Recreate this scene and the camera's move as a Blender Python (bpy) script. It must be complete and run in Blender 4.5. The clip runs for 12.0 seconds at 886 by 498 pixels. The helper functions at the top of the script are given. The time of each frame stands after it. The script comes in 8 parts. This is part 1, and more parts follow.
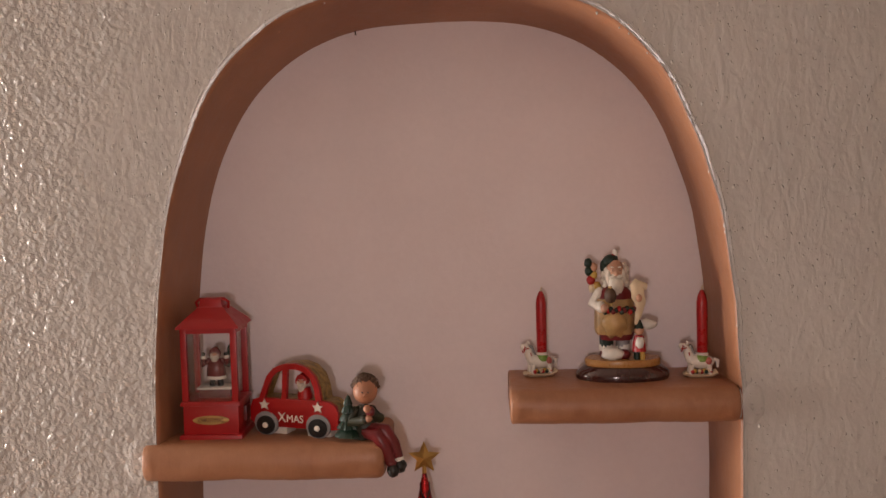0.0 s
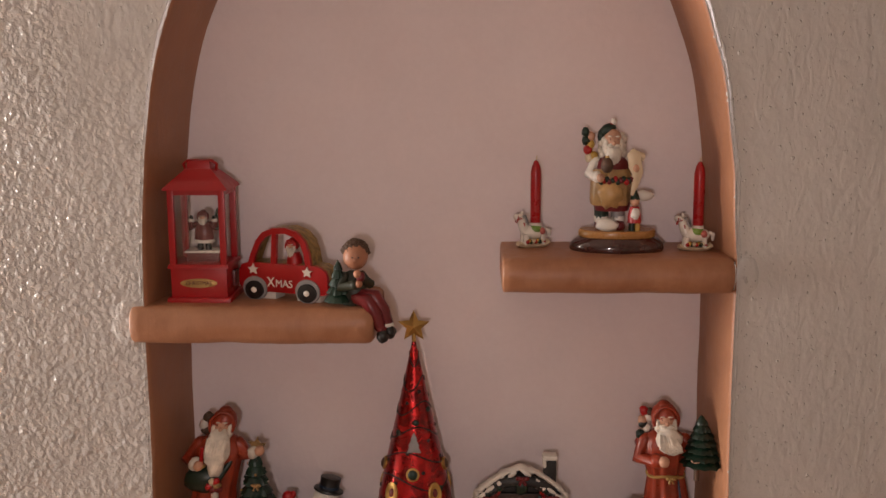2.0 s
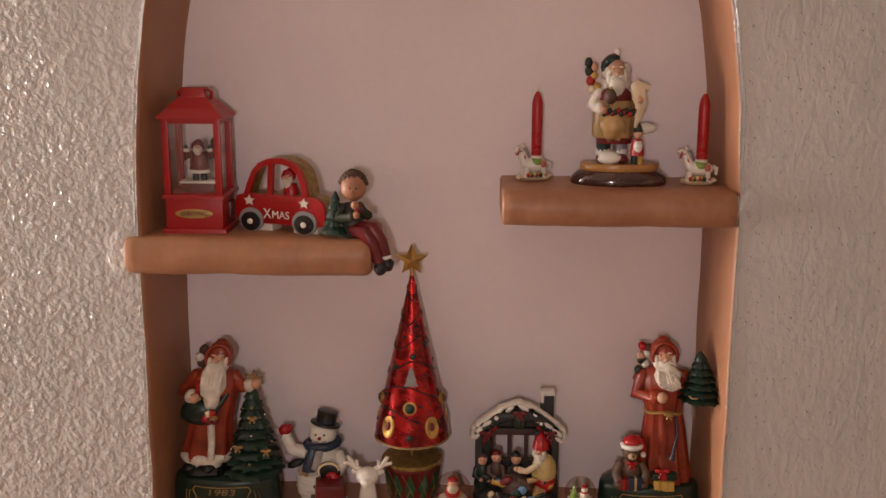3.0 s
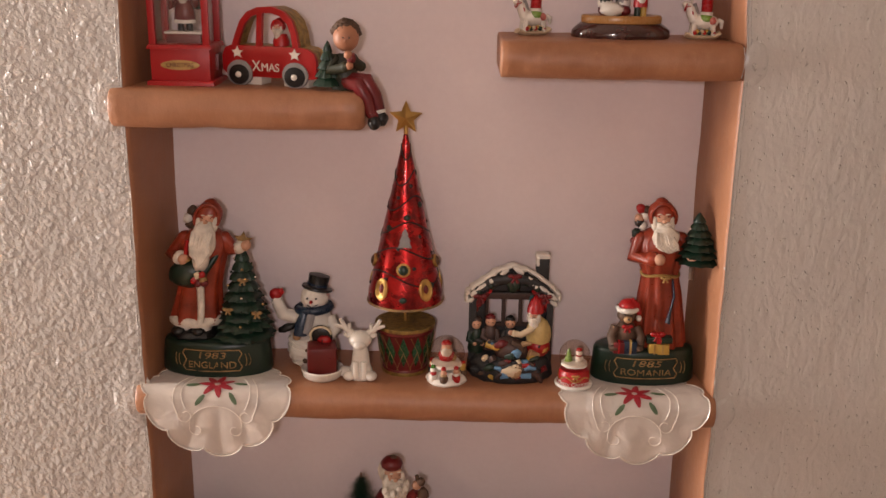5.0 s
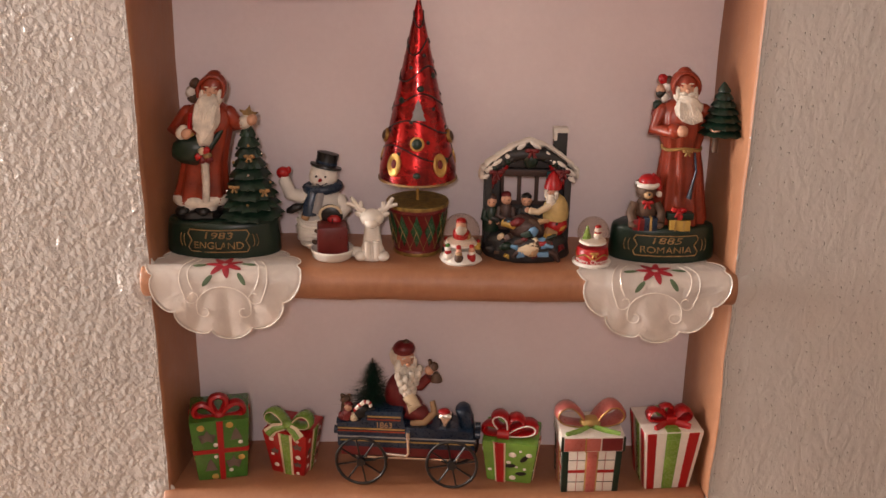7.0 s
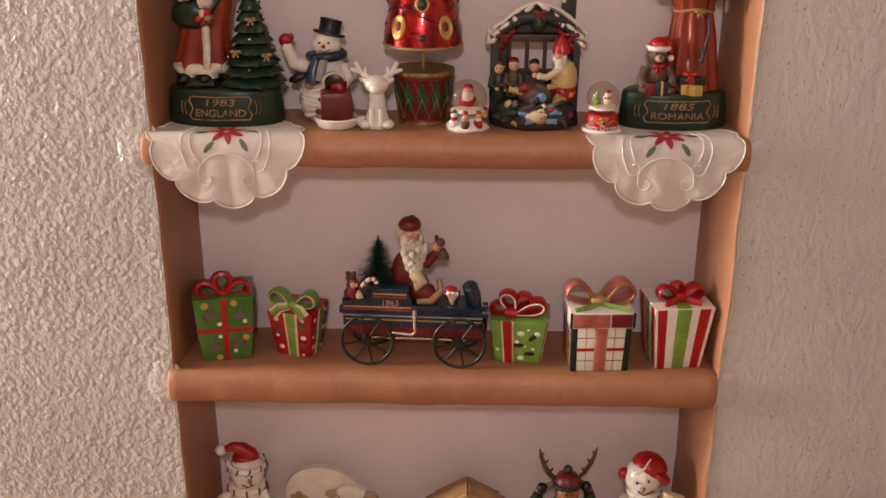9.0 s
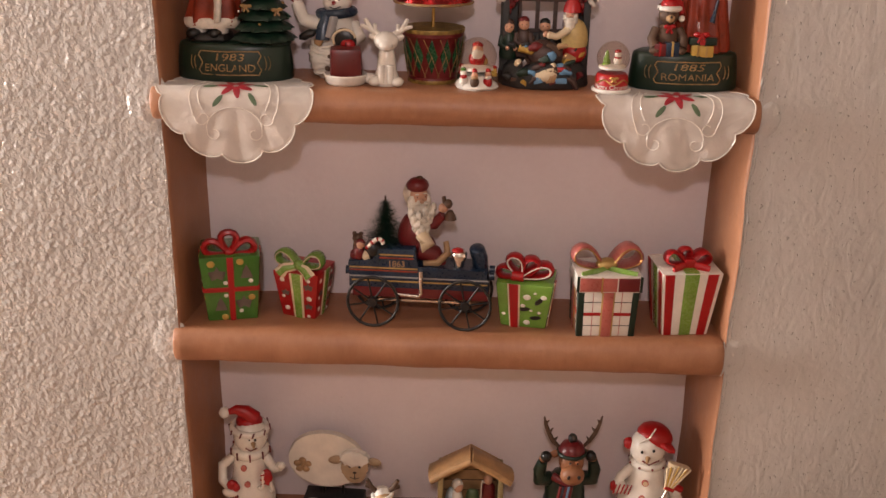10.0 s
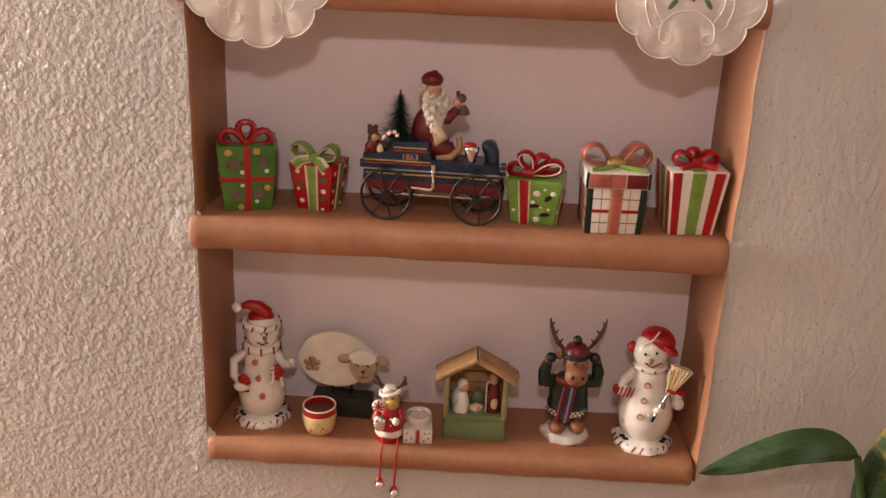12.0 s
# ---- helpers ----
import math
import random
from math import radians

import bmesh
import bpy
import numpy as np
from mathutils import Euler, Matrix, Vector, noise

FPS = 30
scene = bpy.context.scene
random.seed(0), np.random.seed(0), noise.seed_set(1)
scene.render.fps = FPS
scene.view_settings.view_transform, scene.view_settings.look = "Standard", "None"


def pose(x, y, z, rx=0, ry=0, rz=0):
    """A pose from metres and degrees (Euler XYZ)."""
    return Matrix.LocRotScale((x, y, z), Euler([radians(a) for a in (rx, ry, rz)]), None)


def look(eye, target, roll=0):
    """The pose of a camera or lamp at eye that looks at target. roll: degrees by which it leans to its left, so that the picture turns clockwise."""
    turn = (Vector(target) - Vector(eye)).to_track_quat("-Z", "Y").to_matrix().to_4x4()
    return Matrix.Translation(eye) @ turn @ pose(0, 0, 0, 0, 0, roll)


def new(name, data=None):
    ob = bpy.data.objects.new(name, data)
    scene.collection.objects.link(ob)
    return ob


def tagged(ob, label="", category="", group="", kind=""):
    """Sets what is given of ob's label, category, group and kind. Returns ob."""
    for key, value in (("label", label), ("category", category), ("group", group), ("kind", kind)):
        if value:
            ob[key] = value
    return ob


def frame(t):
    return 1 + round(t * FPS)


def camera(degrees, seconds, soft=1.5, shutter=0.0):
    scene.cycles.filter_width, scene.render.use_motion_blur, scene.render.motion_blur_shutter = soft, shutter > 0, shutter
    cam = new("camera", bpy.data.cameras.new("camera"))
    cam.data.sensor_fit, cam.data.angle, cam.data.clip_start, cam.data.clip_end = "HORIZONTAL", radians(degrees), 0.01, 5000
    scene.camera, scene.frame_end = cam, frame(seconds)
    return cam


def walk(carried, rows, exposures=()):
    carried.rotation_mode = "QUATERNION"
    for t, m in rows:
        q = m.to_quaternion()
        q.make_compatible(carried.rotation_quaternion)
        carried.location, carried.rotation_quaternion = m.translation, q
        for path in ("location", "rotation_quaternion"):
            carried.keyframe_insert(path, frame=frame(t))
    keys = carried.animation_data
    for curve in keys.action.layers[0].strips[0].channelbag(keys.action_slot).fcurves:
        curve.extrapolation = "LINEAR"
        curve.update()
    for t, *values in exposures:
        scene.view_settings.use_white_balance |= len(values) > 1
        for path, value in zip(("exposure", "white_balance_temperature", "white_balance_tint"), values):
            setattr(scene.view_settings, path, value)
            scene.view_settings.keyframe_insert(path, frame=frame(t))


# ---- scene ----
cam = camera(49.0, 12.0)
PATH = [
    (0, (0.069, -0.257, 1.76), (-0.025, 1.736, 1.629), -1.5),
    (0.5, (0.065, -0.252, 1.75), (-0.018, 1.738, 1.574), -1.4),
    (1, (0.065, -0.245, 1.752), (-0.012, 1.739, 1.515), -0.9),
    (1.5, (0.066, -0.241, 1.723), (-0.012, 1.738, 1.443), -0.6),
    (2, (0.065, -0.237, 1.707), (-0.013, 1.734, 1.381), -0.2),
    (2.5, (0.068, -0.236, 1.693), (-0.012, 1.729, 1.329), -0.1),
    (3, (0.064, -0.224, 1.679), (-0.01, 1.729, 1.255), 0.3),
    (3.2, (0.072, -0.222, 1.671), (-0.011, 1.727, 1.232), 0.7),
    (4.8, (0.052, -0.207, 1.619), (0.014, 1.702, 1.024), 0.7),
    (5, (0.047, -0.214, 1.591), (0.013, 1.699, 1.01), 0.9),
    (5.5, (0.04, -0.217, 1.569), (0.008, 1.693, 0.976), 1.0),
    (6, (0.029, -0.204, 1.547), (0.007, 1.69, 0.906), 0.9),
    (6.5, (0.021, -0.2, 1.525), (0.006, 1.681, 0.843), 1.0),
    (6.7, (0.004, -0.197, 1.514), (0.009, 1.679, 0.821), 0.9),
    (8.3, (0.014, -0.219, 1.4), (0.008, 1.653, 0.698), 0.9),
    (8.5, (0.013, -0.218, 1.389), (0.008, 1.648, 0.67), 1.1),
    (9, (0.01, -0.226, 1.353), (-0.003, 1.63, 0.608), 0.5),
    (9.5, (0.012, -0.232, 1.329), (-0.016, 1.626, 0.589), 0.5),
    (10, (0.012, -0.246, 1.292), (-0.017, 1.615, 0.56), 1.2),
    (10.5, (0.013, -0.267, 1.258), (-0.016, 1.59, 0.516), 1.8),
    (11, (0.017, -0.29, 1.225), (-0.02, 1.573, 0.499), 2.4),
    (11.5, (0.016, -0.31, 1.204), (-0.027, 1.556, 0.486), 2.4),
    (12, (0.008, -0.323, 1.176), (-0.03, 1.528, 0.422), 2.5),
]
EXPOSURES = [(0.0, -0.75), (2.0, -0.72), (3.2, -0.54), (5.5, -0.26), (8.5, -0.12), (12.0, -0.07)]
walk(cam, [(t, look(eye, target, roll)) for t, eye, target, roll in PATH], EXPOSURES)

# ---- world and light ----
WALL_Y = 1.0            # front face of the plastered wall
BACK_Y = 1.135          # back of the niche
SUN_AZ, SUN_EL = 250.0, 35.0
world = bpy.data.worlds.new("world")
scene.world = world
world.use_nodes = True
wn = world.node_tree
sky = wn.nodes.new("ShaderNodeTexSky")
sky.sky_type = "NISHITA"
sky.sun_disc = False
sky.sun_elevation, sky.sun_rotation = radians(SUN_EL), radians(SUN_AZ)
wn.links.new(sky.outputs[0], wn.nodes["Background"].inputs[0])
wn.nodes["Background"].inputs[1].default_value = 0.1


def area_lamp(name, eye, target, sx, sy, watts, color):
    data = bpy.data.lights.new(name, "AREA")
    data.shape, data.size, data.size_y, data.energy, data.color = "RECTANGLE", sx, sy, watts, color
    ob = new(name, data)
    ob.matrix_world = look(eye, target)
    return ob


# daylight in the window's opening, and the lamp that the filming person holds beside the lens
area_lamp("window_daylight", (-2.94, 0.79, 1.32), (0.39, 1.05, 1.28), 0.34, 1.5, 184, (1.0, 0.91, 0.85))
area_lamp("video_lamp", (-0.02, -0.50, 1.65), (0.02, 1.1, 1.18), 0.06, 0.08, 6.4, (1.0, 0.84, 0.82))


# ---- materials ----
def nodes_of(name):
    m = bpy.data.materials.new(name)
    m.use_nodes = True
    t = m.node_tree
    return m, t, t.nodes["Principled BSDF"]


def add(t, kind, **props):
    n = t.nodes.new("ShaderNode" + kind)
    for k, v in props.items():
        if k == "operation":
            n.operation = v
        elif k == "data_type":
            n.data_type = v
        elif k == "blend_type":
            n.blend_type = v
        elif k == "feature":
            n.feature = v
    return n


def noise_tex(t, coord, scale, detail=3.0, rough=0.5, distort=0.0):
    n = add(t, "TexNoise")
    n.inputs["Scale"].default_value = scale
    n.inputs["Detail"].default_value = detail
    n.inputs["Roughness"].default_value = rough
    n.inputs["Distortion"].default_value = distort
    t.links.new(coord, n.inputs["Vector"])
    return n.outputs["Fac"]


def ramp(t, fac, lo, hi, a=0.0, b=1.0):
    n = add(t, "MapRange")
    n.inputs["From Min"].default_value, n.inputs["From Max"].default_value = lo, hi
    n.inputs["To Min"].default_value, n.inputs["To Max"].default_value = a, b
    t.links.new(fac, n.inputs["Value"])
    return n.outputs["Result"]


def maths(t, op, a, b):
    n = add(t, "Math", operation=op)
    for i, v in enumerate((a, b)):
        if isinstance(v, (int, float)):
            n.inputs[i].default_value = v
        else:
            t.links.new(v, n.inputs[i])
    return n.outputs[0]


def mix_color(t, fac, a, b):
    n = add(t, "Mix", data_type="RGBA")
    if isinstance(fac, (int, float)):
        n.inputs[0].default_value = fac
    else:
        t.links.new(fac, n.inputs[0])
    for i, v in ((6, a), (7, b)):
        if isinstance(v, tuple):
            n.inputs[i].default_value = (*v, 1)
        else:
            t.links.new(v, n.inputs[i])
    return n.outputs[2]


def bump(t, height, strength, dist, p):
    n = add(t, "Bump")
    n.inputs["Strength"].default_value, n.inputs["Distance"].default_value = strength, dist
    t.links.new(height, n.inputs["Height"])
    t.links.new(n.outputs[0], p.inputs["Normal"])


def object_coord(t, scale=(1, 1, 1)):
    c = add(t, "TexCoord")
    m = add(t, "Mapping")
    m.inputs["Scale"].default_value = scale
    t.links.new(c.outputs["Object"], m.inputs["Vector"])
    return m.outputs[0]


def finish(name, rgb, rough=0.4, metal=0.0, vary=0.18, relief=0.0004, grain=160.0, coat=0.0):
    """Painted, glazed or lacquered surface: mottled colour at two scales, fine relief."""
    m, t, p = nodes_of(name)
    co = object_coord(t)
    big, fine = noise_tex(t, co, grain * 0.25, 3), noise_tex(t, co, grain * 2.2, 4, 0.6)
    f = maths(t, "ADD", maths(t, "MULTIPLY", big, 0.85), maths(t, "MULTIPLY", fine, 0.15))
    dark, light = tuple(c * (1 - vary) for c in rgb), tuple(min(1, c * (1 + vary)) for c in rgb)
    t.links.new(mix_color(t, ramp(t, f, 0.32, 0.68), dark, light), p.inputs["Base Color"])
    t.links.new(ramp(t, fine, 0.3, 0.7, max(0.03, rough - 0.08), min(1, rough + 0.1)), p.inputs["Roughness"])
    p.inputs["Metallic"].default_value = metal
    p.inputs["Coat Weight"].default_value = coat
    p.inputs["Coat Roughness"].default_value = 0.08
    bump(t, f, 0.5, relief, p)
    return m


def plaster_material():
    """Gloss-painted textured plaster: flattened dabs, smoothed round the arch's head and towards one side."""
    m, t, p = nodes_of("stippled_plaster")
    co = object_coord(t)
    warp = add(t, "TexNoise")
    warp.inputs["Scale"].default_value = 60
    warp.inputs["Detail"].default_value = 1.0
    t.links.new(co, warp.inputs["Vector"])
    off = add(t, "VectorMath", operation="SCALE")
    off.inputs["Scale"].default_value = 0.003
    t.links.new(warp.outputs["Color"], off.inputs[0])
    moved = add(t, "VectorMath", operation="ADD")
    t.links.new(co, moved.inputs[0])
    t.links.new(off.outputs[0], moved.inputs[1])
    blob = add(t, "TexVoronoi")
    blob.feature = "SMOOTH_F1"
    blob.inputs["Scale"].default_value = 96
    blob.inputs["Smoothness"].default_value = 0.55
    t.links.new(moved.outputs[0], blob.inputs["Vector"])
    size = noise_tex(t, co, 60, 1.0)
    dabs = ramp(t, maths(t, "ADD", blob.outputs["Distance"], maths(t, "MULTIPLY", size, 0.75)), 0.52, 0.98, 1.0, 0.0)
    grit = ramp(t, noise_tex(t, moved.outputs[0], 215, 1.2, 0.5), 0.42, 0.70)
    plate = ramp(t, noise_tex(t, co, 44, 1.0), 0.50, 0.62)
    stipple = maths(t, "ADD", maths(t, "MULTIPLY", dabs, 0.95), maths(t, "ADD", maths(t, "MULTIPLY", grit, 0.55), maths(t, "MULTIPLY", plate, 0.40)))
    small = noise_tex(t, co, 420, 3, 0.6)
    sep = add(t, "SeparateXYZ")
    t.links.new(co, sep.inputs[0])
    X, Z = sep.outputs["X"], sep.outputs["Z"]
    patch = noise_tex(t, co, 7.0, 3)
    ragged = maths(t, "MULTIPLY", maths(t, "SUBTRACT", patch, 0.5), 0.55)
    smooth = ramp(t, maths(t, "ADD", X, ragged), -0.42, 0.10, 1.0, 0.10)
    # a trowelled strip follows the arch's head
    ex = maths(t, "POWER", maths(t, "ABSOLUTE", maths(t, "DIVIDE", X, 0.385), 0.0), 3.0)
    ez = maths(t, "POWER", maths(t, "MAXIMUM", maths(t, "DIVIDE", maths(t, "SUBTRACT", Z, 1.31), 0.705), 0.0), 3.0)
    near = maths(t, "ADD", maths(t, "ADD", ex, ez), maths(t, "MULTIPLY", ragged, 2.2))
    strip = maths(t, "MULTIPLY", ramp(t, near, 1.75, 2.25, 0.85, 0.0), ramp(t, Z, 1.55, 1.78))
    smooth = maths(t, "MULTIPLY", smooth, maths(t, "SUBTRACT", 1.0, strip))
    bare = maths(t, "SUBTRACT", 1.0, smooth)
    drag = noise_tex(t, object_coord(t, (1.0, 1.0, 0.40)), 110, 3, 0.6, 1.2)
    specks = ramp(t, noise_tex(t, object_coord(t, (1.0, 1.0, 0.7)), 190, 1.5, 0.5), 0.66, 0.74)
    swirl = noise_tex(t, object_coord(t, (1.0, 1.0, 0.5)), 46, 2, 0.5, 1.5)
    h = maths(t, "ADD", maths(t, "MULTIPLY", stipple, smooth), maths(t, "MULTIPLY", small, 0.05))
    rub = maths(t, "ADD", maths(t, "MULTIPLY", drag, 0.36), maths(t, "ADD", maths(t, "MULTIPLY", specks, 0.95), maths(t, "MULTIPLY", swirl, 0.85)))
    h = maths(t, "ADD", h, maths(t, "MULTIPLY", rub, bare))
    h = maths(t, "ADD", h, maths(t, "MULTIPLY", patch, 2.0))
    bump(t, h, 1.0, 0.00140, p)
    p.inputs["Coat Weight"].default_value = 0.35
    p.inputs["Coat Roughness"].default_value = 0.18
    stain = noise_tex(t, co, 3.2, 4, 0.6)
    c = mix_color(t, ramp(t, stain, 0.3, 0.7), (0.465, 0.437, 0.412), (0.540, 0.510, 0.482))
    t.links.new(c, p.inputs["Base Color"])
    t.links.new(ramp(t, small, 0.3, 0.7, 0.18, 0.30), p.inputs["Roughness"])
    return m


def wall_paint(name, a, b, rough, brush=(1, 1, 1), relief=0.0006):
    """Hand-brushed paint on smoothed plaster: cloudy tone, faint brush marks, specks."""
    m, t, p = nodes_of(name)
    co, br = object_coord(t), object_coord(t, brush)
    cloud, marks, fine = noise_tex(t, co, 5.5, 4, 0.6), noise_tex(t, br, 120, 3, 0.6, 0.3), noise_tex(t, co, 600, 2)
    f = maths(t, "ADD", maths(t, "MULTIPLY", cloud, 0.7), maths(t, "MULTIPLY", marks, 0.3))
    col = mix_color(t, ramp(t, f, 0.35, 0.65), a, b)
    spot = ramp(t, noise_tex(t, co, 62, 1, 0.3), 0.86, 0.88)
    col = mix_color(t, maths(t, "MULTIPLY", spot, 0.5), col, tuple(c * 0.4 for c in a))
    t.links.new(col, p.inputs["Base Color"])
    t.links.new(ramp(t, marks, 0.3, 0.7, rough - 0.08, rough + 0.1), p.inputs["Roughness"])
    h = maths(t, "ADD", maths(t, "MULTIPLY", marks, 0.6), maths(t, "ADD", maths(t, "MULTIPLY", fine, 0.2), maths(t, "MULTIPLY", cloud, 3.0)))
    bump(t, h, 0.8, relief, p)
    return m


PLASTER = plaster_material()
TERRACOTTA = wall_paint("terracotta_paint", (0.270, 0.112, 0.054), (0.375, 0.174, 0.091), 0.45, (1.0, 1.0, 0.35), 0.0012)
MAUVE = wall_paint("mauve_white_paint", (0.735, 0.645, 0.660), (0.795, 0.708, 0.724), 0.62, (1.0, 1.0, 1.0), 0.0008)
ROOM_WHITE = wall_paint("room_white_paint", (0.62, 0.55, 0.47), (0.70, 0.62, 0.53), 0.7)
FLOOR_TILE = wall_paint("floor_clay", (0.30, 0.17, 0.10), (0.40, 0.24, 0.15), 0.4)


# ---- mesh tools ----
class Shape:
    """Collects faces in several materials for one mesh."""

    def __init__(self):
        self.v, self.f, self.k, self.s, self.mats = [], [], [], [], []

    def raw(self, verts, faces, mat, m=None, smooth=True):
        if mat not in self.mats:
            self.mats.append(mat)
        base, slot = len(self.v), self.mats.index(mat)
        for p in verts:
            p = Vector(p)
            self.v.append(tuple(m @ p if m is not None else p))
        for face in faces:
            self.f.append([base + i for i in face])
            self.k.append(slot)
            self.s.append(smooth)
        return self

    def lathe(self, profile, mat, m=None, seg=20, squash=1.0, wob=0.0, smooth=True, fold=0.0, folds=9):
        """Turned form about z: profile is (radius, z) from bottom to top."""
        verts, faces, n = [], [], len(profile)
        for j, (r, z) in enumerate(profile):
            for i in range(seg):
                a = 2 * math.pi * i / seg
                k = r * (1 + wob * noise.noise((3 * math.cos(a), 3 * math.sin(a), 60 * z)))
                k *= 1 + fold * math.cos(folds * a) * (1 - j / n)
                verts.append((k * math.cos(a), k * math.sin(a) * squash, z))
        for j in range(n - 1):
            for i in range(seg):
                faces.append((j * seg + i, j * seg + (i + 1) % seg, (j + 1) * seg + (i + 1) % seg, (j + 1) * seg + i))
        faces.append(tuple(reversed(range(seg))))
        faces.append(tuple((n - 1) * seg + i for i in range(seg)))
        return self.raw(verts, faces, mat, m, smooth)

    def ball(self, c, r, mat, m=None, seg=14, rings=9, wob=0.0, turn=None):
        """Ellipsoid; r is a number or three radii. wob roughens it; turn: degrees about x, y, z."""
        rx, ry, rz = (r, r, r) if isinstance(r, (int, float)) else r
        rot = Euler([radians(a) for a in turn]).to_matrix() if turn else None
        verts, faces = [], []

        def point(a, b):
            p = Vector((rx * math.cos(a) * math.cos(b), ry * math.sin(a) * math.cos(b), rz * math.sin(b)))
            if wob:
                p *= 1 + wob * noise.noise(p * (2.6 / max(rx, ry, rz)) + Vector(c) * 91)
            return (rot @ p if rot else p) + Vector(c)

        verts.append(point(0, -math.pi / 2))
        for j in range(1, rings):
            for i in range(seg):
                verts.append(point(2 * math.pi * i / seg, -math.pi / 2 + math.pi * j / rings))
        verts.append(point(0, math.pi / 2))
        for i in range(seg):
            faces.append((0, 1 + (i + 1) % seg, 1 + i))
            for j in range(rings - 2):
                a, b = 1 + j * seg, 1 + (j + 1) * seg
                faces.append((a + i, a + (i + 1) % seg, b + (i + 1) % seg, b + i))
            a = 1 + (rings - 2) * seg
            faces.append((a + i, a + (i + 1) % seg, len(verts) - 1))
        return self.raw(verts, faces, mat, m)

    def tube(self, path, radii, mat, m=None, seg=9, closed=False, flat=1.0):
        """A rounded rod along the points of path; radii: one number or one for each point."""
        pts = [Vector(p) for p in path]
        n = len(pts)
        rr = [radii] * n if isinstance(radii, (int, float)) else radii
        verts, faces, up = [], [], Vector((0.13, -0.98, 0.11)).normalized()
        for j in range(n):
            if closed:
                d = pts[(j + 1) % n] - pts[j - 1]
            else:
                d = pts[min(j + 1, n - 1)] - pts[max(j - 1, 0)]
            d.normalize()
            side = d.cross(up)
            if side.length < 1e-3:
                side = d.cross(Vector((1, 0, 0)))
            side.normalize()
            o = side.cross(d)
            for i in range(seg):
                a = 2 * math.pi * i / seg
                verts.append(pts[j] + rr[j] * (math.cos(a) * side + flat * math.sin(a) * o))
        for j in range(n if closed else n - 1):
            a, b = j * seg, ((j + 1) % n) * seg
            for i in range(seg):
                faces.append((a + i, a + (i + 1) % seg, b + (i + 1) % seg, b + i))
        if not closed:
            faces.append(tuple(reversed(range(seg))))
            faces.append(tuple((n - 1) * seg + i for i in range(seg)))
        return self.raw(verts, faces, mat, m)

    def box(self, c, size, mat, m=None, taper=1.0, bev=0.0, smooth=False):
        """A block centred at c in x, y, standing from c.z up; taper scales the top."""
        x, y, h = size[0] / 2, size[1] / 2, size[2]
        bm = bmesh.new()
        vs = []
        for z, k in ((0, 1.0), (h, taper)):
            for sx, sy in ((-1, -1), (1, -1), (1, 1), (-1, 1)):
                vs.append(bm.verts.new((c[0] + sx * x * k, c[1] + sy * y * k, c[2] + z)))
        for q in ((3, 2, 1, 0), (4, 5, 6, 7), (0, 1, 5, 4), (1, 2, 6, 5), (2, 3, 7, 6), (3, 0, 4, 7)):
            bm.faces.new([vs[i] for i in q])
        if bev:
            bmesh.ops.bevel(bm, geom=bm.edges[:], offset=bev, segments=2, profile=0.6, affect="EDGES")
        bm.verts.index_update()
        self.raw([v.co.copy() for v in bm.verts], [[v.index for v in f.verts] for f in bm.faces], mat, m, smooth)
        bm.free()
        return self

    def slab(self, outline, depth, mat, m=None, bev=0.0, smooth=False):
        """A plate cut to an outline of (x, z), facing -y, its front at y = 0 and depth thick."""
        bm = bmesh.new()
        front = [bm.verts.new((x, 0, z)) for x, z in outline]
        back = [bm.verts.new((x, depth, z)) for x, z in outline]
        n = len(outline)
        area = sum(outline[i][0] * outline[(i + 1) % n][1] - outline[(i + 1) % n][0] * outline[i][1] for i in range(n))
        if area < 0:
            front.reverse(), back.reverse()
        f = bm.faces.new(front)
        bm.faces.new(list(reversed(back)))
        for i in range(n):
            bm.faces.new((front[i], back[i], back[(i + 1) % n], front[(i + 1) % n]))
        if bev:
            bmesh.ops.bevel(bm, geom=list(f.edges), offset=bev, segments=2, profile=0.6, affect="EDGES")
        bmesh.ops.triangulate(bm, faces=[q for q in bm.faces if len(q.verts) > 6])
        bm.verts.index_update()
        self.raw([v.co.copy() for v in bm.verts], [[v.index for v in q.verts] for q in bm.faces], mat, m, smooth)
        bm.free()
        return self

    def join(self, other):
        for i, face in enumerate(other.f):
            self.raw([other.v[j] for j in face], [tuple(range(len(face)))], other.mats[other.k[i]], None, other.s[i])
        return self

    def mesh(self, name):
        me = bpy.data.meshes.new(name)
        me.from_pydata(self.v, [], self.f)
        for mat in self.mats:
            me.materials.append(mat)
        me.polygons.foreach_set("material_index", self.k)
        me.polygons.foreach_set("use_smooth", self.s)
        me.update()
        me.set_sharp_from_angle(angle=radians(52))
        return me


def hand_moulded(me, size=0.0007):
    """Slight unevenness of cast and hand-painted resin."""
    for v in me.vertices:
        v.co += size * (noise.noise_vector(v.co * 130) + 0.5 * noise.noise_vector(v.co * 330))
    return me


def part(name, shape, parent=None, label=""):
    me = shape.mesh(name)
    ob = new(name, hand_moulded(me) if name.endswith("_figure") or name == "toy" else me)
    ob.parent = parent
    return tagged(ob, label)


def thing(name, m, label, category, group=""):
    """An Empty at a thing's base, to carry its parts."""
    ob = new(name)
    ob.empty_display_size = 0.02
    ob.matrix_world = m
    return tagged(ob, label, category, group)


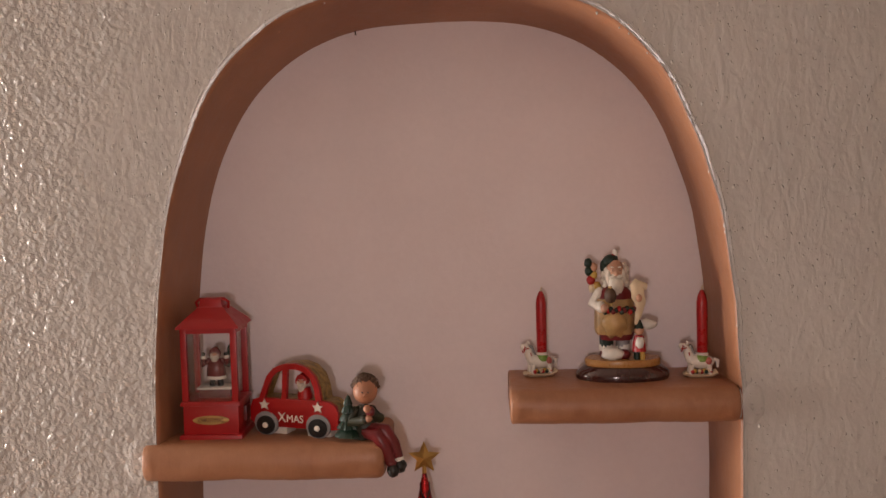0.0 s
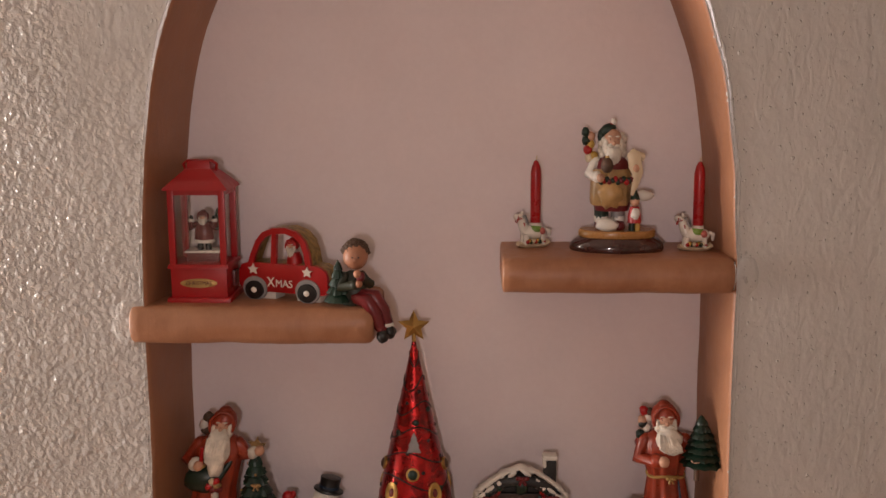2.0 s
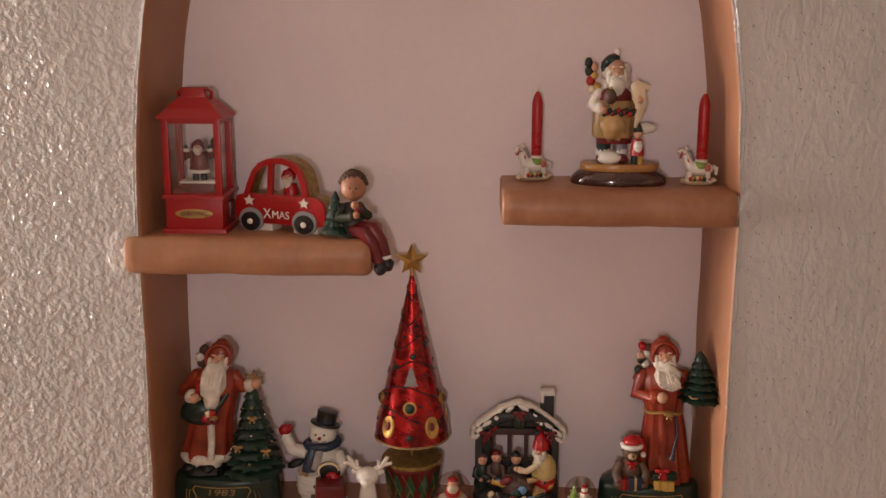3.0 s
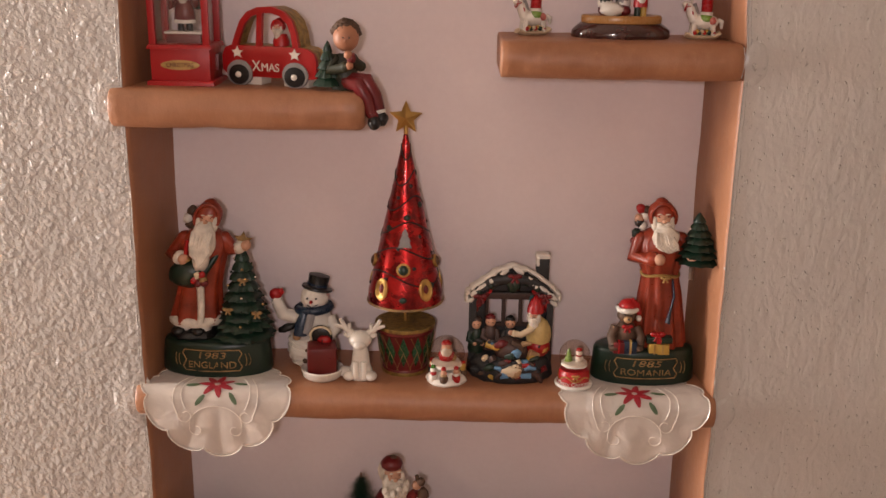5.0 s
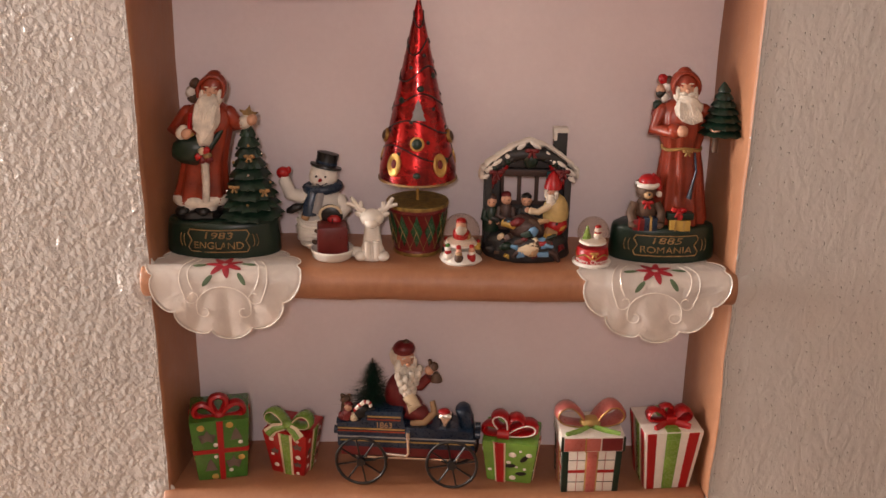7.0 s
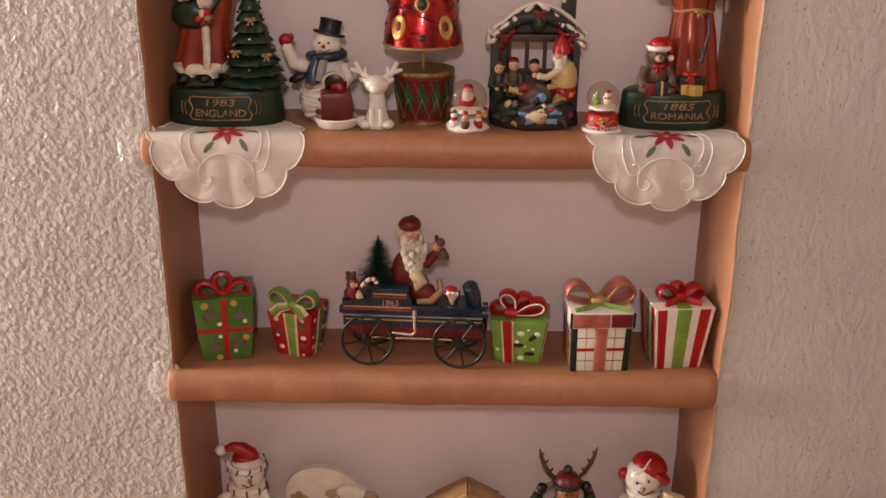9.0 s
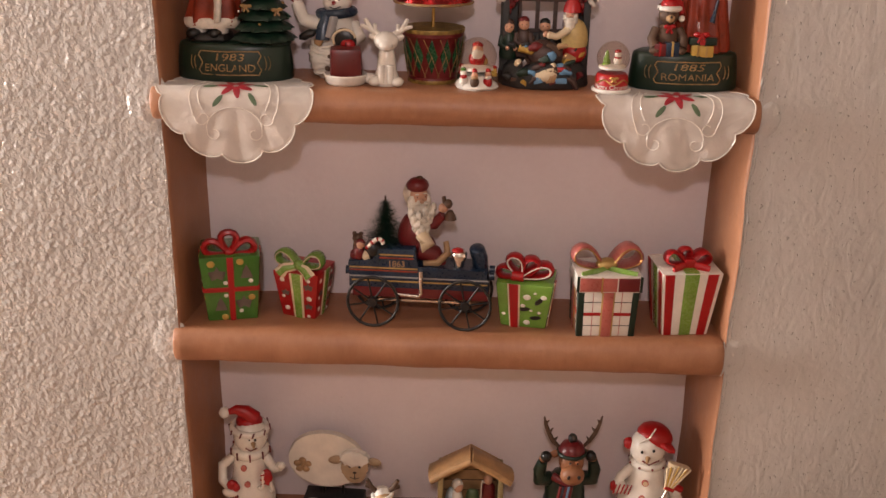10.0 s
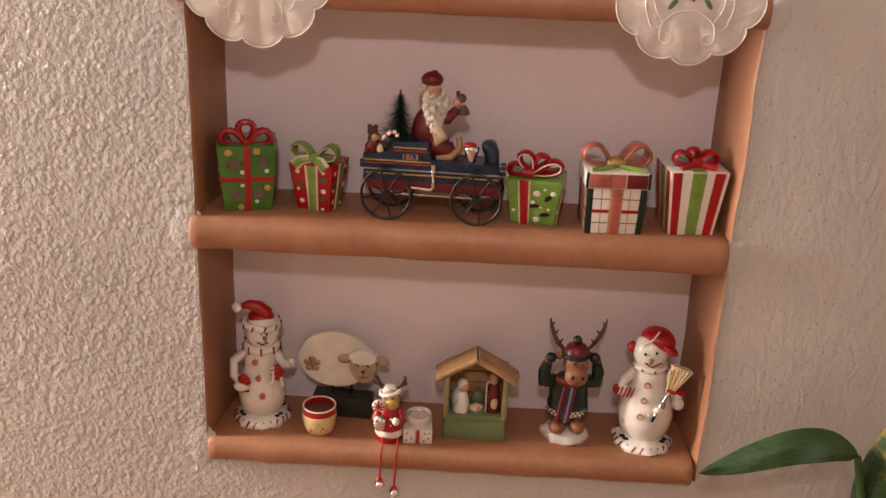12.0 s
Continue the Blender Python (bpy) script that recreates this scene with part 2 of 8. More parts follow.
def whole(name, shape, m, label, category, group="", kind=""):
    ob = new(name, hand_moulded(shape.mesh(name)) if category == "figurine" else shape.mesh(name))
    ob.matrix_world = m
    return tagged(ob, label, category, group, kind)


def lettering(text, size, mat, m, depth=0.0004, squeeze=1.0):
    """Raised letters as a mesh: centred, reading along x, facing -y."""
    cu = bpy.data.curves.new("letters", "FONT")
    cu.body, cu.size, cu.extrude, cu.align_x, cu.align_y = text, size, depth, "CENTER", "CENTER"
    tmp = new("letters", cu)
    me = bpy.data.meshes.new_from_object(tmp)
    bpy.data.objects.remove(tmp)
    sh = Shape()
    turn = m @ pose(0, 0, 0, 90, 0, 0) @ Matrix.Diagonal((squeeze, 1, 1, 1))
    sh.raw([v.co.copy() for v in me.vertices], [list(p.vertices) for p in me.polygons], mat, turn, False)
    return sh


def ring(n, rx, rz, cx=0.0, cz=0.0, start=0.0):
    return [(cx + rx * math.cos(start + 2 * math.pi * i / n), cz + rz * math.sin(start + 2 * math.pi * i / n)) for i in range(n)]


def star_outline(r, inner=0.45, points=5, cx=0.0, cz=0.0):
    out = []
    for i in range(points * 2):
        a = math.pi / 2 + math.pi * i / points
        k = r if i % 2 == 0 else r * inner
        out.append((cx + k * math.cos(a), cz + k * math.sin(a)))
    return out


# ---- the wall with its arched niche ----
SILL_Z = 0.256


def niche_outline(low_half, half, top, cx, spring, power, low, n=72, shift=0.0):
    """Opening's outline, up one side, over the flattened arch, down the other; it narrows a little upwards."""
    pts = [(cx + shift - low_half + (low_half - shift - half) * i / 30, low + (spring - low) * i / 30) for i in range(30)]
    for i in range(n + 1):
        a = math.pi - math.pi * i / n
        c, s = math.cos(a), math.sin(a)
        e = 2 / power
        pts.append((cx + half * math.copysign(abs(c) ** e, c), spring + (top - spring) * max(0.0, s) ** e))
    pts += [(cx + half + (low_half + shift - half) * i / 30, spring - (spring - low) * i / 30) for i in range(1, 31)]
    return pts


def wavy(pts, amount, seed, scale=14.0):
    return [(x + amount * noise.noise((x * scale, z * scale, seed)), z + 0.6 * amount * noise.noise((x * scale, z * scale, seed + 9))) for x, z in pts]


FRONT = wavy(niche_outline(0.394, 0.386, 2.015, 0.007, 1.31, 3.0, SILL_Z, 72, 0.002), 0.0034, 2.0, 16)
REAR = wavy(niche_outline(0.3765, 0.369, 1.990, 0.0095, 1.43, 2.8, SILL_Z), 0.0020, 5.0, 12)


def loft(loops, mat, shape, flip=False, smooth=True):
    n = len(loops[0])
    verts = [p for loop in loops for p in loop]
    faces = []
    for j in range(len(loops) - 1):
        for i in range(n - 1):
            q = (j * n + i, j * n + i + 1, (j + 1) * n + i + 1, (j + 1) * n + i)
            faces.append(tuple(reversed(q)) if flip else q)
    shape.raw(verts, faces, mat, None, smooth)


def build_wall():
    # front sheet: from the opening's ragged edge out to a large rectangle
    rough = wavy(FRONT, 0.0022, 31.0, 170)
    X0, X1, Z0, Z1 = -3.2, 2.6, 0.0, 2.6
    sh = Shape()
    edge = [(x, WALL_Y + 0.0012, z) for x, z in rough]
    lip = [(x + 0.004 * (1 if x > 0 else -1), WALL_Y, z + (0.003 if z > 1.6 else 0)) for x, z in rough]
    cx, cz = 0.0, 1.3

    def out(x, z):
        dx, dz = x - cx, z - cz
        k = min((X1 - cx) / dx if dx > 1e-6 else 1e9, (X0 - cx) / dx if dx < -1e-6 else 1e9,
                (Z1 - cz) / dz if dz > 1e-6 else 1e9, (Z0 - cz) / dz if dz < -1e-6 else 1e9)
        return (cx + k * dx, WALL_Y, cz + k * dz)

    far = [out(x, z) for x, z in rough]
    loft([far, lip], PLASTER, sh, False, False)
    loft([lip, edge], PLASTER, sh, False, False)
    # corners of the rectangle that the fan leaves open, and the strip under the sill
    n = len(rough)
    a, b = lip[0], lip[-1]
    sh.raw([(X0, WALL_Y, Z1), far[[i for i in range(n) if far[i][2] > Z1 - 1e-6][0]], far[[i for i in range(n) if far[i][0] < X0 + 1e-6][-1]]], [(0, 1, 2)], PLASTER, None, False)
    sh.raw([(X1, WALL_Y, Z1), far[[i for i in range(n) if far[i][2] > Z1 - 1e-6][-1]], far[[i for i in range(n) if far[i][0] > X1 - 1e-6][0]]], [(0, 2, 1)], PLASTER, None, False)
    lo_l, lo_r = far[0], far[-1]
    sh.raw([lo_l, a, b, lo_r], [(0, 3, 2, 1)], PLASTER, None, False)
    if lo_l[2] > 1e-6:
        sh.raw([(X0, WALL_Y, 0), lo_l, lo_r, (X1, WALL_Y, 0)], [(0, 3, 2, 1)], PLASTER, None, False)
    # ragged bead of plaster along the opening, and lumps where the shelves run into the wall
    for wide, seed, thick in ((0.0014, 77.0, 0.0019), (0.0050, 41.0, 0.0015)):
        bead = [(x + wide * (1 if x > 0 else -1), WALL_Y + 0.0002, z + (wide * 0.9 if z > 1.7 else 0)) for x, z in wavy(FRONT, 0.0018, seed, 210)]
        dense = []
        for i in range(len(bead) - 1):
            for k in range(6):
                dense.append(Vector(bead[i]).lerp(Vector(bead[i + 1]), k / 6))
        sh.tube(dense, [max(0.0003, (thick + 0.0032 * noise.noise((p.x * 150, p.z * 150, seed))) * (0.6 if p.x > -0.1 else 0.35)) for p in dense], PLASTER, None, 7)
    # crumbs of plaster thrown off the float beside the opening
    rng = random.Random(12)
    for k in range(420):
        x, z = FRONT[rng.randrange(len(FRONT))]
        out = 0.003 + 0.022 * rng.random() ** 2.2
        r = rng.uniform(0.0006, 0.0017) * (1.0 if x > -0.1 else 0.7)
        up = min(1.0, max(0.0, (z - 1.5) / 0.5))
        sh.ball((x + out * (1 if x > 0 else -1) * (1 - 0.5 * up), WALL_Y, z + out * up + rng.uniform(-0.012, 0.012)), (r, r * 0.8, r * rng.uniform(1, 2)), PLASTER, None, 6, 4)
    for x, z, k in ((-0.400, 1.402, 1.0), (-0.400, 1.000, 1.2), (-0.399, 0.648, 1.1), (-0.394, 0.272, 1.1), (0.404, 1.468, 0.8), (0.413, 0.995, 0.7), (0.409, 0.645, 0.9)):
        sh.ball((x, WALL_Y + 0.0020, z), (0.024 * k, 0.0046, 0.036 * k), PLASTER, None, 30, 18, 0.10)
    # solid behind: sides and rear so that the wall has thickness
    sh.raw([(X0, 1.2, 0), (X1, 1.2, 0), (X1, 1.2, Z1), (X0, 1.2, Z1)], [(0, 1, 2, 3)], PLASTER, None, False)
    wall = whole("wall_north", sh, Matrix.Identity(4), "off-white glossy stippled plaster wall round the niche", "wall", "", "structure")
    lining = Shape()
    loops = []
    for y, k in ((0.9985, 0.0), (0.9995, 0.10), (1.006, 0.20), (1.020, 0.30), (1.045, 0.45), (1.09, 0.72), (1.120, 0.92), (BACK_Y, 1.0)):
        loops.append([(f[0] * (1 - k) + r[0] * k, y, f[1] * (1 - k) + r[1] * k) for f, r in zip(FRONT, REAR)])
    loft(loops, TERRACOTTA, lining)
    ln = whole("niche_lining", lining, Matrix.Identity(4), "terracotta painted reveal of the arched niche", "niche", "", "structure")
    back = Shape()
    ctr = (0.0, BACK_Y, 1.2)
    rim = [(x * 1.03, BACK_Y, z + (0.02 if z > 1.6 else 0)) for x, z in REAR]
    back.raw([ctr] + rim, [(0, i + 1, i) for i in range(1, len(rim))] + [(0, 1, len(rim))], MAUVE, None, False)
    whole("niche_back", back, Matrix.Identity(4), "mauve-white painted back of the niche", "wall", "", "structure")


def build_shelf(x0, x1, top, thick, left_end, right_end, label, seed):
    """Plastered shelf with a bullnose front; an end is open (rounded) or runs over the wall's edge."""
    front, back = 0.984, BACK_Y + 0.002
    r = thick / 2
    prof = [(back, top), (1.06, top + 0.0004), (front + 0.021, top)]
    for i in range(1, 12):
        a = math.pi / 2 + math.pi * i / 12
        prof.append((front + 0.019 + 0.019 * math.cos(a) ** 1.0 * 1.0, top - r + r * math.sin(a)))
    prof += [(front + 0.021, top - thick), (1.06, top - thick), (back, top - thick)]
    n = max(12, int((x1 - x0) / 0.011))
    sh = Shape()
    loops = []
    stations = []
    for i in range(n + 1):
        stations.append((x0 + (x1 - x0) * i / n, 1.0))
    for end, sgn in ((left_end, -1), (right_end, 1)):
        xe = x0 if sgn < 0 else x1
        rad = {"open": 0.012, "cut": 0.003}.get(end, 0.004)
        extra = [(xe + sgn * rad * math.sin(a), math.cos(a)) for a in (0.45, 0.85, 1.2)]
        stations = list(reversed(extra)) + stations if sgn < 0 else stations + extra
    for x, k in stations:
        loop = []
        for y, z in prof:
            w = 0.0022 * noise.noise((x * 13, z * 19, seed)) + 0.0009 * noise.noise((x * 60, z * 60, seed))
            zz = top - r + (z - top + r) * (0.55 + 0.45 * k)
            yy = y if y > 1.05 else front + 0.019 + (y - front - 0.019) * (0.35 + 0.65 * k)
            loop.append((x, yy + (w if y < 1.02 else 0), zz + 0.5 * w))
        loops.append(loop)
    loft(loops, TERRACOTTA, sh, True)
    m = len(prof)
    sh.raw(loops[0], [tuple(range(m))], TERRACOTTA, None, True)
    sh.raw(loops[-1], [tuple(reversed(range(m)))], TERRACOTTA, None, True)
    return whole("shelf", sh, Matrix.Identity(4), label, "shelf", "shelves of the niche")


def build_nail(x, z, length):
    """Bent nail left in the back of the niche under the arch."""
    t = thing("nail", pose(x, BACK_Y, z), "small bent dark nail in the painted back wall", "nail")
    part("shank", Shape().tube([(0, 0, 0), (0, -0.006, 0.0), (0.0008, -0.009, -length * 0.5), (0.0012, -0.010, -length)], 0.0008, NAIL_IRON, None, 7), t)
    part("head", Shape().ball((0.0012, -0.010, -length), (0.0015, 0.0015, 0.0008), NAIL_IRON, None, 8, 5), t)


S1, S2, S3, S4, S5 = 1.425, 1.491, 1.020, 0.671, 0.293
build_wall()
build_shelf(-0.393, -0.086, S1, 0.050, "wall", "open", "short terracotta plaster shelf with a broken rounded end", 1.0)
build_shelf(0.095, 0.385, S2, 0.046, "cut", "wall", "short terracotta plaster shelf with a pale cut end", 7.0)
build_shelf(-0.389, 0.396, S3, 0.045, "wall", "wall", "full-width terracotta plaster shelf, two doilies hanging over it", 3.0)
build_shelf(-0.388, 0.392, S4, 0.053, "wall", "wall", "full-width terracotta plaster shelf under the gift boxes", 4.0)
build_shelf(-0.380, 0.391, S5, 0.043, "wall", "wall", "lowest terracotta plaster shelf forming the niche's sill", 5.0)


def panel(name, c, size, mat, label, category):
    sh = Shape().box((c[0], c[1], c[2] - size[2] / 2), size, mat)
    return whole(name, sh, Matrix.Identity(4), label, category, "", "structure")


# plain room that closes the place behind and beside the camera
panel("floor", (-0.3, -0.8, -0.05), (6.0, 4.4, 0.1), FLOOR_TILE, "clay tiled floor of the room", "floor")
panel("ceiling", (-0.3, -0.8, 2.65), (6.0, 4.4, 0.1), ROOM_WHITE, "plain white ceiling of the room", "ceiling")
panel("wall_south", (-0.3, -2.95, 1.3), (6.0, 0.1, 2.6), ROOM_WHITE, "plain white room wall", "wall")
panel("wall_east", (2.65, -0.95, 1.3), (0.1, 3.9, 2.6), ROOM_WHITE, "plain white room wall", "wall")
WY0, WY1, WZ0, WZ1 = 0.56, 0.985, 0.54, 2.10


def build_west_wall():
    x, w = -3.00, 0.1
    sh = Shape()
    sh.box((x, (-2.9 + WY0) / 2, 0), (w, WY0 + 2.9, 2.6), ROOM_WHITE)
    sh.box((x, (WY1 + WALL_Y) / 2, 0), (w, WALL_Y - WY1, 2.6), ROOM_WHITE)
    sh.box((x, (WY0 + WY1) / 2, 0), (w, WY1 - WY0, WZ0), ROOM_WHITE)
    sh.box((x, (WY0 + WY1) / 2, WZ1), (w, WY1 - WY0, 2.6 - WZ1), ROOM_WHITE)
    whole("wall_west", sh, Matrix.Identity(4), "plain white room wall with a window opening", "wall", "", "structure")


build_west_wall()


# ---- small-thing finishes ----
RED = finish("red_gloss", (0.34, 0.004, 0.006), 0.36, vary=0.06, relief=0.00003, grain=40)
DEEP_RED = finish("deep_red", (0.13, 0.008, 0.010), 0.35)
RUST = finish("rust_red_robe", (0.240, 0.031, 0.012), 0.34, vary=0.4, relief=0.0014, grain=110)
GREEN = finish("glazed_green", (0.045, 0.155, 0.020), 0.2, coat=0.4)
DARK_GREEN = finish("bottle_green", (0.004, 0.018, 0.010), 0.36)
FIR = finish("fir_green", (0.005, 0.024, 0.013), 0.42, vary=0.5, relief=0.002, grain=260)
LIME = finish("lime_green", (0.17, 0.29, 0.05), 0.25, coat=0.3)
WHITE = finish("white_glaze", (0.72, 0.67, 0.60), 0.22, vary=0.06, coat=0.4)
SNOW = finish("snow_white", (0.70, 0.66, 0.60), 0.6, vary=0.1, relief=0.002)
BEARD = finish("beard_white", (0.62, 0.56, 0.48), 0.6, vary=0.34, relief=0.003, grain=240)
CREAM = finish("cream", (0.62, 0.50, 0.34), 0.45, vary=0.15)
SKIN = finish("painted_skin", (0.50, 0.27, 0.175), 0.5, vary=0.22)
BLACK = finish("black_paint", (0.008, 0.007, 0.007), 0.35)
GOLD = finish("gold_metal", (0.50, 0.31, 0.10), 0.38, 0.9, vary=0.25, relief=0.001)
GOLD_PAINT = finish("gold_paint", (0.42, 0.27, 0.09), 0.4, 0.3, vary=0.25)
OLD_GILT = finish("worn_gilt", (0.26, 0.155, 0.055), 0.45, vary=0.45, grain=420)
BROWN = finish("brown_fur", (0.085, 0.045, 0.026), 0.6, vary=0.3, relief=0.002)
TAN = finish("tan_wood", (0.36, 0.22, 0.11), 0.5, vary=0.2)
MOOSE = finish("moose_brown", (0.26, 0.105, 0.045), 0.5, vary=0.2)
NAVY = finish("navy_paint", (0.009, 0.022, 0.046), 0.3, vary=0.35)
BLUE = finish("sky_blue", (0.12, 0.26, 0.42), 0.4)
YELLOW = finish("ochre_yellow", (0.48, 0.30, 0.06), 0.35)
PINK = finish("coral_pink", (0.42, 0.11, 0.09), 0.3, coat=0.3)
GREY = finish("grey_paint", (0.24, 0.23, 0.23), 0.5)
SILVER = finish("chrome", (0.75, 0.72, 0.70), 0.15, 1.0, vary=0.1)
MAHOGANY = finish("dark_lacquered_wood", (0.045, 0.012, 0.010), 0.15, coat=0.6)
HONEY = finish("honey_wood", (0.36, 0.17, 0.045), 0.3)
WAX_RED = finish("red_wax", (0.36, 0.006, 0.009), 0.3, vary=0.05, relief=0.00003, grain=40)
WINE_WAX = finish("wine_wax", (0.11, 0.006, 0.006), 0.35, vary=0.15)
SLATE = finish("dark_slate", (0.017, 0.017, 0.018), 0.5, vary=0.3, relief=0.002)
MOSS = finish("moss_glaze", (0.14, 0.19, 0.085), 0.35, vary=0.25, grain=60)
GOLD_GLITTER = finish("gold_glitter", (0.25, 0.16, 0.04), 0.4, 0.4, vary=0.5, relief=0.002, grain=500)


def metallic_red():
    m, t, p = nodes_of("crackled_red_lacquer")
    co = object_coord(t)
    n = noise_tex(t, co, 42, 4, 0.62, 0.4)
    t.links.new(mix_color(t, ramp(t, n, 0.35, 0.65), (0.11, 0.002, 0.003), (0.46, 0.010, 0.010)), p.inputs["Base Color"])
    p.inputs["Metallic"].default_value = 0.75
    t.links.new(ramp(t, n, 0.3, 0.7, 0.18, 0.36), p.inputs["Roughness"])
    p.inputs["Coat Weight"].default_value = 0.3
    bump(t, n, 0.6, 0.002, p)
    return m


def clear_glass(name, tint=(1, 1, 1)):
    m = bpy.data.materials.new(name)
    m.use_nodes = True
    t = m.node_tree
    out = t.nodes["Material Output"]
    t.nodes.remove(t.nodes["Principled BSDF"])
    see, gloss, mixer, fr = add(t, "BsdfTransparent"), add(t, "BsdfGlossy"), add(t, "MixShader"), add(t, "LayerWeight")
    see.inputs[0].default_value = (*tint, 1)
    gloss.inputs["Roughness"].default_value = 0.03
    fr.inputs["Blend"].default_value = 0.3
    t.links.new(ramp(t, maths(t, "POWER", fr.outputs["Facing"], 3.0), 0.0, 1.0, 0.04, 0.85), mixer.inputs[0])
    t.links.new(see.outputs[0], mixer.inputs[1])
    t.links.new(gloss.outputs[0], mixer.inputs[2])
    t.links.new(mixer.outputs[0], out.inputs["Surface"])
    return m


def organza():
    m, t, p = nodes_of("white_organza")
    co = object_coord(t)
    weave = noise_tex(t, co, 900, 2)
    fold = noise_tex(t, co, 26, 3, 0.5, 0.5)
    t.links.new(mix_color(t, ramp(t, fold, 0.3, 0.7), (0.66, 0.59, 0.53), (0.80, 0.73, 0.67)), p.inputs["Base Color"])
    p.inputs["Roughness"].default_value = 0.27
    p.inputs["Sheen Weight"].default_value = 0.3
    p.inputs["Alpha"].default_value = 0.66
    h = maths(t, "ADD", maths(t, "MULTIPLY", weave, 0.1), maths(t, "MULTIPLY", fold, 1.6))
    bump(t, h, 0.7, 0.004, p)
    return m


RED_FOIL = metallic_red()
GLASS = clear_glass("clear_glass")
GLOBE_GLASS = clear_glass("globe_glass", (0.92, 0.85, 0.78))
ORGANZA = organza()


# ---- shared forms ----
def unit(m, h):
    return m @ Matrix.Scale(h, 4)


def fir(sh, m, x, y, z, h, r, tiers, mat=None, snow=None):
    """A moulded fir: overlapping skirts with scalloped, drooping rims."""
    mat = mat or FIR
    for k in range(tiers):
        z0 = z + h * 0.94 * k / tiers
        r0 = r * (1 - 0.86 * k / tiers)
        top = z0 + h * 1.5 / tiers if k < tiers - 1 else z + h
        verts, faces, seg = [], [], 26
        for rr, zz, zig in ((0.12, z0 + 0.12 * (top - z0), 0.0), (0.90, z0 + 0.02 * h / tiers, 0.06), (1.0, z0 + 0.01 * h, 0.085), (0.86, z0 + 0.30 * (top - z0), 0.07), (0.42, z0 + 0.75 * (top - z0), 0.03), (0.04, top, 0)):
            for i in range(seg):
                a = 2 * math.pi * i / seg
                q = r0 * rr * (1 + zig * (1 if i % 2 else -1) + 0.10 * noise.noise((5 * math.cos(a), 5 * math.sin(a), k * 3.7 + z)))
                verts.append((x + q * math.cos(a), y + q * math.sin(a), zz - (zig * 0.10 * r0 if i % 2 else 0)))
        for j in range(5):
            for i in range(seg):
                faces.append((j * seg + i, j * seg + (i + 1) % seg, (j + 1) * seg + (i + 1) % seg, (j + 1) * seg + i))
        sh.raw(verts, faces, mat, m)


def small_bow(sh, m, c, s, mat):
    for sgn in (-1, 1):
        sh.ball((c[0] + sgn * s * 0.7, c[1], c[2]), (s * 0.7, s * 0.35, s * 0.45), mat, m, 8, 5)
        sh.tube([(c[0], c[1], c[2]), (c[0] + sgn * s * 0.6, c[1] - s * 0.1, c[2] - s * 1.3)], [s * 0.25, s * 0.32], mat, m, 6)
    sh.ball(c, s * 0.36, mat, m, 8, 5)


def bearded_head(sh, m, x, y, z, r, hood=None, hair=None):
    """Head of a small bearded figurine, facing -y; r is the head's radius."""
    sh.ball((x, y, z), (r * 0.86, r * 0.85, r), SKIN, m, 14, 9)
    sh.ball((x, y - r * 0.90, z - r * 0.12), r * 0.20, SKIN, m, 8, 6)
    for s in (-1, 1):
        sh.ball((x + s * r * 0.34, y - r * 0.76, z + r * 0.18), r * 0.05, BROWN, m, 6, 5)
        sh.ball((x + s * r * 0.34, y - r * 0.74, z + r * 0.42), (r * 0.20, r * 0.10, r * 0.06), BEARD, m, 8, 5)
        sh.ball((x + s * r * 0.30, y - r * 0.82, z - r * 0.34), (r * 0.36, r * 0.22, r * 0.16), BEARD, m, 8, 6, 0.15)
        sh.ball((x + s * r * 0.66, y - r * 0.32, z - r * 0.40), (r * 0.34, r * 0.45, r * 0.70), BEARD, m, 10, 7, 0.2)
    sh.ball((x, y - r * 0.52, z - r * 1.05), (r * 0.74, r * 0.50, r * 1.10), BEARD, m, 14, 10, 0.25)
    sh.ball((x, y - r * 0.60, z - r * 1.75), (r * 0.42, r * 0.34, r * 0.62), BEARD, m, 10, 7, 0.25)
    if hood:
        sh.ball((x, y + r * 0.22, z + r * 0.20), (r * 1.14, r * 1.0, r * 1.22), hood, m, 16, 10)
        sh.ball((x, y + r * 0.25, z + r * 1.05), (r * 0.62, r * 0.62, r * 0.55), hood, m, 10, 7)
        sh.tube([(x + r * 1.02 * math.cos(a), y - r * 0.50, z + r * 0.12 + r * 1.12 * math.sin(a)) for a in np.linspace(-0.5, math.pi + 0.5, 15)], r * 0.17, hood, m, 7)


def arm(sh, m, pts, r, sleeve, cuff=None, hand=None):
    n = len(pts)
    sh.tube(pts, [r * (1.0 - 0.18 * i / n) for i in range(n)], sleeve, m, 9)
    sh.ball(pts[0], r, sleeve, m, 9, 6)
    sh.ball(pts[-1], r * 0.95, cuff or sleeve, m, 9, 6)
    d = (Vector(pts[-1]) - Vector(pts[-2])).normalized()
    if hand:
        sh.ball(Vector(pts[-1]) + d * r * 1.0, r * 0.72, hand, m, 9, 6)


def oval_base(sh, m, w, d, h, mat):
    p = [(0.98, 0.0), (1.0, 0.05), (0.985, 0.4), (0.955, 0.86), (0.93, 0.95), (0.86, 1.0)]
    sh.lathe([(w / 2 * r, h * z) for r, z in p], mat, m, 44, d / w)


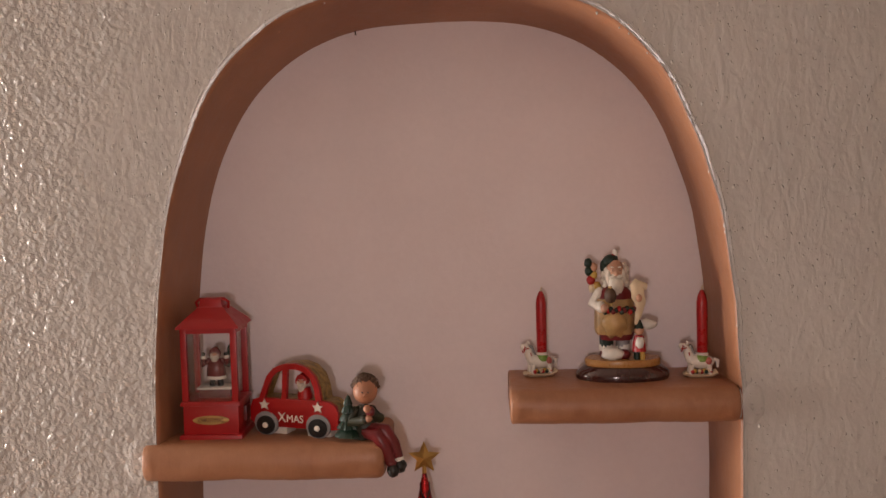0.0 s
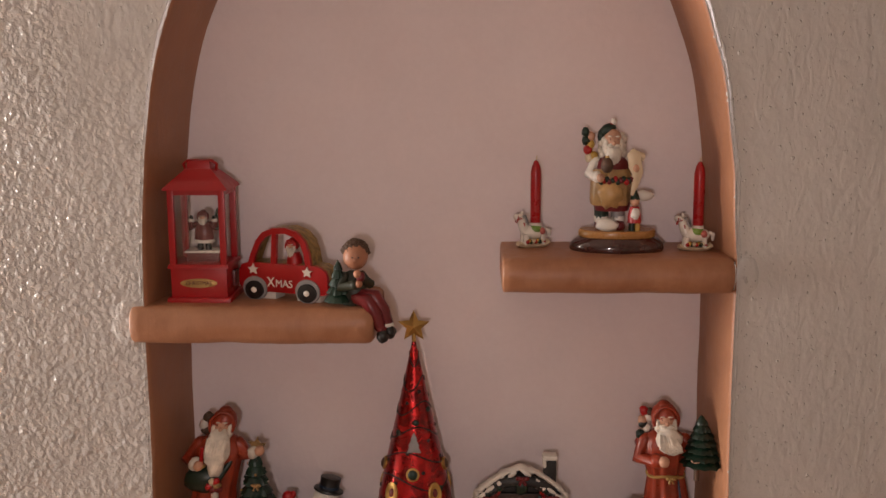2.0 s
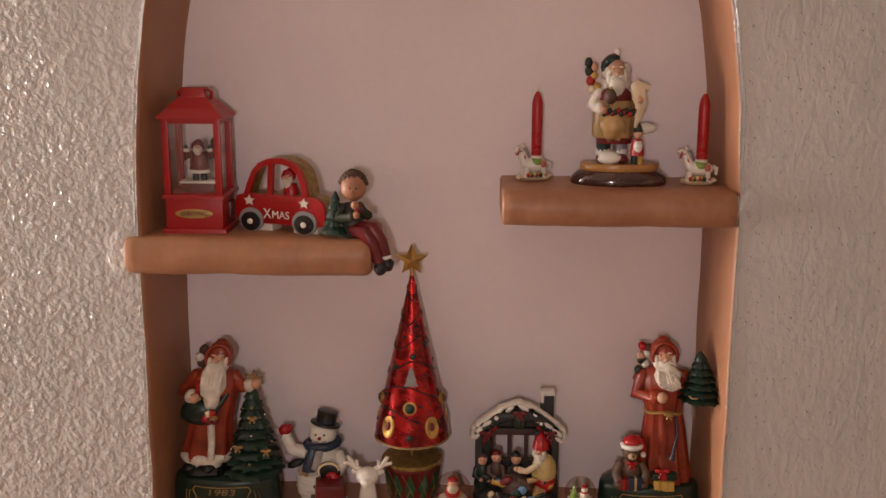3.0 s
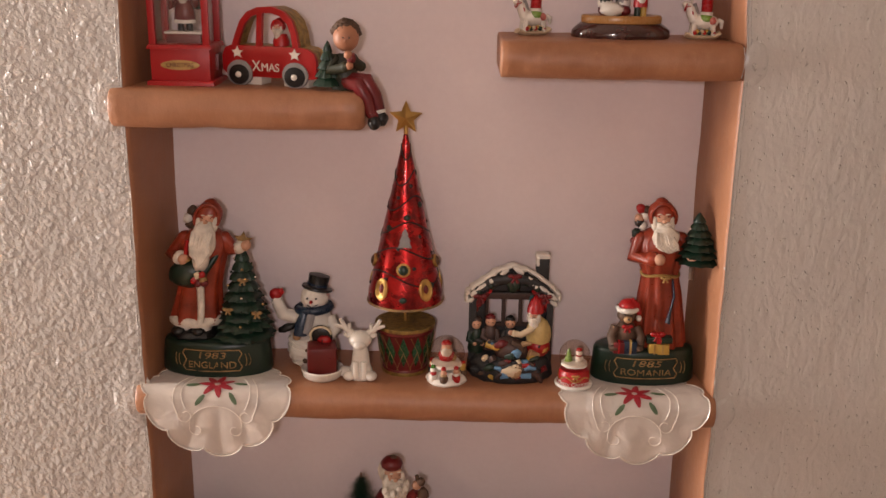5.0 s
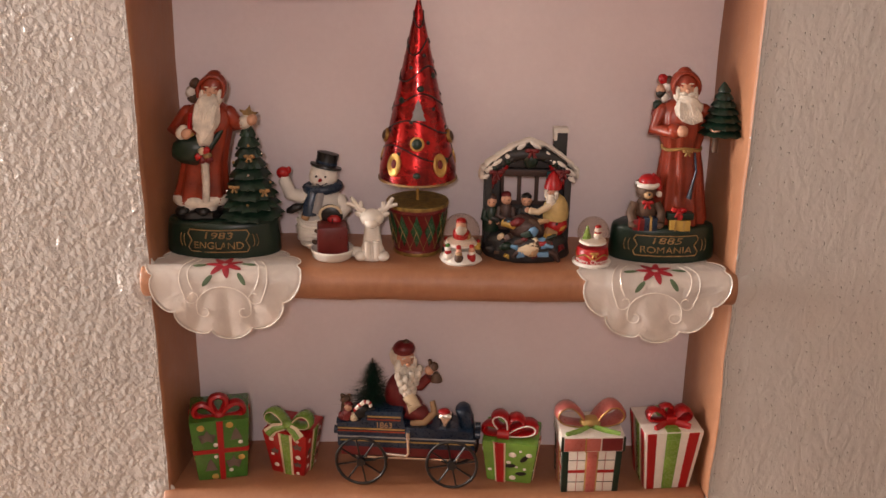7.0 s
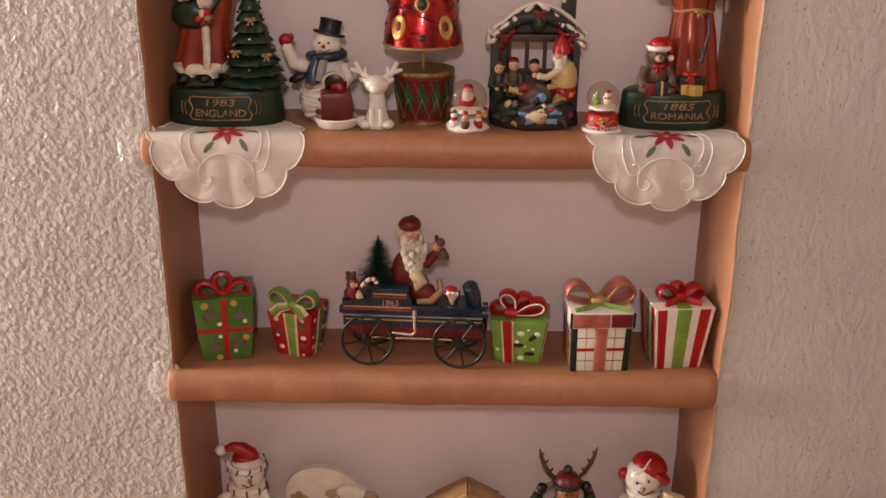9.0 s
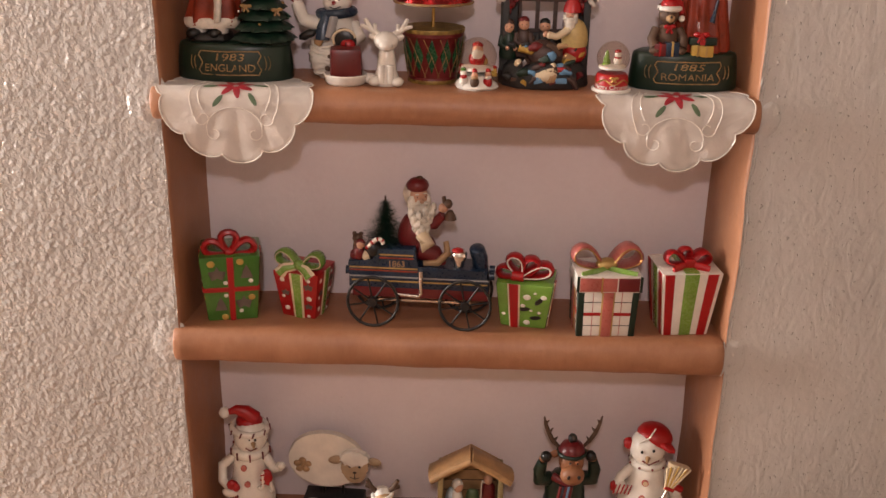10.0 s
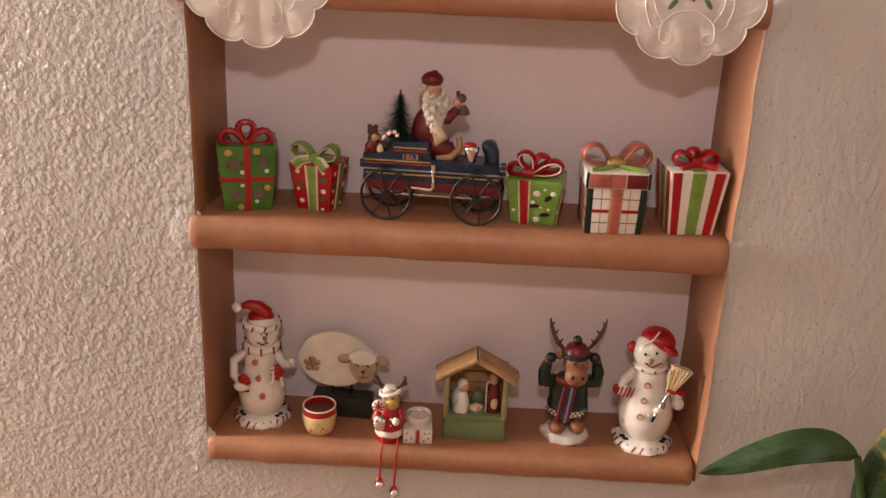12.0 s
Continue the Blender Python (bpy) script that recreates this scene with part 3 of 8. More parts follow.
def plaque(sh, m, w, d, zc, pw, ph, year, word):
    """Raised gilt frame and letters that follow the front of an oval base."""
    def on(x, z, out=0.0006):
        k = min(0.999, abs(x) / (w / 2))
        return (x, -(d / 2) * math.sqrt(1 - k * k) * (0.985 - 0.03 * z / 0.06) - out, z)

    frame_pts = []
    for x, z in ((-1, -0.62), (-0.93, -1), (0.93, -1), (1, -0.62), (0.88, 0), (1, 0.62), (0.93, 1), (-0.93, 1), (-1, 0.62), (-0.88, 0)):
        frame_pts.append((x * pw / 2, zc + z * ph / 2))
    dense = []
    for i in range(len(frame_pts)):
        a, b = frame_pts[i], frame_pts[(i + 1) % len(frame_pts)]
        for k in range(6):
            dense.append((a[0] + (b[0] - a[0]) * k / 6, a[1] + (b[1] - a[1]) * k / 6))
    sh.tube([on(*p) for p in dense], 0.0008, OLD_GILT, m, 6, True)
    for s in (-1, 1):
        for k in (0.54, 0.60):
            sh.tube([on(s * (pw * k + 0.003 * math.cos(a)), zc + ph * 0.30 * math.sin(a)) for a in np.linspace(-1.3, 1.3, 9)], 0.0006, OLD_GILT, m, 5)
    for text, size, z, shear in ((year, ph * 0.44, zc + ph * 0.24, 0.25), (word, ph * 0.46, zc - ph * 0.22, 0.0)):
        le = lettering(text, size, OLD_GILT, Matrix.Identity(4), 0.0003)
        xs = [v[0] for v in le.v]
        k = pw * (0.44 if text == year else 0.80) / (max(xs) - min(xs))
        le.v = [tuple(m @ Vector(on(v[0] * k + shear * v[2], v[2] + z, 0.0004 - v[1]))) for v in le.v]
        sh.join(le)


# ---- upper shelves ----
NAIL_IRON = finish("rusted_iron", (0.045, 0.022, 0.014), 0.7, 0.3, vary=0.4)
build_nail(-0.113, 1.980, 0.005)


def build_lantern(m):
    t = thing("lantern", m, "red plastic lantern ornament with clear sides and a small figure", "lantern")
    w = 0.040
    base = Shape().box((0, 0, 0), (0.092, 0.092, 0.007), RED, None, 0.97, 0.0015)
    base.box((0, 0, 0.0065), (0.080, 0.080, 0.043), RED, None, 1.0, 0.0015).box((0, 0, 0.049), (0.088, 0.088, 0.006), RED, None, 0.96, 0.0012)
    part("base", base, t)
    for sx, sy in ((-1, -1), (1, -1), (1, 1), (-1, 1)):
        part("post", Shape().box((sx * (w - 0.004), sy * (w - 0.004), 0.054), (0.009, 0.009, 0.108), RED, None, 1.0, 0.001), t)
    part("frame", Shape().box((0, -w + 0.003, 0.154), (0.072, 0.006, 0.008), RED).box((0, w - 0.003, 0.154), (0.072, 0.006, 0.008), RED).box((-w + 0.003, 0, 0.154), (0.006, 0.066, 0.008), RED).box((w - 0.003, 0, 0.154), (0.006, 0.066, 0.008), RED), t)
    for i in range(4):
        pane = part("pane", Shape().box((0, -w + 0.0055, 0.055), (0.070, 0.0012, 0.100), GLASS), t, "clear plastic pane")
        pane.matrix_local = pose(0, 0, 0, 0, 0, 90 * i)
        pane.visible_shadow = False
    roof = Shape()
    rings = [(0.0455, 0.161), (0.0450, 0.164), (0.032, 0.177), (0.020, 0.188), (0.019, 0.190)]
    verts = [(sx * r, sy * r, z) for r, z in rings for sx, sy in ((-1, -1), (1, -1), (1, 1), (-1, 1))]
    faces = [(4 * j + i, 4 * j + (i + 1) % 4, 4 * j + 4 + (i + 1) % 4, 4 * j + 4 + i) for j in range(4) for i in range(4)]
    roof.raw(verts, faces + [(3, 2, 1, 0), (16, 17, 18, 19)], RED, None, False)
    part("roof", roof, t)
    part("cap", Shape().box((0, 0, 0.1895), (0.034, 0.034, 0.012), RED, None, 0.9, 0.001), t)
    part("handle", Shape().tube([(-0.022, 0, 0.187), (-0.024, -0.004, 0.196), (-0.018, -0.006, 0.2005), (0.018, -0.006, 0.2005), (0.024, -0.004, 0.196), (0.022, 0, 0.187)], 0.0022, RED), t)
    plate = part("nameplate", Shape().slab(ring(22, 0.0265, 0.0065, 0, 0), 0.002, GOLD_PAINT, pose(0, -0.0418, 0.028), 0.0005), t, "gilt oval nameplate")
    part("letters", lettering("CHRISTMAS", 0.0082, DEEP_RED, pose(0, -0.0424, 0.028), 0.0003, 0.86), plate)
    part("switch_box", Shape().box((0.041, 0.012, 0.018), (0.006, 0.030, 0.022), DEEP_RED, None, 0.95, 0.001), t)
    fig = Shape()
    fig.box((0, 0.004, 0.055), (0.048, 0.034, 0.013), DEEP_RED, None, 0.96, 0.001)
    fig.box((0, 0.004, 0.0675), (0.052, 0.038, 0.003), SNOW, None, 1.0, 0.001)
    q = pose(0, 0.002, 0.070)
    for s in (-1, 1):
        fig.tube([(s * 0.006, 0, 0), (s * 0.006, 0, 0.014)], 0.0045, BLACK, q)
        arm(fig, q, [(s * 0.011, 0, 0.038), (s * 0.018, -0.002, 0.032), (s * 0.017, -0.005, 0.044)], 0.0045, DEEP_RED, SNOW, BLACK)
    fig.lathe([(0.012, 0.012), (0.0145, 0.016), (0.0135, 0.026), (0.012, 0.036), (0.006, 0.043)], DEEP_RED, q, 16, 0.8)
    fig.lathe([(0.0145, 0.011), (0.0155, 0.0135), (0.0145, 0.016)], SNOW, q, 16, 0.8)
    bearded_head(fig, q, 0, -0.001, 0.048, 0.0072, DEEP_RED)
    fir(fig, q, 0.020, 0.003, 0.030, 0.032, 0.010, 4)
    part("inner_figure", fig, t, "small bearded figure on a red plinth")


def band(sh, outer, inner, depth, mat, m=None):
    """One connected arch-shaped board between two outlines."""
    n = len(outer)
    verts = [(x, y, z) for y in (0, depth) for line in (outer, inner) for x, z in line]
    f = []
    for i in range(n - 1):
        a, b, c, d = i, n + i, 2 * n + i, 3 * n + i
        f += [(a, a + 1, b + 1, b), (c, d, d + 1, c + 1), (a, c, c + 1, a + 1), (b, b + 1, d + 1, d)]
    f += [(0, n, 3 * n, 2 * n), (n - 1, 3 * n - 1, 4 * n - 1, 2 * n - 1)]
    return sh.raw(verts, f, mat, m, False)


def build_car_ornament(m):
    t = thing("car_ornament", m, "red and gold wooden toy car with white lettering", "ornament")
    L = 0.064
    low = [(0.058, 0.012), (0.030, 0.012), (-0.022, 0.012), (-0.058, 0.014)]
    panel_front = Shape()
    # front board built round its two window holes, from strips between sills, pillars and roof
    body = [(-L, 0.020), (-L, 0.040), (-0.060, 0.050), (-0.051, 0.0535), (0.0415, 0.0535), (0.052, 0.052), (0.061, 0.046), (L, 0.036), (L, 0.014)] + low
    panel_front.slab(body, 0.006, RED, None, 0.0008)
    roof_out = [(-0.0505, 0.0525), (-0.046, 0.066), (-0.038, 0.086), (-0.028, 0.098), (-0.014, 0.1045), (0.006, 0.106), (0.022, 0.100), (0.033, 0.088), (0.038, 0.072), (0.041, 0.0525)]
    roof_in = [(-0.0425, 0.0525), (-0.0385, 0.066), (-0.0315, 0.082), (-0.023, 0.0915), (-0.012, 0.0965), (0.005, 0.0975), (0.017, 0.0935), (0.026, 0.084), (0.0305, 0.071), (0.033, 0.0525)]
    band(panel_front, roof_out, roof_in, 0.006, RED)
    panel_front.slab([(-0.017, 0.0525), (-0.014, 0.097), (-0.007, 0.0975), (-0.010, 0.0525)], 0.006, RED)
    part("front_board", panel_front, t)
    gold = Shape()
    gold.slab(body, 0.027, GOLD_GLITTER, pose(0.001, 0.0062, 0.0005) @ Matrix.Diagonal((0.985, 1, 1, 1)))
    part("body", gold, t, "gold glitter body behind the red board")
    roof_thin = [(a[0] * 0.8 + b[0] * 0.2, a[1] * 0.8 + b[1] * 0.2) for a, b in zip(roof_out, roof_in)]
    part("roof", band(Shape(), roof_out, roof_thin, 0.027, GOLD_GLITTER, pose(0.001, 0.0062, 0.0)), t, "gold glitter roof")
    for x in (-0.040, 0.036):
        wh = part("wheel", Shape().slab(ring(28, 0.0175, 0.0175, x, 0.0165), 0.005, GREY, pose(0, -0.0022, 0), 0.001), t, "grey painted wheel arch")
        tyre = Shape().slab(ring(28, 0.0135, 0.0135, x, 0.0145), 0.004, BLACK, pose(0, -0.0042, 0), 0.001)
        part("tyre", tyre, wh)
        part("hub", Shape().ball((x, -0.0046, 0.0145), (0.0042, 0.0018, 0.0042), WHITE), wh)
    for x in (-0.030, 0.034):
        part("foot_block", Shape().box((x, 0.018, 0.0), (0.034, 0.026, 0.014), WHITE, None, 1.0, 0.002), t)
    for x in (-0.042, 0.036):
        part("star", Shape().slab(star_outline(0.0085, 0.42, 5, x, 0.044), 0.0022, WHITE, pose(0, -0.0018, 0), 0.0004), t, "white painted star")
    words = lettering("X", 0.0205, WHITE, pose(-0.0165, -0.0010, 0.0262), 0.0006, 0.80)
    part("letters", words.join(lettering("MAS", 0.0155, WHITE, pose(0.0025, -0.0010, 0.0250), 0.0006, 0.85)), t, "white lettering")
    drv = Shape()
    drv.lathe([(0.010, 0.050), (0.0105, 0.060), (0.007, 0.070)], RED, pose(0.012, 0.012, 0), 14)
    bearded_head(drv, pose(0.010, 0.010, 0), 0, 0, 0.079, 0.0075, RED)
    part("driver_figure", drv, t, "small bearded driver in red")


BOY_COAT = finish("dark_olive_coat", (0.022, 0.024, 0.012), 0.5, vary=0.4, relief=0.001)
BOY_SKIN = finish("tanned_skin_paint", (0.36, 0.155, 0.085), 0.5, vary=0.2)
APRON = finish("ochre_apron_paint", (0.34, 0.20, 0.075), 0.4, vary=0.35, relief=0.0012)


def build_sitting_boy(m):
    s = Shape()
    s.lathe([(0.017, 0.0), (0.020, 0.008), (0.019, 0.022), (0.015, 0.040), (0.008, 0.050)], BOY_COAT, m, 18, 0.8, 0.15)
    s.ball((0.004, -0.004, 0.072), (0.0185, 0.0175, 0.0190), BOY_SKIN, m, 18, 12)
    for k in range(60):
        a, b = 2.4 * k, 0.22 + 0.022 * k
        q = Vector((0.0185 * math.cos(a) * math.cos(b), 0.0180 * math.sin(a) * math.cos(b) + 0.003, 0.0205 * math.sin(b)))
        s.ball(Vector((0.003, 0.0, 0.073)) + q, 0.0042, BROWN, m, 7, 5, 0.4)
    s.ball((0.003, 0.003, 0.081), (0.0185, 0.0175, 0.014), BROWN, m, 14, 9, 0.15)
    for x in (0.001, 0.010):
        s.ball((x, -0.0212, 0.073), 0.0012, BLACK, m, 6, 5)
    s.ball((0.005, -0.0215, 0.069), 0.0022, BOY_SKIN, m, 7, 5)
    arm(s, m, [(0.012, -0.006, 0.044), (0.025, -0.016, 0.034), (0.014, -0.026, 0.046)], 0.008, BOY_COAT, DEEP_RED, BOY_SKIN)
    arm(s, m, [(-0.012, -0.006, 0.042), (-0.016, -0.018, 0.028), (0.004, -0.026, 0.034)], 0.008, BOY_COAT, None, BOY_SKIN)
    fir(s, m, -0.022, -0.008, 0.006, 0.062, 0.020, 5)
    for dx, y, dz in ((0.0, -0.020, 0.0), (0.010, -0.012, 0.004)):
        s.tube([(0.000 + dx, -0.006, 0.012 + dz), (0.022 + dx, y, 0.010 + dz), (0.034 + dx, y, -0.010 + dz), (0.040 + dx, y, -0.030 + dz)], [0.010, 0.0115, 0.010, 0.0085], DEEP_RED, m, 10)
        s.ball((0.041 + dx, y, -0.032 + dz), (0.0095, 0.0095, 0.006), SNOW if dx else DEEP_RED, m, 10, 6)
        s.ball((0.044 + dx, y - 0.002, -0.042 + dz), (0.0095, 0.011, 0.011), BLACK, m, 12, 8, 0.1)
    whole("figurine", s, Matrix.Identity(4), "curly-haired child figurine sitting on the shelf's end, legs hanging", "figurine")


def build_horse(m, flip):
    t = whole("candle_holder", Shape(), Matrix.Identity(4), "white ceramic rocking horse candle holder with red bridle", "candle holder", "rocking horse candle holders")
    s = Shape()
    k = m @ Matrix.Scale(flip, 4, (1, 0, 0)) @ Matrix.Scale(0.87, 4)
    s.tube([(-0.024, 0, 0.007), (-0.014, 0, 0.0035), (0.004, 0, 0.003), (0.018, 0, 0.0045), (0.026, 0, 0.010)], 0.0038, CREAM, k, 8, False, 3.2)
    s.ball((0.002, 0, 0.025), (0.021, 0.0125, 0.0115), WHITE, k, 16, 10)
    for x in (-0.013, 0.013):
        for y in (-0.008, 0.008):
            s.tube([(x, y, 0.022), (x * 1.15, y, 0.006)], [0.0048, 0.0034], WHITE, k, 8)
    s.tube([(-0.013, 0, 0.028), (-0.018, 0, 0.038), (-0.020, 0, 0.046)], [0.0085, 0.007, 0.0062], WHITE, k, 10)
    s.ball((-0.0235, 0, 0.0475), (0.0095, 0.0058, 0.0060), WHITE, k, 12, 8, 0, (0, 28, 0))
    for y in (-0.003, 0.003):
        s.ball((-0.0185, y, 0.0545), (0.0018, 0.0014, 0.0036), WHITE, k, 6, 5)
        s.ball((-0.0235, y * 1.9, 0.0490), 0.0009, BLACK, k, 5, 4)
    s.tube([(-0.015, 0, 0.051), (-0.012, 0, 0.044), (-0.009, 0, 0.036)], 0.0034, GREY, k, 7)
    s.tube([(-0.0265 + 0.0012 * math.sin(a), 0.0062 * math.cos(a), 0.0465 + 0.0062 * math.sin(a)) for a in np.linspace(0, 6.28, 13)[:-1]], 0.0010, RED, k, 5, True)
    s.tube([(-0.020, -0.0062, 0.0475), (-0.0285, -0.0048, 0.0455)], 0.0009, RED, k, 5)
    s.tube([(-0.0165 - 0.001 * math.sin(a), 0.0080 * math.cos(a), 0.0375 + 0.004 * math.sin(a)) for a in np.linspace(0, 6.28, 13)[:-1]], 0.0010, RED, k, 5, True)
    s.ball((0.003, 0, 0.029), (0.012, 0.0135, 0.0092), LIME, k, 14, 9)
    s.ball((0.012, -0.009, 0.027), (0.006, 0.005, 0.006), PINK, k, 9, 6, 0.2)
    s.tube([(0.021, 0, 0.029), (0.027, 0, 0.026), (0.027, 0, 0.016)], [0.003, 0.0038, 0.002], WHITE, k, 8)
    for i in range(9):
        s.ball((-0.012 + 0.0034 * i, -0.0105 + 0.001 * (i % 3), 0.0105 + 0.0016 * (i % 2)), 0.0034, (RED, YELLOW, FIR, CREAM)[i % 4], k, 7, 5, 0.2)
    s.lathe([(0.0092, 0.034), (0.0096, 0.0395), (0.0086, 0.0398), (0.0082, 0.036)], WHITE, k @ pose(0.004, 0, 0), 16)
    t.data = s.mesh("candle_holder")
    c = Shape()
    cm = m @ pose(0.0035 * flip, 0, 0.0315)
    c.lathe([(0.0066, 0.0), (0.0070, 0.002), (0.0073, 0.060), (0.0072, 0.072), (0.0056, 0.080), (0.0026, 0.0868), (0.0010, 0.088)], WAX_RED, None, 16)
    cd = whole("candle", c, cm, "thin unlit red taper candle standing in the holder", "candle", "taper candles")
    part("wick", Shape().tube([(0, 0, 0.087), (0.0004, 0, 0.091), (0.0012, 0, 0.094)], 0.0007, CREAM, None, 6), cd, "pale cotton wick")


def build_toymaker(m):
    s = Shape()
    s.lathe([(0.062, 0.0), (0.0635, 0.003), (0.0625, 0.010), (0.058, 0.0145), (0.054, 0.0175), (0.052, 0.019)], MAHOGANY, m, 40, 0.62)
    s.lathe([(0.0505, 0.0185), (0.0515, 0.0205), (0.0515, 0.0265), (0.050, 0.0285)], HONEY, m, 40, 0.62)
    q = m @ pose(-0.008, 0, 0.028) @ Matrix.Diagonal((0.87, 0.95, 1.0, 1))
    for i, x in enumerate((-0.016, 0.010)):
        s.ball((x, -0.008, 0.006), (0.011, 0.015, 0.0075), DEEP_RED, q, 12, 8)
        s.tube([(x, 0, 0.006), (x * 0.95, 0, 0.034)], [0.010, 0.012], DARK_GREEN if i == 0 else GREY, q, 10)
        s.lathe([(0.0105, 0.010), (0.0115, 0.015), (0.0105, 0.019)], SNOW, q @ pose(x, 0, 0), 12)
    s.lathe([(0.026, 0.026), (0.029, 0.036), (0.030, 0.055), (0.028, 0.075), (0.024, 0.092), (0.012, 0.100)], DEEP_RED, q, 22, 0.78, 0.05)
    s.lathe([(0.0295, 0.034), (0.0315, 0.040), (0.0315, 0.066), (0.0285, 0.082)], APRON, q @ pose(-0.002, -0.0025, 0), 40, 0.76, 0.05, True, 0.07, 7)
    s.ball((-0.004, -0.022, 0.050), (0.020, 0.008, 0.018), APRON, q, 12, 8, 0.35)
    for i in range(12):
        s.ball((-0.020 + 0.0042 * i, -0.0245 - 0.002 * math.sin(i * 0.3), 0.066 + 0.0018 * (i % 3)), 0.0042, (DARK_GREEN, RED, DARK_GREEN, DEEP_RED)[i % 4], q, 8, 5, 0.2)
    bearded_head(s, q, -0.001, -0.004, 0.118, 0.0165)
    for k in range(14):
        a = 2.4 * k
        s.ball((-0.001 + 0.015 * math.cos(a), 0.004 + 0.010 * abs(math.sin(a)), 0.118 + 0.006 * math.sin(k)), 0.0062, BEARD, q, 8, 5, 0.2)
    for k in range(30):
        a = 2.4 * k
        s.ball((-0.001 + 0.0175 * math.cos(a), 0.002 - 0.006 * math.sin(a), 0.120 - 0.0009 * k + 0.004 * math.sin(3 * k)), (0.0052, 0.0050, 0.0058), BEARD, q, 7, 5, 0.35)
    s.ball((-0.008, 0.004, 0.133), (0.0135, 0.0130, 0.0080), DARK_GREEN, q, 14, 8, 0.1, (0, -22, 0))
    s.ball((-0.018, 0.003, 0.125), (0.0060, 0.0075, 0.0090), DARK_GREEN, q, 10, 7, 0.15)
    s.ball((0.000, 0, 0.1435), 0.0048, SNOW, q, 9, 6)
    s.ball((-0.003, 0, 0.1385), 0.004, RED, q, 8, 6)
    arm(s, q, [(-0.026, 0, 0.090), (-0.036, -0.004, 0.074), (-0.026, -0.020, 0.072)], 0.0085, WHITE, WHITE, SKIN)
    s.ball((-0.012, -0.026, 0.088), (0.0095, 0.009, 0.0105), BROWN, q, 12, 8)
    s.tube([(-0.012, -0.026, 0.100), (-0.010, -0.026, 0.074)], 0.003, GOLD_PAINT, q)
    arm(s, q, [(0.024, 0, 0.090), (0.034, -0.004, 0.078), (0.032, -0.018, 0.082)], 0.0085, WHITE, WHITE, SKIN)
    scroll = [(0.022, -0.026, 0.106), (0.028, -0.027, 0.100), (0.030, -0.027, 0.088), (0.034, -0.026, 0.078), (0.031, -0.026, 0.062), (0.026, -0.026, 0.048)]
    s.tube(scroll, [0.007, 0.010, 0.011, 0.009, 0.005, 0.002], CREAM, q, 9, False, 0.25)
    s.tube([(0.026, -0.022, 0.104), (0.044, -0.018, 0.098)], 0.0055, CREAM, q, 10)
    s.ball((0.046, -0.008, 0.046), (0.016, 0.007, 0.0075), SNOW, q, 12, 8, 0.2)
    for i, (dx, dz, mt) in enumerate(((0, 0, RED), (0.004, 0.008, YELLOW), (-0.003, 0.013, DARK_GREEN), (0.004, 0.018, SKIN), (-0.004, 0.024, DARK_GREEN), (0.009, -0.008, YELLOW), (0.002, -0.010, CREAM))):
        s.ball((-0.038 + dx, 0.002, 0.106 + dz), 0.0068, mt, q, 9, 6, 0.2)
    e = q @ pose(0.032, -0.020, 0.0) @ Matrix.Scale(1.18, 4)
    s.lathe([(0.009, 0.010), (0.0085, 0.018), (0.006, 0.028)], RED, e, 12)
    s.tube([(-0.003, 0, 0), (-0.003, 0, 0.012)], 0.004, DARK_GREEN, e)
    s.tube([(0.004, 0, 0), (0.004, 0, 0.012)], 0.004, YELLOW, e)
    s.ball((0, -0.001, 0.034), 0.0062, SKIN, e, 10, 7)
    s.lathe([(0.0066, 0.036), (0.005, 0.041), (0.001, 0.047)], DARK_GREEN, e, 10)
    s.ball((0, -0.006, 0.020), (0.006, 0.005, 0.007), SNOW, e, 9, 6, 0.2)
    s.ball((-0.010, -0.020, 0.008), (0.018, 0.010, 0.009), SNOW, q, 12, 7, 0.3)
    whole("figurine", s, Matrix.Identity(4), "painted bearded toymaker figurine on a dark oval wooden stand", "figurine")


build_lantern(pose(-0.312, 1.058, S1, 0, 0, 1) @ Matrix.Diagonal((0.94, 0.85, 0.935, 1)))
build_car_ornament(pose(-0.201, 1.034, S1, 0, 0, -18) @ Matrix.Diagonal((1.05, 1, 0.94, 1)))
build_sitting_boy(pose(-0.103, 1.018, S1) @ Matrix.Scale(0.90, 4))
build_horse(pose(0.136, 1.085, S2, 0, 0, 16), 1)
build_horse(pose(0.351, 1.062, S2, 0, 0, -4), 1)
build_toymaker(pose(0.248, 1.068, S2))


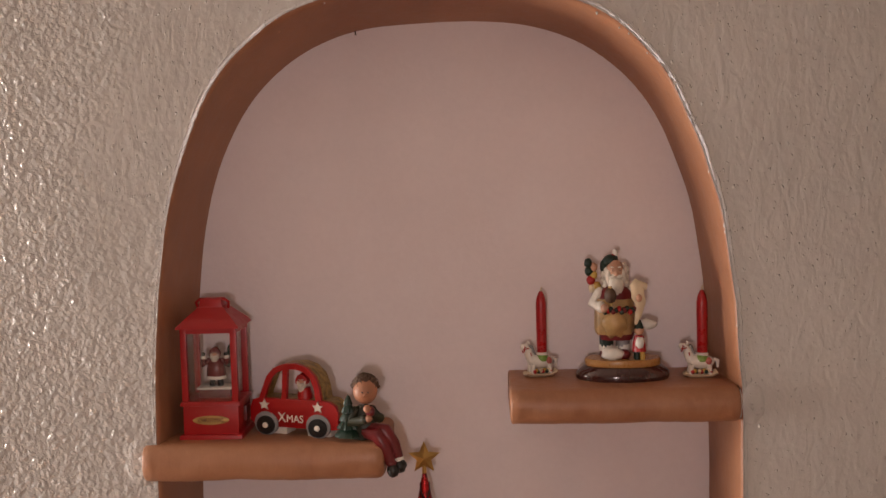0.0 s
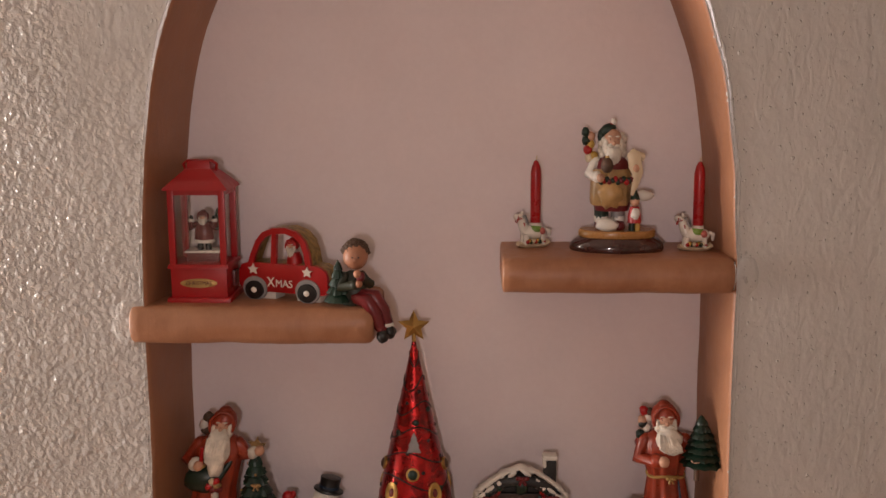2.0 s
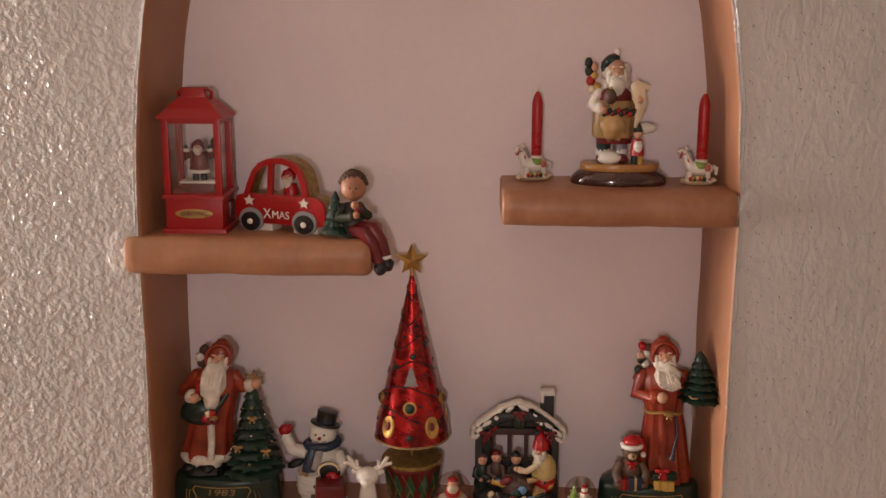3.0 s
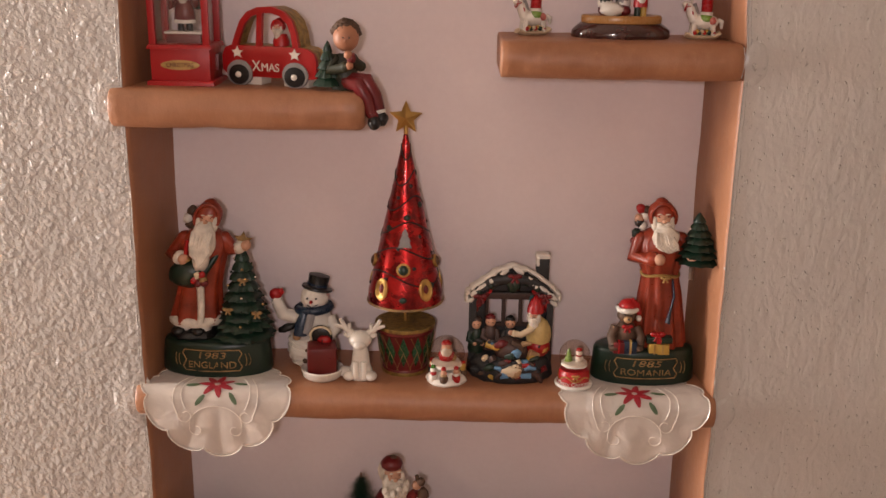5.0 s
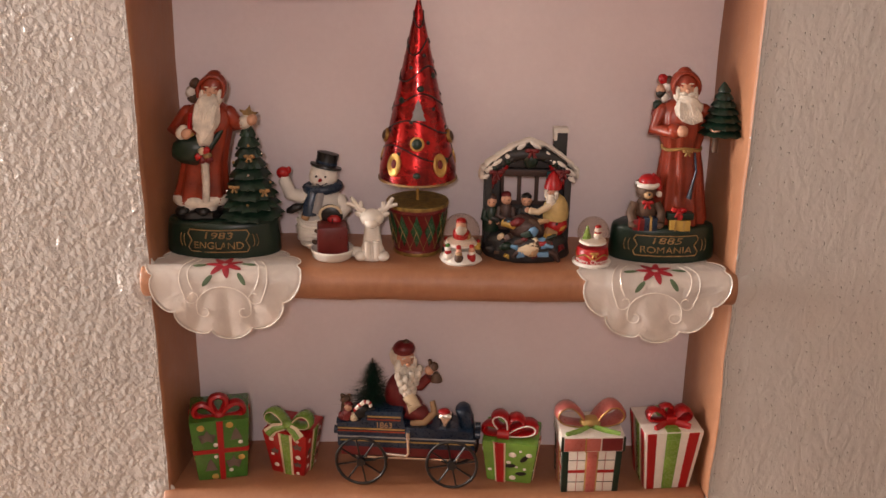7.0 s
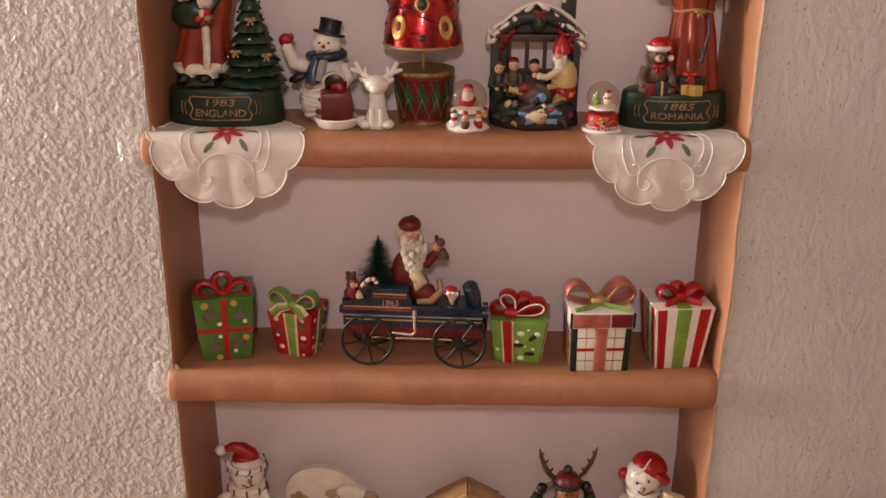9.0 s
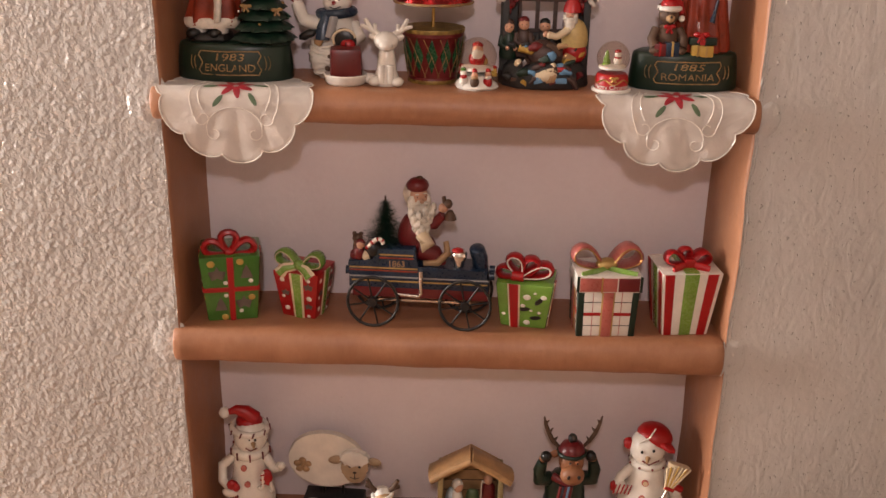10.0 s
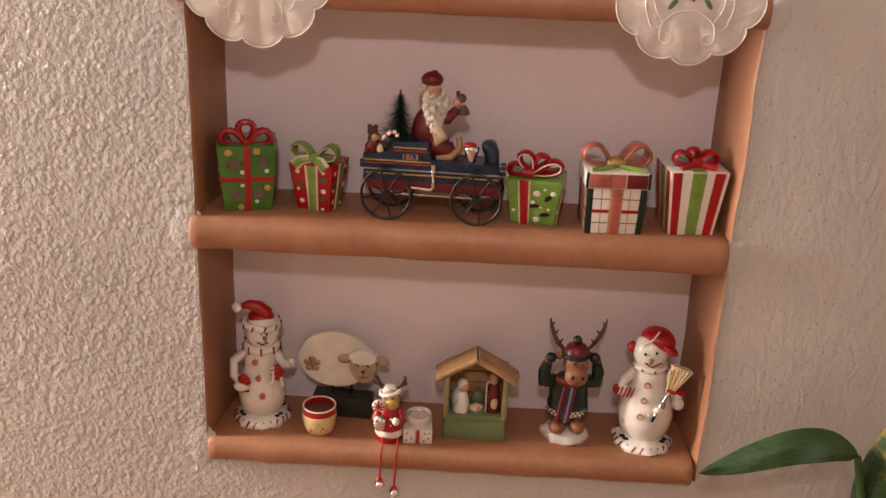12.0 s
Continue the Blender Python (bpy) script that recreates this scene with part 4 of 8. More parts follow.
# ---- middle shelf ----
def build_robed_man_with_tree(m):
    """Bearded man in a rust robe beside a fir on an oval plinth."""
    s = Shape()
    W, D, H = 0.156, 0.078, 0.048
    oval_base(s, m, W, D, H, DARK_GREEN)
    s.lathe([(0.030, 0.045), (0.034, 0.051), (0.030, 0.057), (0.022, 0.059)], BLACK, m @ pose(-0.030, 0, 0), 20, 0.8, 0.2)
    s.lathe([(0.036, 0.045), (0.038, 0.052), (0.030, 0.060)], DARK_GREEN, m @ pose(0.038, 0, 0), 20, 0.75, 0.2)
    plaque(s, m, W, D, 0.024, 0.082, 0.030, "1983", "ENGLAND")
    q = m @ pose(-0.031, 0.004, 0.052) @ Matrix(((1, 0, 0.15, 0), (0, 1, 0, 0), (0, 0, 1, 0), (0, 0, 0, 1)))
    for x in (-0.016, 0.012):
        s.ball((x - 0.004, -0.016, 0.006), (0.011, 0.014, 0.0075), BLACK, q, 12, 7)
        s.lathe([(0.011, 0.004), (0.012, 0.010), (0.011, 0.018)], SNOW, q @ pose(x, -0.010, 0), 12, 1, 0.2)
    s.lathe([(0.035, 0.016), (0.036, 0.022), (0.032, 0.045), (0.029, 0.070), (0.031, 0.095), (0.034, 0.115), (0.034, 0.130), (0.026, 0.142), (0.014, 0.150)], RUST, q, 60, 0.72, 0.06, True, 0.075, 9)
    s.lathe([(0.0355, 0.013), (0.0378, 0.018), (0.0368, 0.024), (0.034, 0.026)], BEARD, q, 30, 0.73, 0.12)
    s.tube([(0.012, -0.0285, 0.022), (0.010, -0.0255, 0.045), (0.006, -0.0245, 0.070), (0.004, -0.026, 0.085)], 0.0052, BEARD, q, 8)
    # green sack across the belly with toys in its mouth
    s.ball((-0.014, -0.018, 0.090), (0.027, 0.017, 0.021), DARK_GREEN, q, 18, 11, 0.12)
    s.tube([(-0.008, -0.026, 0.078), (0.010, -0.026, 0.094), (0.022, -0.014, 0.115), (0.024, 0.0, 0.138)], [0.004, 0.005, 0.0045, 0.004], DARK_GREEN, q, 8)
    for i, (x, z, mt) in enumerate(((0.004, 0.080, DEEP_RED), (0.010, 0.086, OLD_GILT), (0.002, 0.091, CREAM), (0.008, 0.092, RED), (0.012, 0.080, DEEP_RED), (-0.002, 0.084, RED))):
        s.ball((x, -0.033, z), (0.0055, 0.004, 0.0052), mt, q, 9, 6, 0.35)
    bearded_head(s, q, 0.004, -0.009, 0.164, 0.0165, RUST)
    s.ball((0.002, -0.0235, 0.135), (0.0185, 0.011, 0.028), BEARD, q, 18, 12, 0.2)
    s.ball((0.003, -0.027, 0.114), (0.0115, 0.009, 0.020), BEARD, q, 14, 9, 0.25)
    for k in range(28):
        x = -0.014 + 0.028 * ((k * 0.618) % 1)
        s.tube([(x + 0.003, -0.030, 0.152 - 0.0005 * k), (x * 0.9 + 0.002, -0.0365, 0.134 - 0.0005 * k), (x * 0.55 + 0.004, -0.0370, 0.104 + 0.9 * abs(x))], [0.0020, 0.0026, 0.0012], BEARD, q, 6)
    arm(s, q, [(-0.028, 0, 0.134), (-0.042, -0.004, 0.112), (-0.026, -0.024, 0.113)], 0.0105, RUST, BEARD, SKIN)
    s.tube([(-0.017, -0.031, 0.110), (-0.016, -0.031, 0.140)], 0.0032, RED, q, 8)
    s.ball((-0.015, -0.031, 0.112), (0.006, 0.006, 0.003), GOLD_PAINT, q, 9, 5)
    arm(s, q, [(0.026, 0, 0.134), (0.040, -0.002, 0.120), (0.050, -0.006, 0.124)], 0.0105, RUST, BEARD, SKIN)
    for i, (dx, dz, mt) in enumerate(((0, 0, BROWN), (-0.004, 0.008, SNOW), (0.006, 0.012, DEEP_RED), (0.000, 0.018, BROWN), (0.008, 0.004, GREY))):
        s.ball((-0.022 + dx, 0.006, 0.152 + dz), 0.0075, mt, q, 9, 6, 0.2)
    fir(s, m, 0.040, 0.000, 0.050, 0.128, 0.042, 9)
    s.slab(star_outline(0.013, 0.42), 0.004, OLD_GILT, m @ pose(0.043, -0.004, 0.186, 0, 8, 0), 0.001)
    for x, z in ((0.044, 0.135), (0.064, 0.092), (0.024, 0.096)):
        small_bow(s, m, (x, -0.036 + (z - 0.07) * 0.24, z), 0.0055, OLD_GILT)
    for i in range(16):
        a, z = -math.pi / 2 + 1.3 * math.sin(2.1 * i), 0.074 + 0.0062 * i
        r = 0.040 * (1 - 0.86 * (z - 0.066) / 0.118)
        s.ball((0.042 + r * math.cos(a), r * math.sin(a), z), 0.0019, (OLD_GILT, DARK_GREEN, SILVER, DARK_GREEN)[i % 4], m, 7, 5)
    whole("figurine", s, Matrix.Identity(4), "bearded man in rust robe beside a fir, dark green lettered plinth", "figurine", "lettered plinth figurines")


def build_robed_man_with_bear(m):
    s = Shape()
    W, D, H = 0.150, 0.070, 0.052
    oval_base(s, m, W, D, H, DARK_GREEN)
    plaque(s, m, W, D, 0.026, 0.090, 0.030, "1885", "ROMANIA")
    q = m @ pose(0.023, 0.006, 0.048) @ Matrix(((1, 0, -0.055, 0), (0, 1, 0, 0), (0, 0, 1, 0), (0, 0, 0, 1)))
    s.lathe([(0.034, 0.0), (0.036, 0.006), (0.033, 0.040), (0.029, 0.080), (0.025, 0.112), (0.028, 0.125), (0.033, 0.145), (0.032, 0.162), (0.024, 0.175), (0.012, 0.182)], RUST, q, 72, 0.72, 0.05, True, 0.115, 11)
    s.tube([(0.0265 * math.cos(a), 0.0195 * math.sin(a), 0.113 + 0.002 * math.sin(3 * a)) for a in np.linspace(0, 2 * math.pi, 25)[:-1]], 0.0024, GOLD_PAINT, q, 7, True)
    small_bow(s, q, (0.004, -0.0215, 0.112), 0.0055, GOLD_PAINT)
    s.tube([(0.014, -0.020, 0.110), (0.016, -0.024, 0.085), (0.010, -0.027, 0.062), (0.006, -0.029, 0.046)], [0.0014, 0.0014, 0.0020, 0.0042], NAVY, q, 7)
    bearded_head(s, q, 0.0, -0.008, 0.199, 0.0172, RUST)
    s.ball((0.002, -0.021, 0.172), (0.019, 0.010, 0.018), BEARD, q, 16, 10, 0.2)
    for k in range(26):
        x = -0.015 + 0.030 * ((k * 0.618) % 1)
        s.tube([(x * 0.7, -0.028, 0.182 - 0.0004 * k), (x + 0.003, -0.033, 0.168 - 0.0004 * k), (x * 0.9 + 0.006, -0.031, 0.152 + 0.4 * abs(x))], [0.0020, 0.0026, 0.0012], BEARD, q, 6)
    arm(s, q, [(-0.028, 0, 0.164), (-0.038, -0.006, 0.138), (-0.016, -0.026, 0.142)], 0.0115, RUST, RUST, SKIN)
    arm(s, q, [(0.028, 0, 0.164), (0.044, -0.004, 0.136), (0.040, -0.022, 0.142)], 0.0115, RUST, RUST, SKIN)
    s.tube([(0.039, -0.024, 0.112), (0.040, -0.024, 0.140)], 0.0042, BROWN, q, 8)
    fir(s, q, 0.049, -0.020, 0.138, 0.072, 0.032, 7, DARK_GREEN)
    for dx, dz, mt in ((0, 0, SNOW), (-0.004, 0.010, SKIN), (0.004, 0.014, SNOW), (-0.008, -0.012, DARK_GREEN), (-0.002, 0.024, RED), (-0.010, -0.024, DEEP_RED), (0.006, 0.022, BROWN), (-0.004, 0.004, BLACK)):
        s.ball((-0.026 + dx, 0.002, 0.184 + dz), 0.0072, mt, q, 9, 6, 0.25)
    # bear with a red cap
    b = m @ pose(-0.029, -0.008, 0.050) @ Matrix.Diagonal((0.82, 0.9, 0.90, 1))
    s.ball((0, 0, 0.022), (0.021, 0.018, 0.024), BROWN, b, 16, 10, 0.1)
    s.ball((0, -0.004, 0.058), (0.0165, 0.0155, 0.0150), BROWN, b, 16, 10, 0.05)
    s.ball((0, -0.018, 0.054), (0.0075, 0.007, 0.006), TAN, b, 10, 7)
    s.ball((0, -0.0245, 0.0565), 0.0022, BLACK, b, 6, 5)
    for x in (-1, 1):
        s.ball((x * 0.013, 0, 0.069), (0.0055, 0.004, 0.0055), BROWN, b, 9, 6)
        s.ball((x * 0.0055, -0.0175, 0.0615), 0.0015, BLACK, b, 6, 5)
        s.tube([(x * 0.018, -0.004, 0.036), (x * 0.026, -0.012, 0.022), (x * 0.022, -0.020, 0.010)], [0.008, 0.008, 0.0085], BROWN, b, 9)
        s.ball((x * 0.021, -0.018, 0.006), (0.010, 0.010, 0.0075), BROWN, b, 10, 7)
    s.tube([(0.0165 * math.cos(a), 0.0155 * math.sin(a) - 0.004, 0.068) for a in np.linspace(0, 2 * math.pi, 19)[:-1]], 0.0042, SNOW, b, 7, True)
    s.ball((0.001, -0.003, 0.073), (0.0158, 0.0150, 0.011), RED, b, 14, 8)
    s.tube([(0.006, -0.004, 0.080), (0.016, -0.004, 0.074), (0.020, -0.008, 0.060)], [0.007, 0.006, 0.004], RED, b, 9)
    s.ball((0.020, -0.009, 0.053), 0.0052, SNOW, b, 9, 6)
    small_bow(s, b, (0, -0.018, 0.042), 0.0075, RED)
    # parcels in front
    for x, w, h, mt, rib in ((-0.040, 0.016, 0.017, DEEP_RED, RED), (-0.024, 0.019, 0.019, NAVY, GOLD_PAINT), (0.010, 0.016, 0.016, YELLOW, GOLD_PAINT), (0.022, 0.018, 0.015, YELLOW, GOLD_PAINT)):
        s.box((x, -0.026, 0.048), (w, 0.012, h), mt, m, 1.0, 0.001)
        s.box((x, -0.026, 0.048), (w * 0.16, 0.0128, h + 0.0006), rib, m)
    s.box((0.017, -0.024, 0.064), (0.036, 0.012, 0.010), DARK_GREEN, m, 1.0, 0.001)
    s.box((0.016, -0.024, 0.064), (0.007, 0.0128, 0.0108), RED, m)
    small_bow(s, m, (0.014, -0.028, 0.078), 0.008, RED)
    whole("figurine", s, Matrix.Identity(4), "hooded man in rust robe holding a fir, bear beside him", "figurine", "lettered plinth figurines")


def build_snowman_waving(m):
    s = Shape()
    s.ball((0, 0, 0.030), (0.035, 0.032, 0.034), SNOW, m, 30, 20, 0.16)
    for k in range(7):
        z = 0.010 + 0.0075 * k
        r = 0.034 * math.sqrt(max(0.05, 1 - ((z - 0.030) / 0.036) ** 2))
        s.tube([(r * math.cos(a), r * 0.93 * math.sin(a), z + 0.0022 * math.sin(3 * a + k)) for a in np.linspace(0, 2 * math.pi, 31)[:-1]], 0.0030, SNOW, m, 6, True)
    for x, z in ((0.004, 0.046), (0.006, 0.022)):
        s.slab(star_outline(0.0062, 0.45), 0.003, OLD_GILT, m @ pose(x, -0.0355, z), 0.0005)
    s.ball((0.002, 0, 0.068), (0.028, 0.025, 0.027), SNOW, m, 20, 13, 0.04)
    s.ball((0.005, -0.002, 0.106), (0.0205, 0.0195, 0.0185), SNOW, m, 18, 12)
    for x, z in ((-0.002, 0.034), (-0.006, 0.018), (0.014, 0.030)):
        s.ball((x, -0.0325, z), (0.004, 0.002, 0.004), BROWN, m, 8, 5)
    h = m @ pose(0.008, 0.002, 0.117, -8, 12, 0) @ Matrix.Diagonal((0.86, 0.9, 0.92, 1))
    s.lathe([(0.0245, 0.0), (0.0265, 0.0015), (0.026, 0.004), (0.018, 0.005), (0.0165, 0.008), (0.0180, 0.022), (0.0185, 0.0235), (0.012, 0.0245)], BLACK, h, 24, 0.9)
    s.lathe([(0.0176, 0.006), (0.0180, 0.010)], NAVY, h, 24, 0.9)
    for x in (-0.003, 0.010):
        s.ball((x, -0.0205, 0.110), 0.0017, BLACK, m, 6, 5)
    s.tube([(-0.003, -0.0205, 0.0995), (0.004, -0.0220, 0.0975), (0.012, -0.0200, 0.100)], 0.0009, BLACK, m, 5)
    s.ball((0.003, -0.0225, 0.1055), (0.0028, 0.0055, 0.0028), RED, m, 8, 6)
    s.tube([(0.004 + 0.0225 * math.cos(a), 0.020 * math.sin(a) - 0.001, 0.090 + 0.002 * math.cos(a)) for a in np.linspace(0, 6.28, 21)[:-1]], 0.0068, NAVY, m, 9, True)
    s.tube([(-0.006, -0.022, 0.088), (-0.011, -0.028, 0.072), (-0.012, -0.030, 0.056)], [0.007, 0.009, 0.010], NAVY, m, 9, False, 0.5)
    s.tube([(0.004, -0.024, 0.088), (0.000, -0.030, 0.072), (-0.004, -0.031, 0.060)], [0.006, 0.006, 0.006], GREY, m, 9, False, 0.5)
    s.ball((-0.018, -0.026, 0.055), (0.007, 0.006, 0.008), TAN, m, 9, 6, 0.2)
    s.tube([(-0.024, 0, 0.074), (-0.042, -0.004, 0.080), (-0.050, -0.006, 0.102)], [0.011, 0.010, 0.0085], SNOW, m, 10)
    s.tube([(-0.046, -0.006, 0.100), (-0.053, -0.006, 0.104)], 0.0075, SNOW, m, 9)
    s.ball((-0.051, -0.006, 0.111), (0.0095, 0.008, 0.009), RED, m, 12, 8)
    s.ball((-0.043, -0.006, 0.115), (0.0042, 0.004, 0.0055), RED, m, 8, 6)
    s.ball((-0.036, -0.010, 0.060), (0.014, 0.006, 0.006), BLACK, m, 10, 7, 0.3, (0, -25, 0))
    s.tube([(0.026, 0, 0.074), (0.036, -0.010, 0.058), (0.026, -0.024, 0.052)], [0.010, 0.010, 0.008], SNOW, m, 10)
    s.ball((0.018, -0.030, 0.058), (0.017, 0.004, 0.015), BLACK, m, 14, 9, 0, (0, 25, 0))
    s.tube([(0.018 + 0.0155 * math.cos(a), -0.033, 0.058 + 0.0135 * math.sin(a)) for a in np.linspace(0.2, 3.6, 13)], 0.0018, CREAM, m, 6)
    s.ball((0.023, -0.034, 0.051), (0.010, 0.006, 0.008), RED, m, 10, 7, 0.15)
    whole("figurine", s, Matrix.Identity(4), "waving snowman figurine with black top hat and navy scarf", "figurine")


def build_deer_candle(m):
    t = thing("candle_dish", m, "white porcelain candle dish with a small sitting deer", "candle dish")
    dish = Shape().lathe([(0.024, 0.0), (0.028, 0.004), (0.030, 0.013), (0.0285, 0.0145), (0.0265, 0.010), (0.018, 0.007)], WHITE, pose(-0.024, 0, 0), 32)
    dish.ball((0.008, 0, 0.008), (0.012, 0.010, 0.007), WHITE)
    part("dish", dish, t)
    d = Shape()
    q = pose(0.030, 0, 0)
    d.lathe([(0.018, 0.0), (0.0185, 0.006), (0.0135, 0.020), (0.0115, 0.036), (0.0095, 0.048), (0.006, 0.052)], WHITE, q, 20, 0.85)
    for x in (-1, 1):
        d.ball((x * 0.015, -0.010, 0.006), (0.009, 0.012, 0.0065), WHITE, q, 12, 8)
        d.tube([(x * 0.006, -0.012, 0.028), (x * 0.006, -0.014, 0.004)], 0.0045, WHITE, q)
        d.ball((x * 0.016, 0, 0.062), (0.008, 0.0035, 0.0045), WHITE, q, 10, 6, 0, (0, -x * 20, 0))
        d.tube([(x * 0.009, 0, 0.065), (x * 0.020, 0, 0.072), (x * 0.028, 0, 0.086)], [0.0044, 0.0042, 0.0026], WHITE, q)
        d.tube([(x * 0.016, 0, 0.069), (x * 0.015, 0, 0.080)], [0.0040, 0.0022], WHITE, q)
        d.tube([(x * 0.022, 0, 0.074), (x * 0.034, 0, 0.077)], [0.0040, 0.0022], WHITE, q)
    d.ball((0, -0.003, 0.058), (0.0165, 0.0155, 0.0125), WHITE, q, 18, 11)
    d.ball((0, -0.0145, 0.054), (0.0095, 0.008, 0.007), WHITE, q, 12, 8)
    part("deer", d, t)
    c = Shape().box((0, 0, 0), (0.042, 0.040, 0.041), WINE_WAX, None, 0.97, 0.006, True)
    cd = whole("candle", c, m @ pose(-0.024, 0, 0.0075, 0, 0, 8), "square unlit wine-red candle standing in the dish", "candle")
    part("wick", Shape().tube([(0, 0, 0.040), (0.0005, 0, 0.047)], 0.0008, BLACK, None, 6), cd, "charred wick")


DRUM_GREEN = finish("green_enamel", (0.008, 0.060, 0.022), 0.25, vary=0.3)


def build_cone_tree(m):
    t = thing("cone_tree_ornament", m, "red lacquered metal cone tree with gold star on a drum pot", "ornament")
    drum = Shape().lathe([(0.031, 0.0), (0.0325, 0.002), (0.0325, 0.007), (0.0315, 0.008), (0.0405, 0.062), (0.0420, 0.063), (0.0420, 0.071), (0.0405, 0.072), (0.039, 0.069)], DEEP_RED, None, 40)
    dp = part("drum_pot", drum, t, "drum-shaped tin pot with green diamonds")
    for z0, z1, r in ((0.0, 0.005, 0.0330), (0.0675, 0.0725, 0.0427)):
        part("rim", Shape().lathe([(r, z0), (r + 0.0006, (z0 + z1) / 2), (r, z1)], GOLD_GLITTER, None, 40), dp, "gold glitter rim")
    part("filling", Shape().lathe([(0.0385, 0.063), (0.0385, 0.0685), (0.012, 0.0695)], GOLD_GLITTER, None, 32), dp, "gold glitter filling")
    for i in range(12):
        a = 2 * math.pi * i / 12
        dm = part("diamond", Shape().slab([(0, -0.024), (0.0080, 0.0), (0, 0.024), (-0.0080, 0.0)], 0.002, DRUM_GREEN, pose(0, -0.0375, 0.038, 9, 0, 0), 0.0004), dp, "green diamond")
        dm.matrix_local = pose(0, 0, 0, 0, 0, math.degrees(a))
        zz = part("zigzag_wire", Shape().tube([(-0.0102, -0.0330, 0.010), (0, -0.0385, 0.038), (-0.0110, -0.0412, 0.061)], 0.0005, OLD_GILT, None, 5).tube([(0, -0.0385, 0.038), (0.0102, -0.0330, 0.010)], 0.0005, OLD_GILT, None, 5), dp)
        zz.matrix_local = pose(0, 0, 0, 0, 0, math.degrees(a))
    part("stem", Shape().tube([(0, 0, 0.066), (0, 0, 0.125)], 0.0022, GOLD, None, 10), t, "gold rod")
    Z0, Z1 = 0.106, 0.343

    def rad(z):
        k = (z - Z0) / (Z1 - Z0)
        return 0.0525 * (1 - k) ** 1.04 + 0.002

    cone = Shape().lathe([(0.047, Z0 + 0.004), (0.0525, Z0)] + [(rad(Z0 + (Z1 - Z0) * k / 18), Z0 + 0.001 + (Z1 - Z0) * k / 18) for k in range(1, 19)], RED_FOIL, None, 48, 1.0, 0.02)
    cp = part("cone", cone, t, "crackled red metal cone")
    part("hem", Shape().lathe([(0.0520, Z0 - 0.0020), (0.0540, Z0 - 0.001), (0.0535, Z0 + 0.0014), (0.0515, Z0 + 0.002)], OLD_GILT, None, 48), cp, "tarnished gold hem")

    def on_cone(deg, z, out=0.0):
        return pose(0, 0, 0, 0, 0, deg) @ pose(0, -rad(z) - out, z, -12, 0, 0)

    for deg, z in ((-38, Z0 + 0.026), (38, Z0 + 0.026), (112, Z0 + 0.026), (-112, Z0 + 0.026), (180, Z0 + 0.026)):
        e = Shape().lathe([(0.0105, -0.0015), (0.0110, 0.001), (0.0088, 0.0022), (0.0068, 0.0008)], GOLD, pose(0, 0, 0, 90, 0, 0) @ Matrix.Diagonal((1, 1.42, 1, 1)), 26)
        e.ball((0, -0.0006, 0.001), (0.0042, 0.0022, 0.0062), DEEP_RED)
        part("eyelet", e, cp, "gold ring with red stone").matrix_local = on_cone(deg, z, 0.0004)
    for deg, z, mat in ((0, Z0 + 0.055, DARK_GREEN), (82, Z0 + 0.058, BROWN), (-82, Z0 + 0.058, BROWN), (160, Z0 + 0.058, DARK_GREEN)):
        e = Shape().lathe([(0.0092, -0.0015), (0.0095, 0.002), (0.0078, 0.003)], GOLD, pose(0, 0, 0, 90, 0, 0), 22)
        e.ball((0, -0.002, 0), (0.0072, 0.0042, 0.0072), mat)
        part("jewel", e, cp, "domed stone in a gold collar").matrix_local = on_cone(deg, z, 0.0006)
    part("tree_window", Shape().slab([(-0.010, -0.013), (0.010, -0.013), (0.0055, -0.004), (0.008, -0.004), (0.003, 0.005), (0.005, 0.005), (0, 0.015), (-0.005, 0.005), (-0.003, 0.005), (-0.008, -0.004), (-0.0055, -0.004)], 0.003, GREY, None, 0.0005), cp, "cut-out fir window").matrix_local = on_cone(2, Z0 + 0.097, 0.001)
    for k in range(34):
        z = Z0 + 0.012 + (Z1 - Z0 - 0.06) * (k + 0.5) / 34
        part("stud", Shape().ball((0, 0, 0), (0.0028 + 0.0022 * (k % 3 == 0), 0.0016, 0.0026 + 0.0016 * (k % 3 == 0)), BLACK if k % 3 else DARK_GREEN, None, 8, 6), cp).matrix_local = on_cone(k * 137.5, z, 0.0002)
    for k in range(6):
        z = Z0 + 0.04 + 0.034 * k
        pts = []
        for a in np.linspace(0, 2 * math.pi, 41)[:-1]:
            zz = z + 0.010 * math.sin(2 * a + k)
            pts.append((-(rad(zz) + 0.0004) * math.sin(a), -(rad(zz) + 0.0004) * math.cos(a), zz))
        part("wire_swag", Shape().tube(pts, 0.0010, BLACK, None, 5, True), cp)
    st = Shape()
    out = star_outline(0.0235, 0.46)
    verts = [(0, -0.0065, 0), (0, 0.0065, 0)] + [(x, 0, z) for x, z in out]
    n = len(out)
    faces = [(0, 2 + (i + 1) % n, 2 + i) for i in range(n)] + [(1, 2 + i, 2 + (i + 1) % n) for i in range(n)]
    st.raw([Vector(v) + Vector((0, 0, Z1 + 0.018)) for v in verts], [tuple(reversed(f)) for f in faces], GOLD, None, False)
    st.tube([(0, 0, Z1 - 0.004), (0, 0, Z1 + 0.008)], 0.003, GOLD, None, 8)
    part("star", st, t, "faceted gold star")


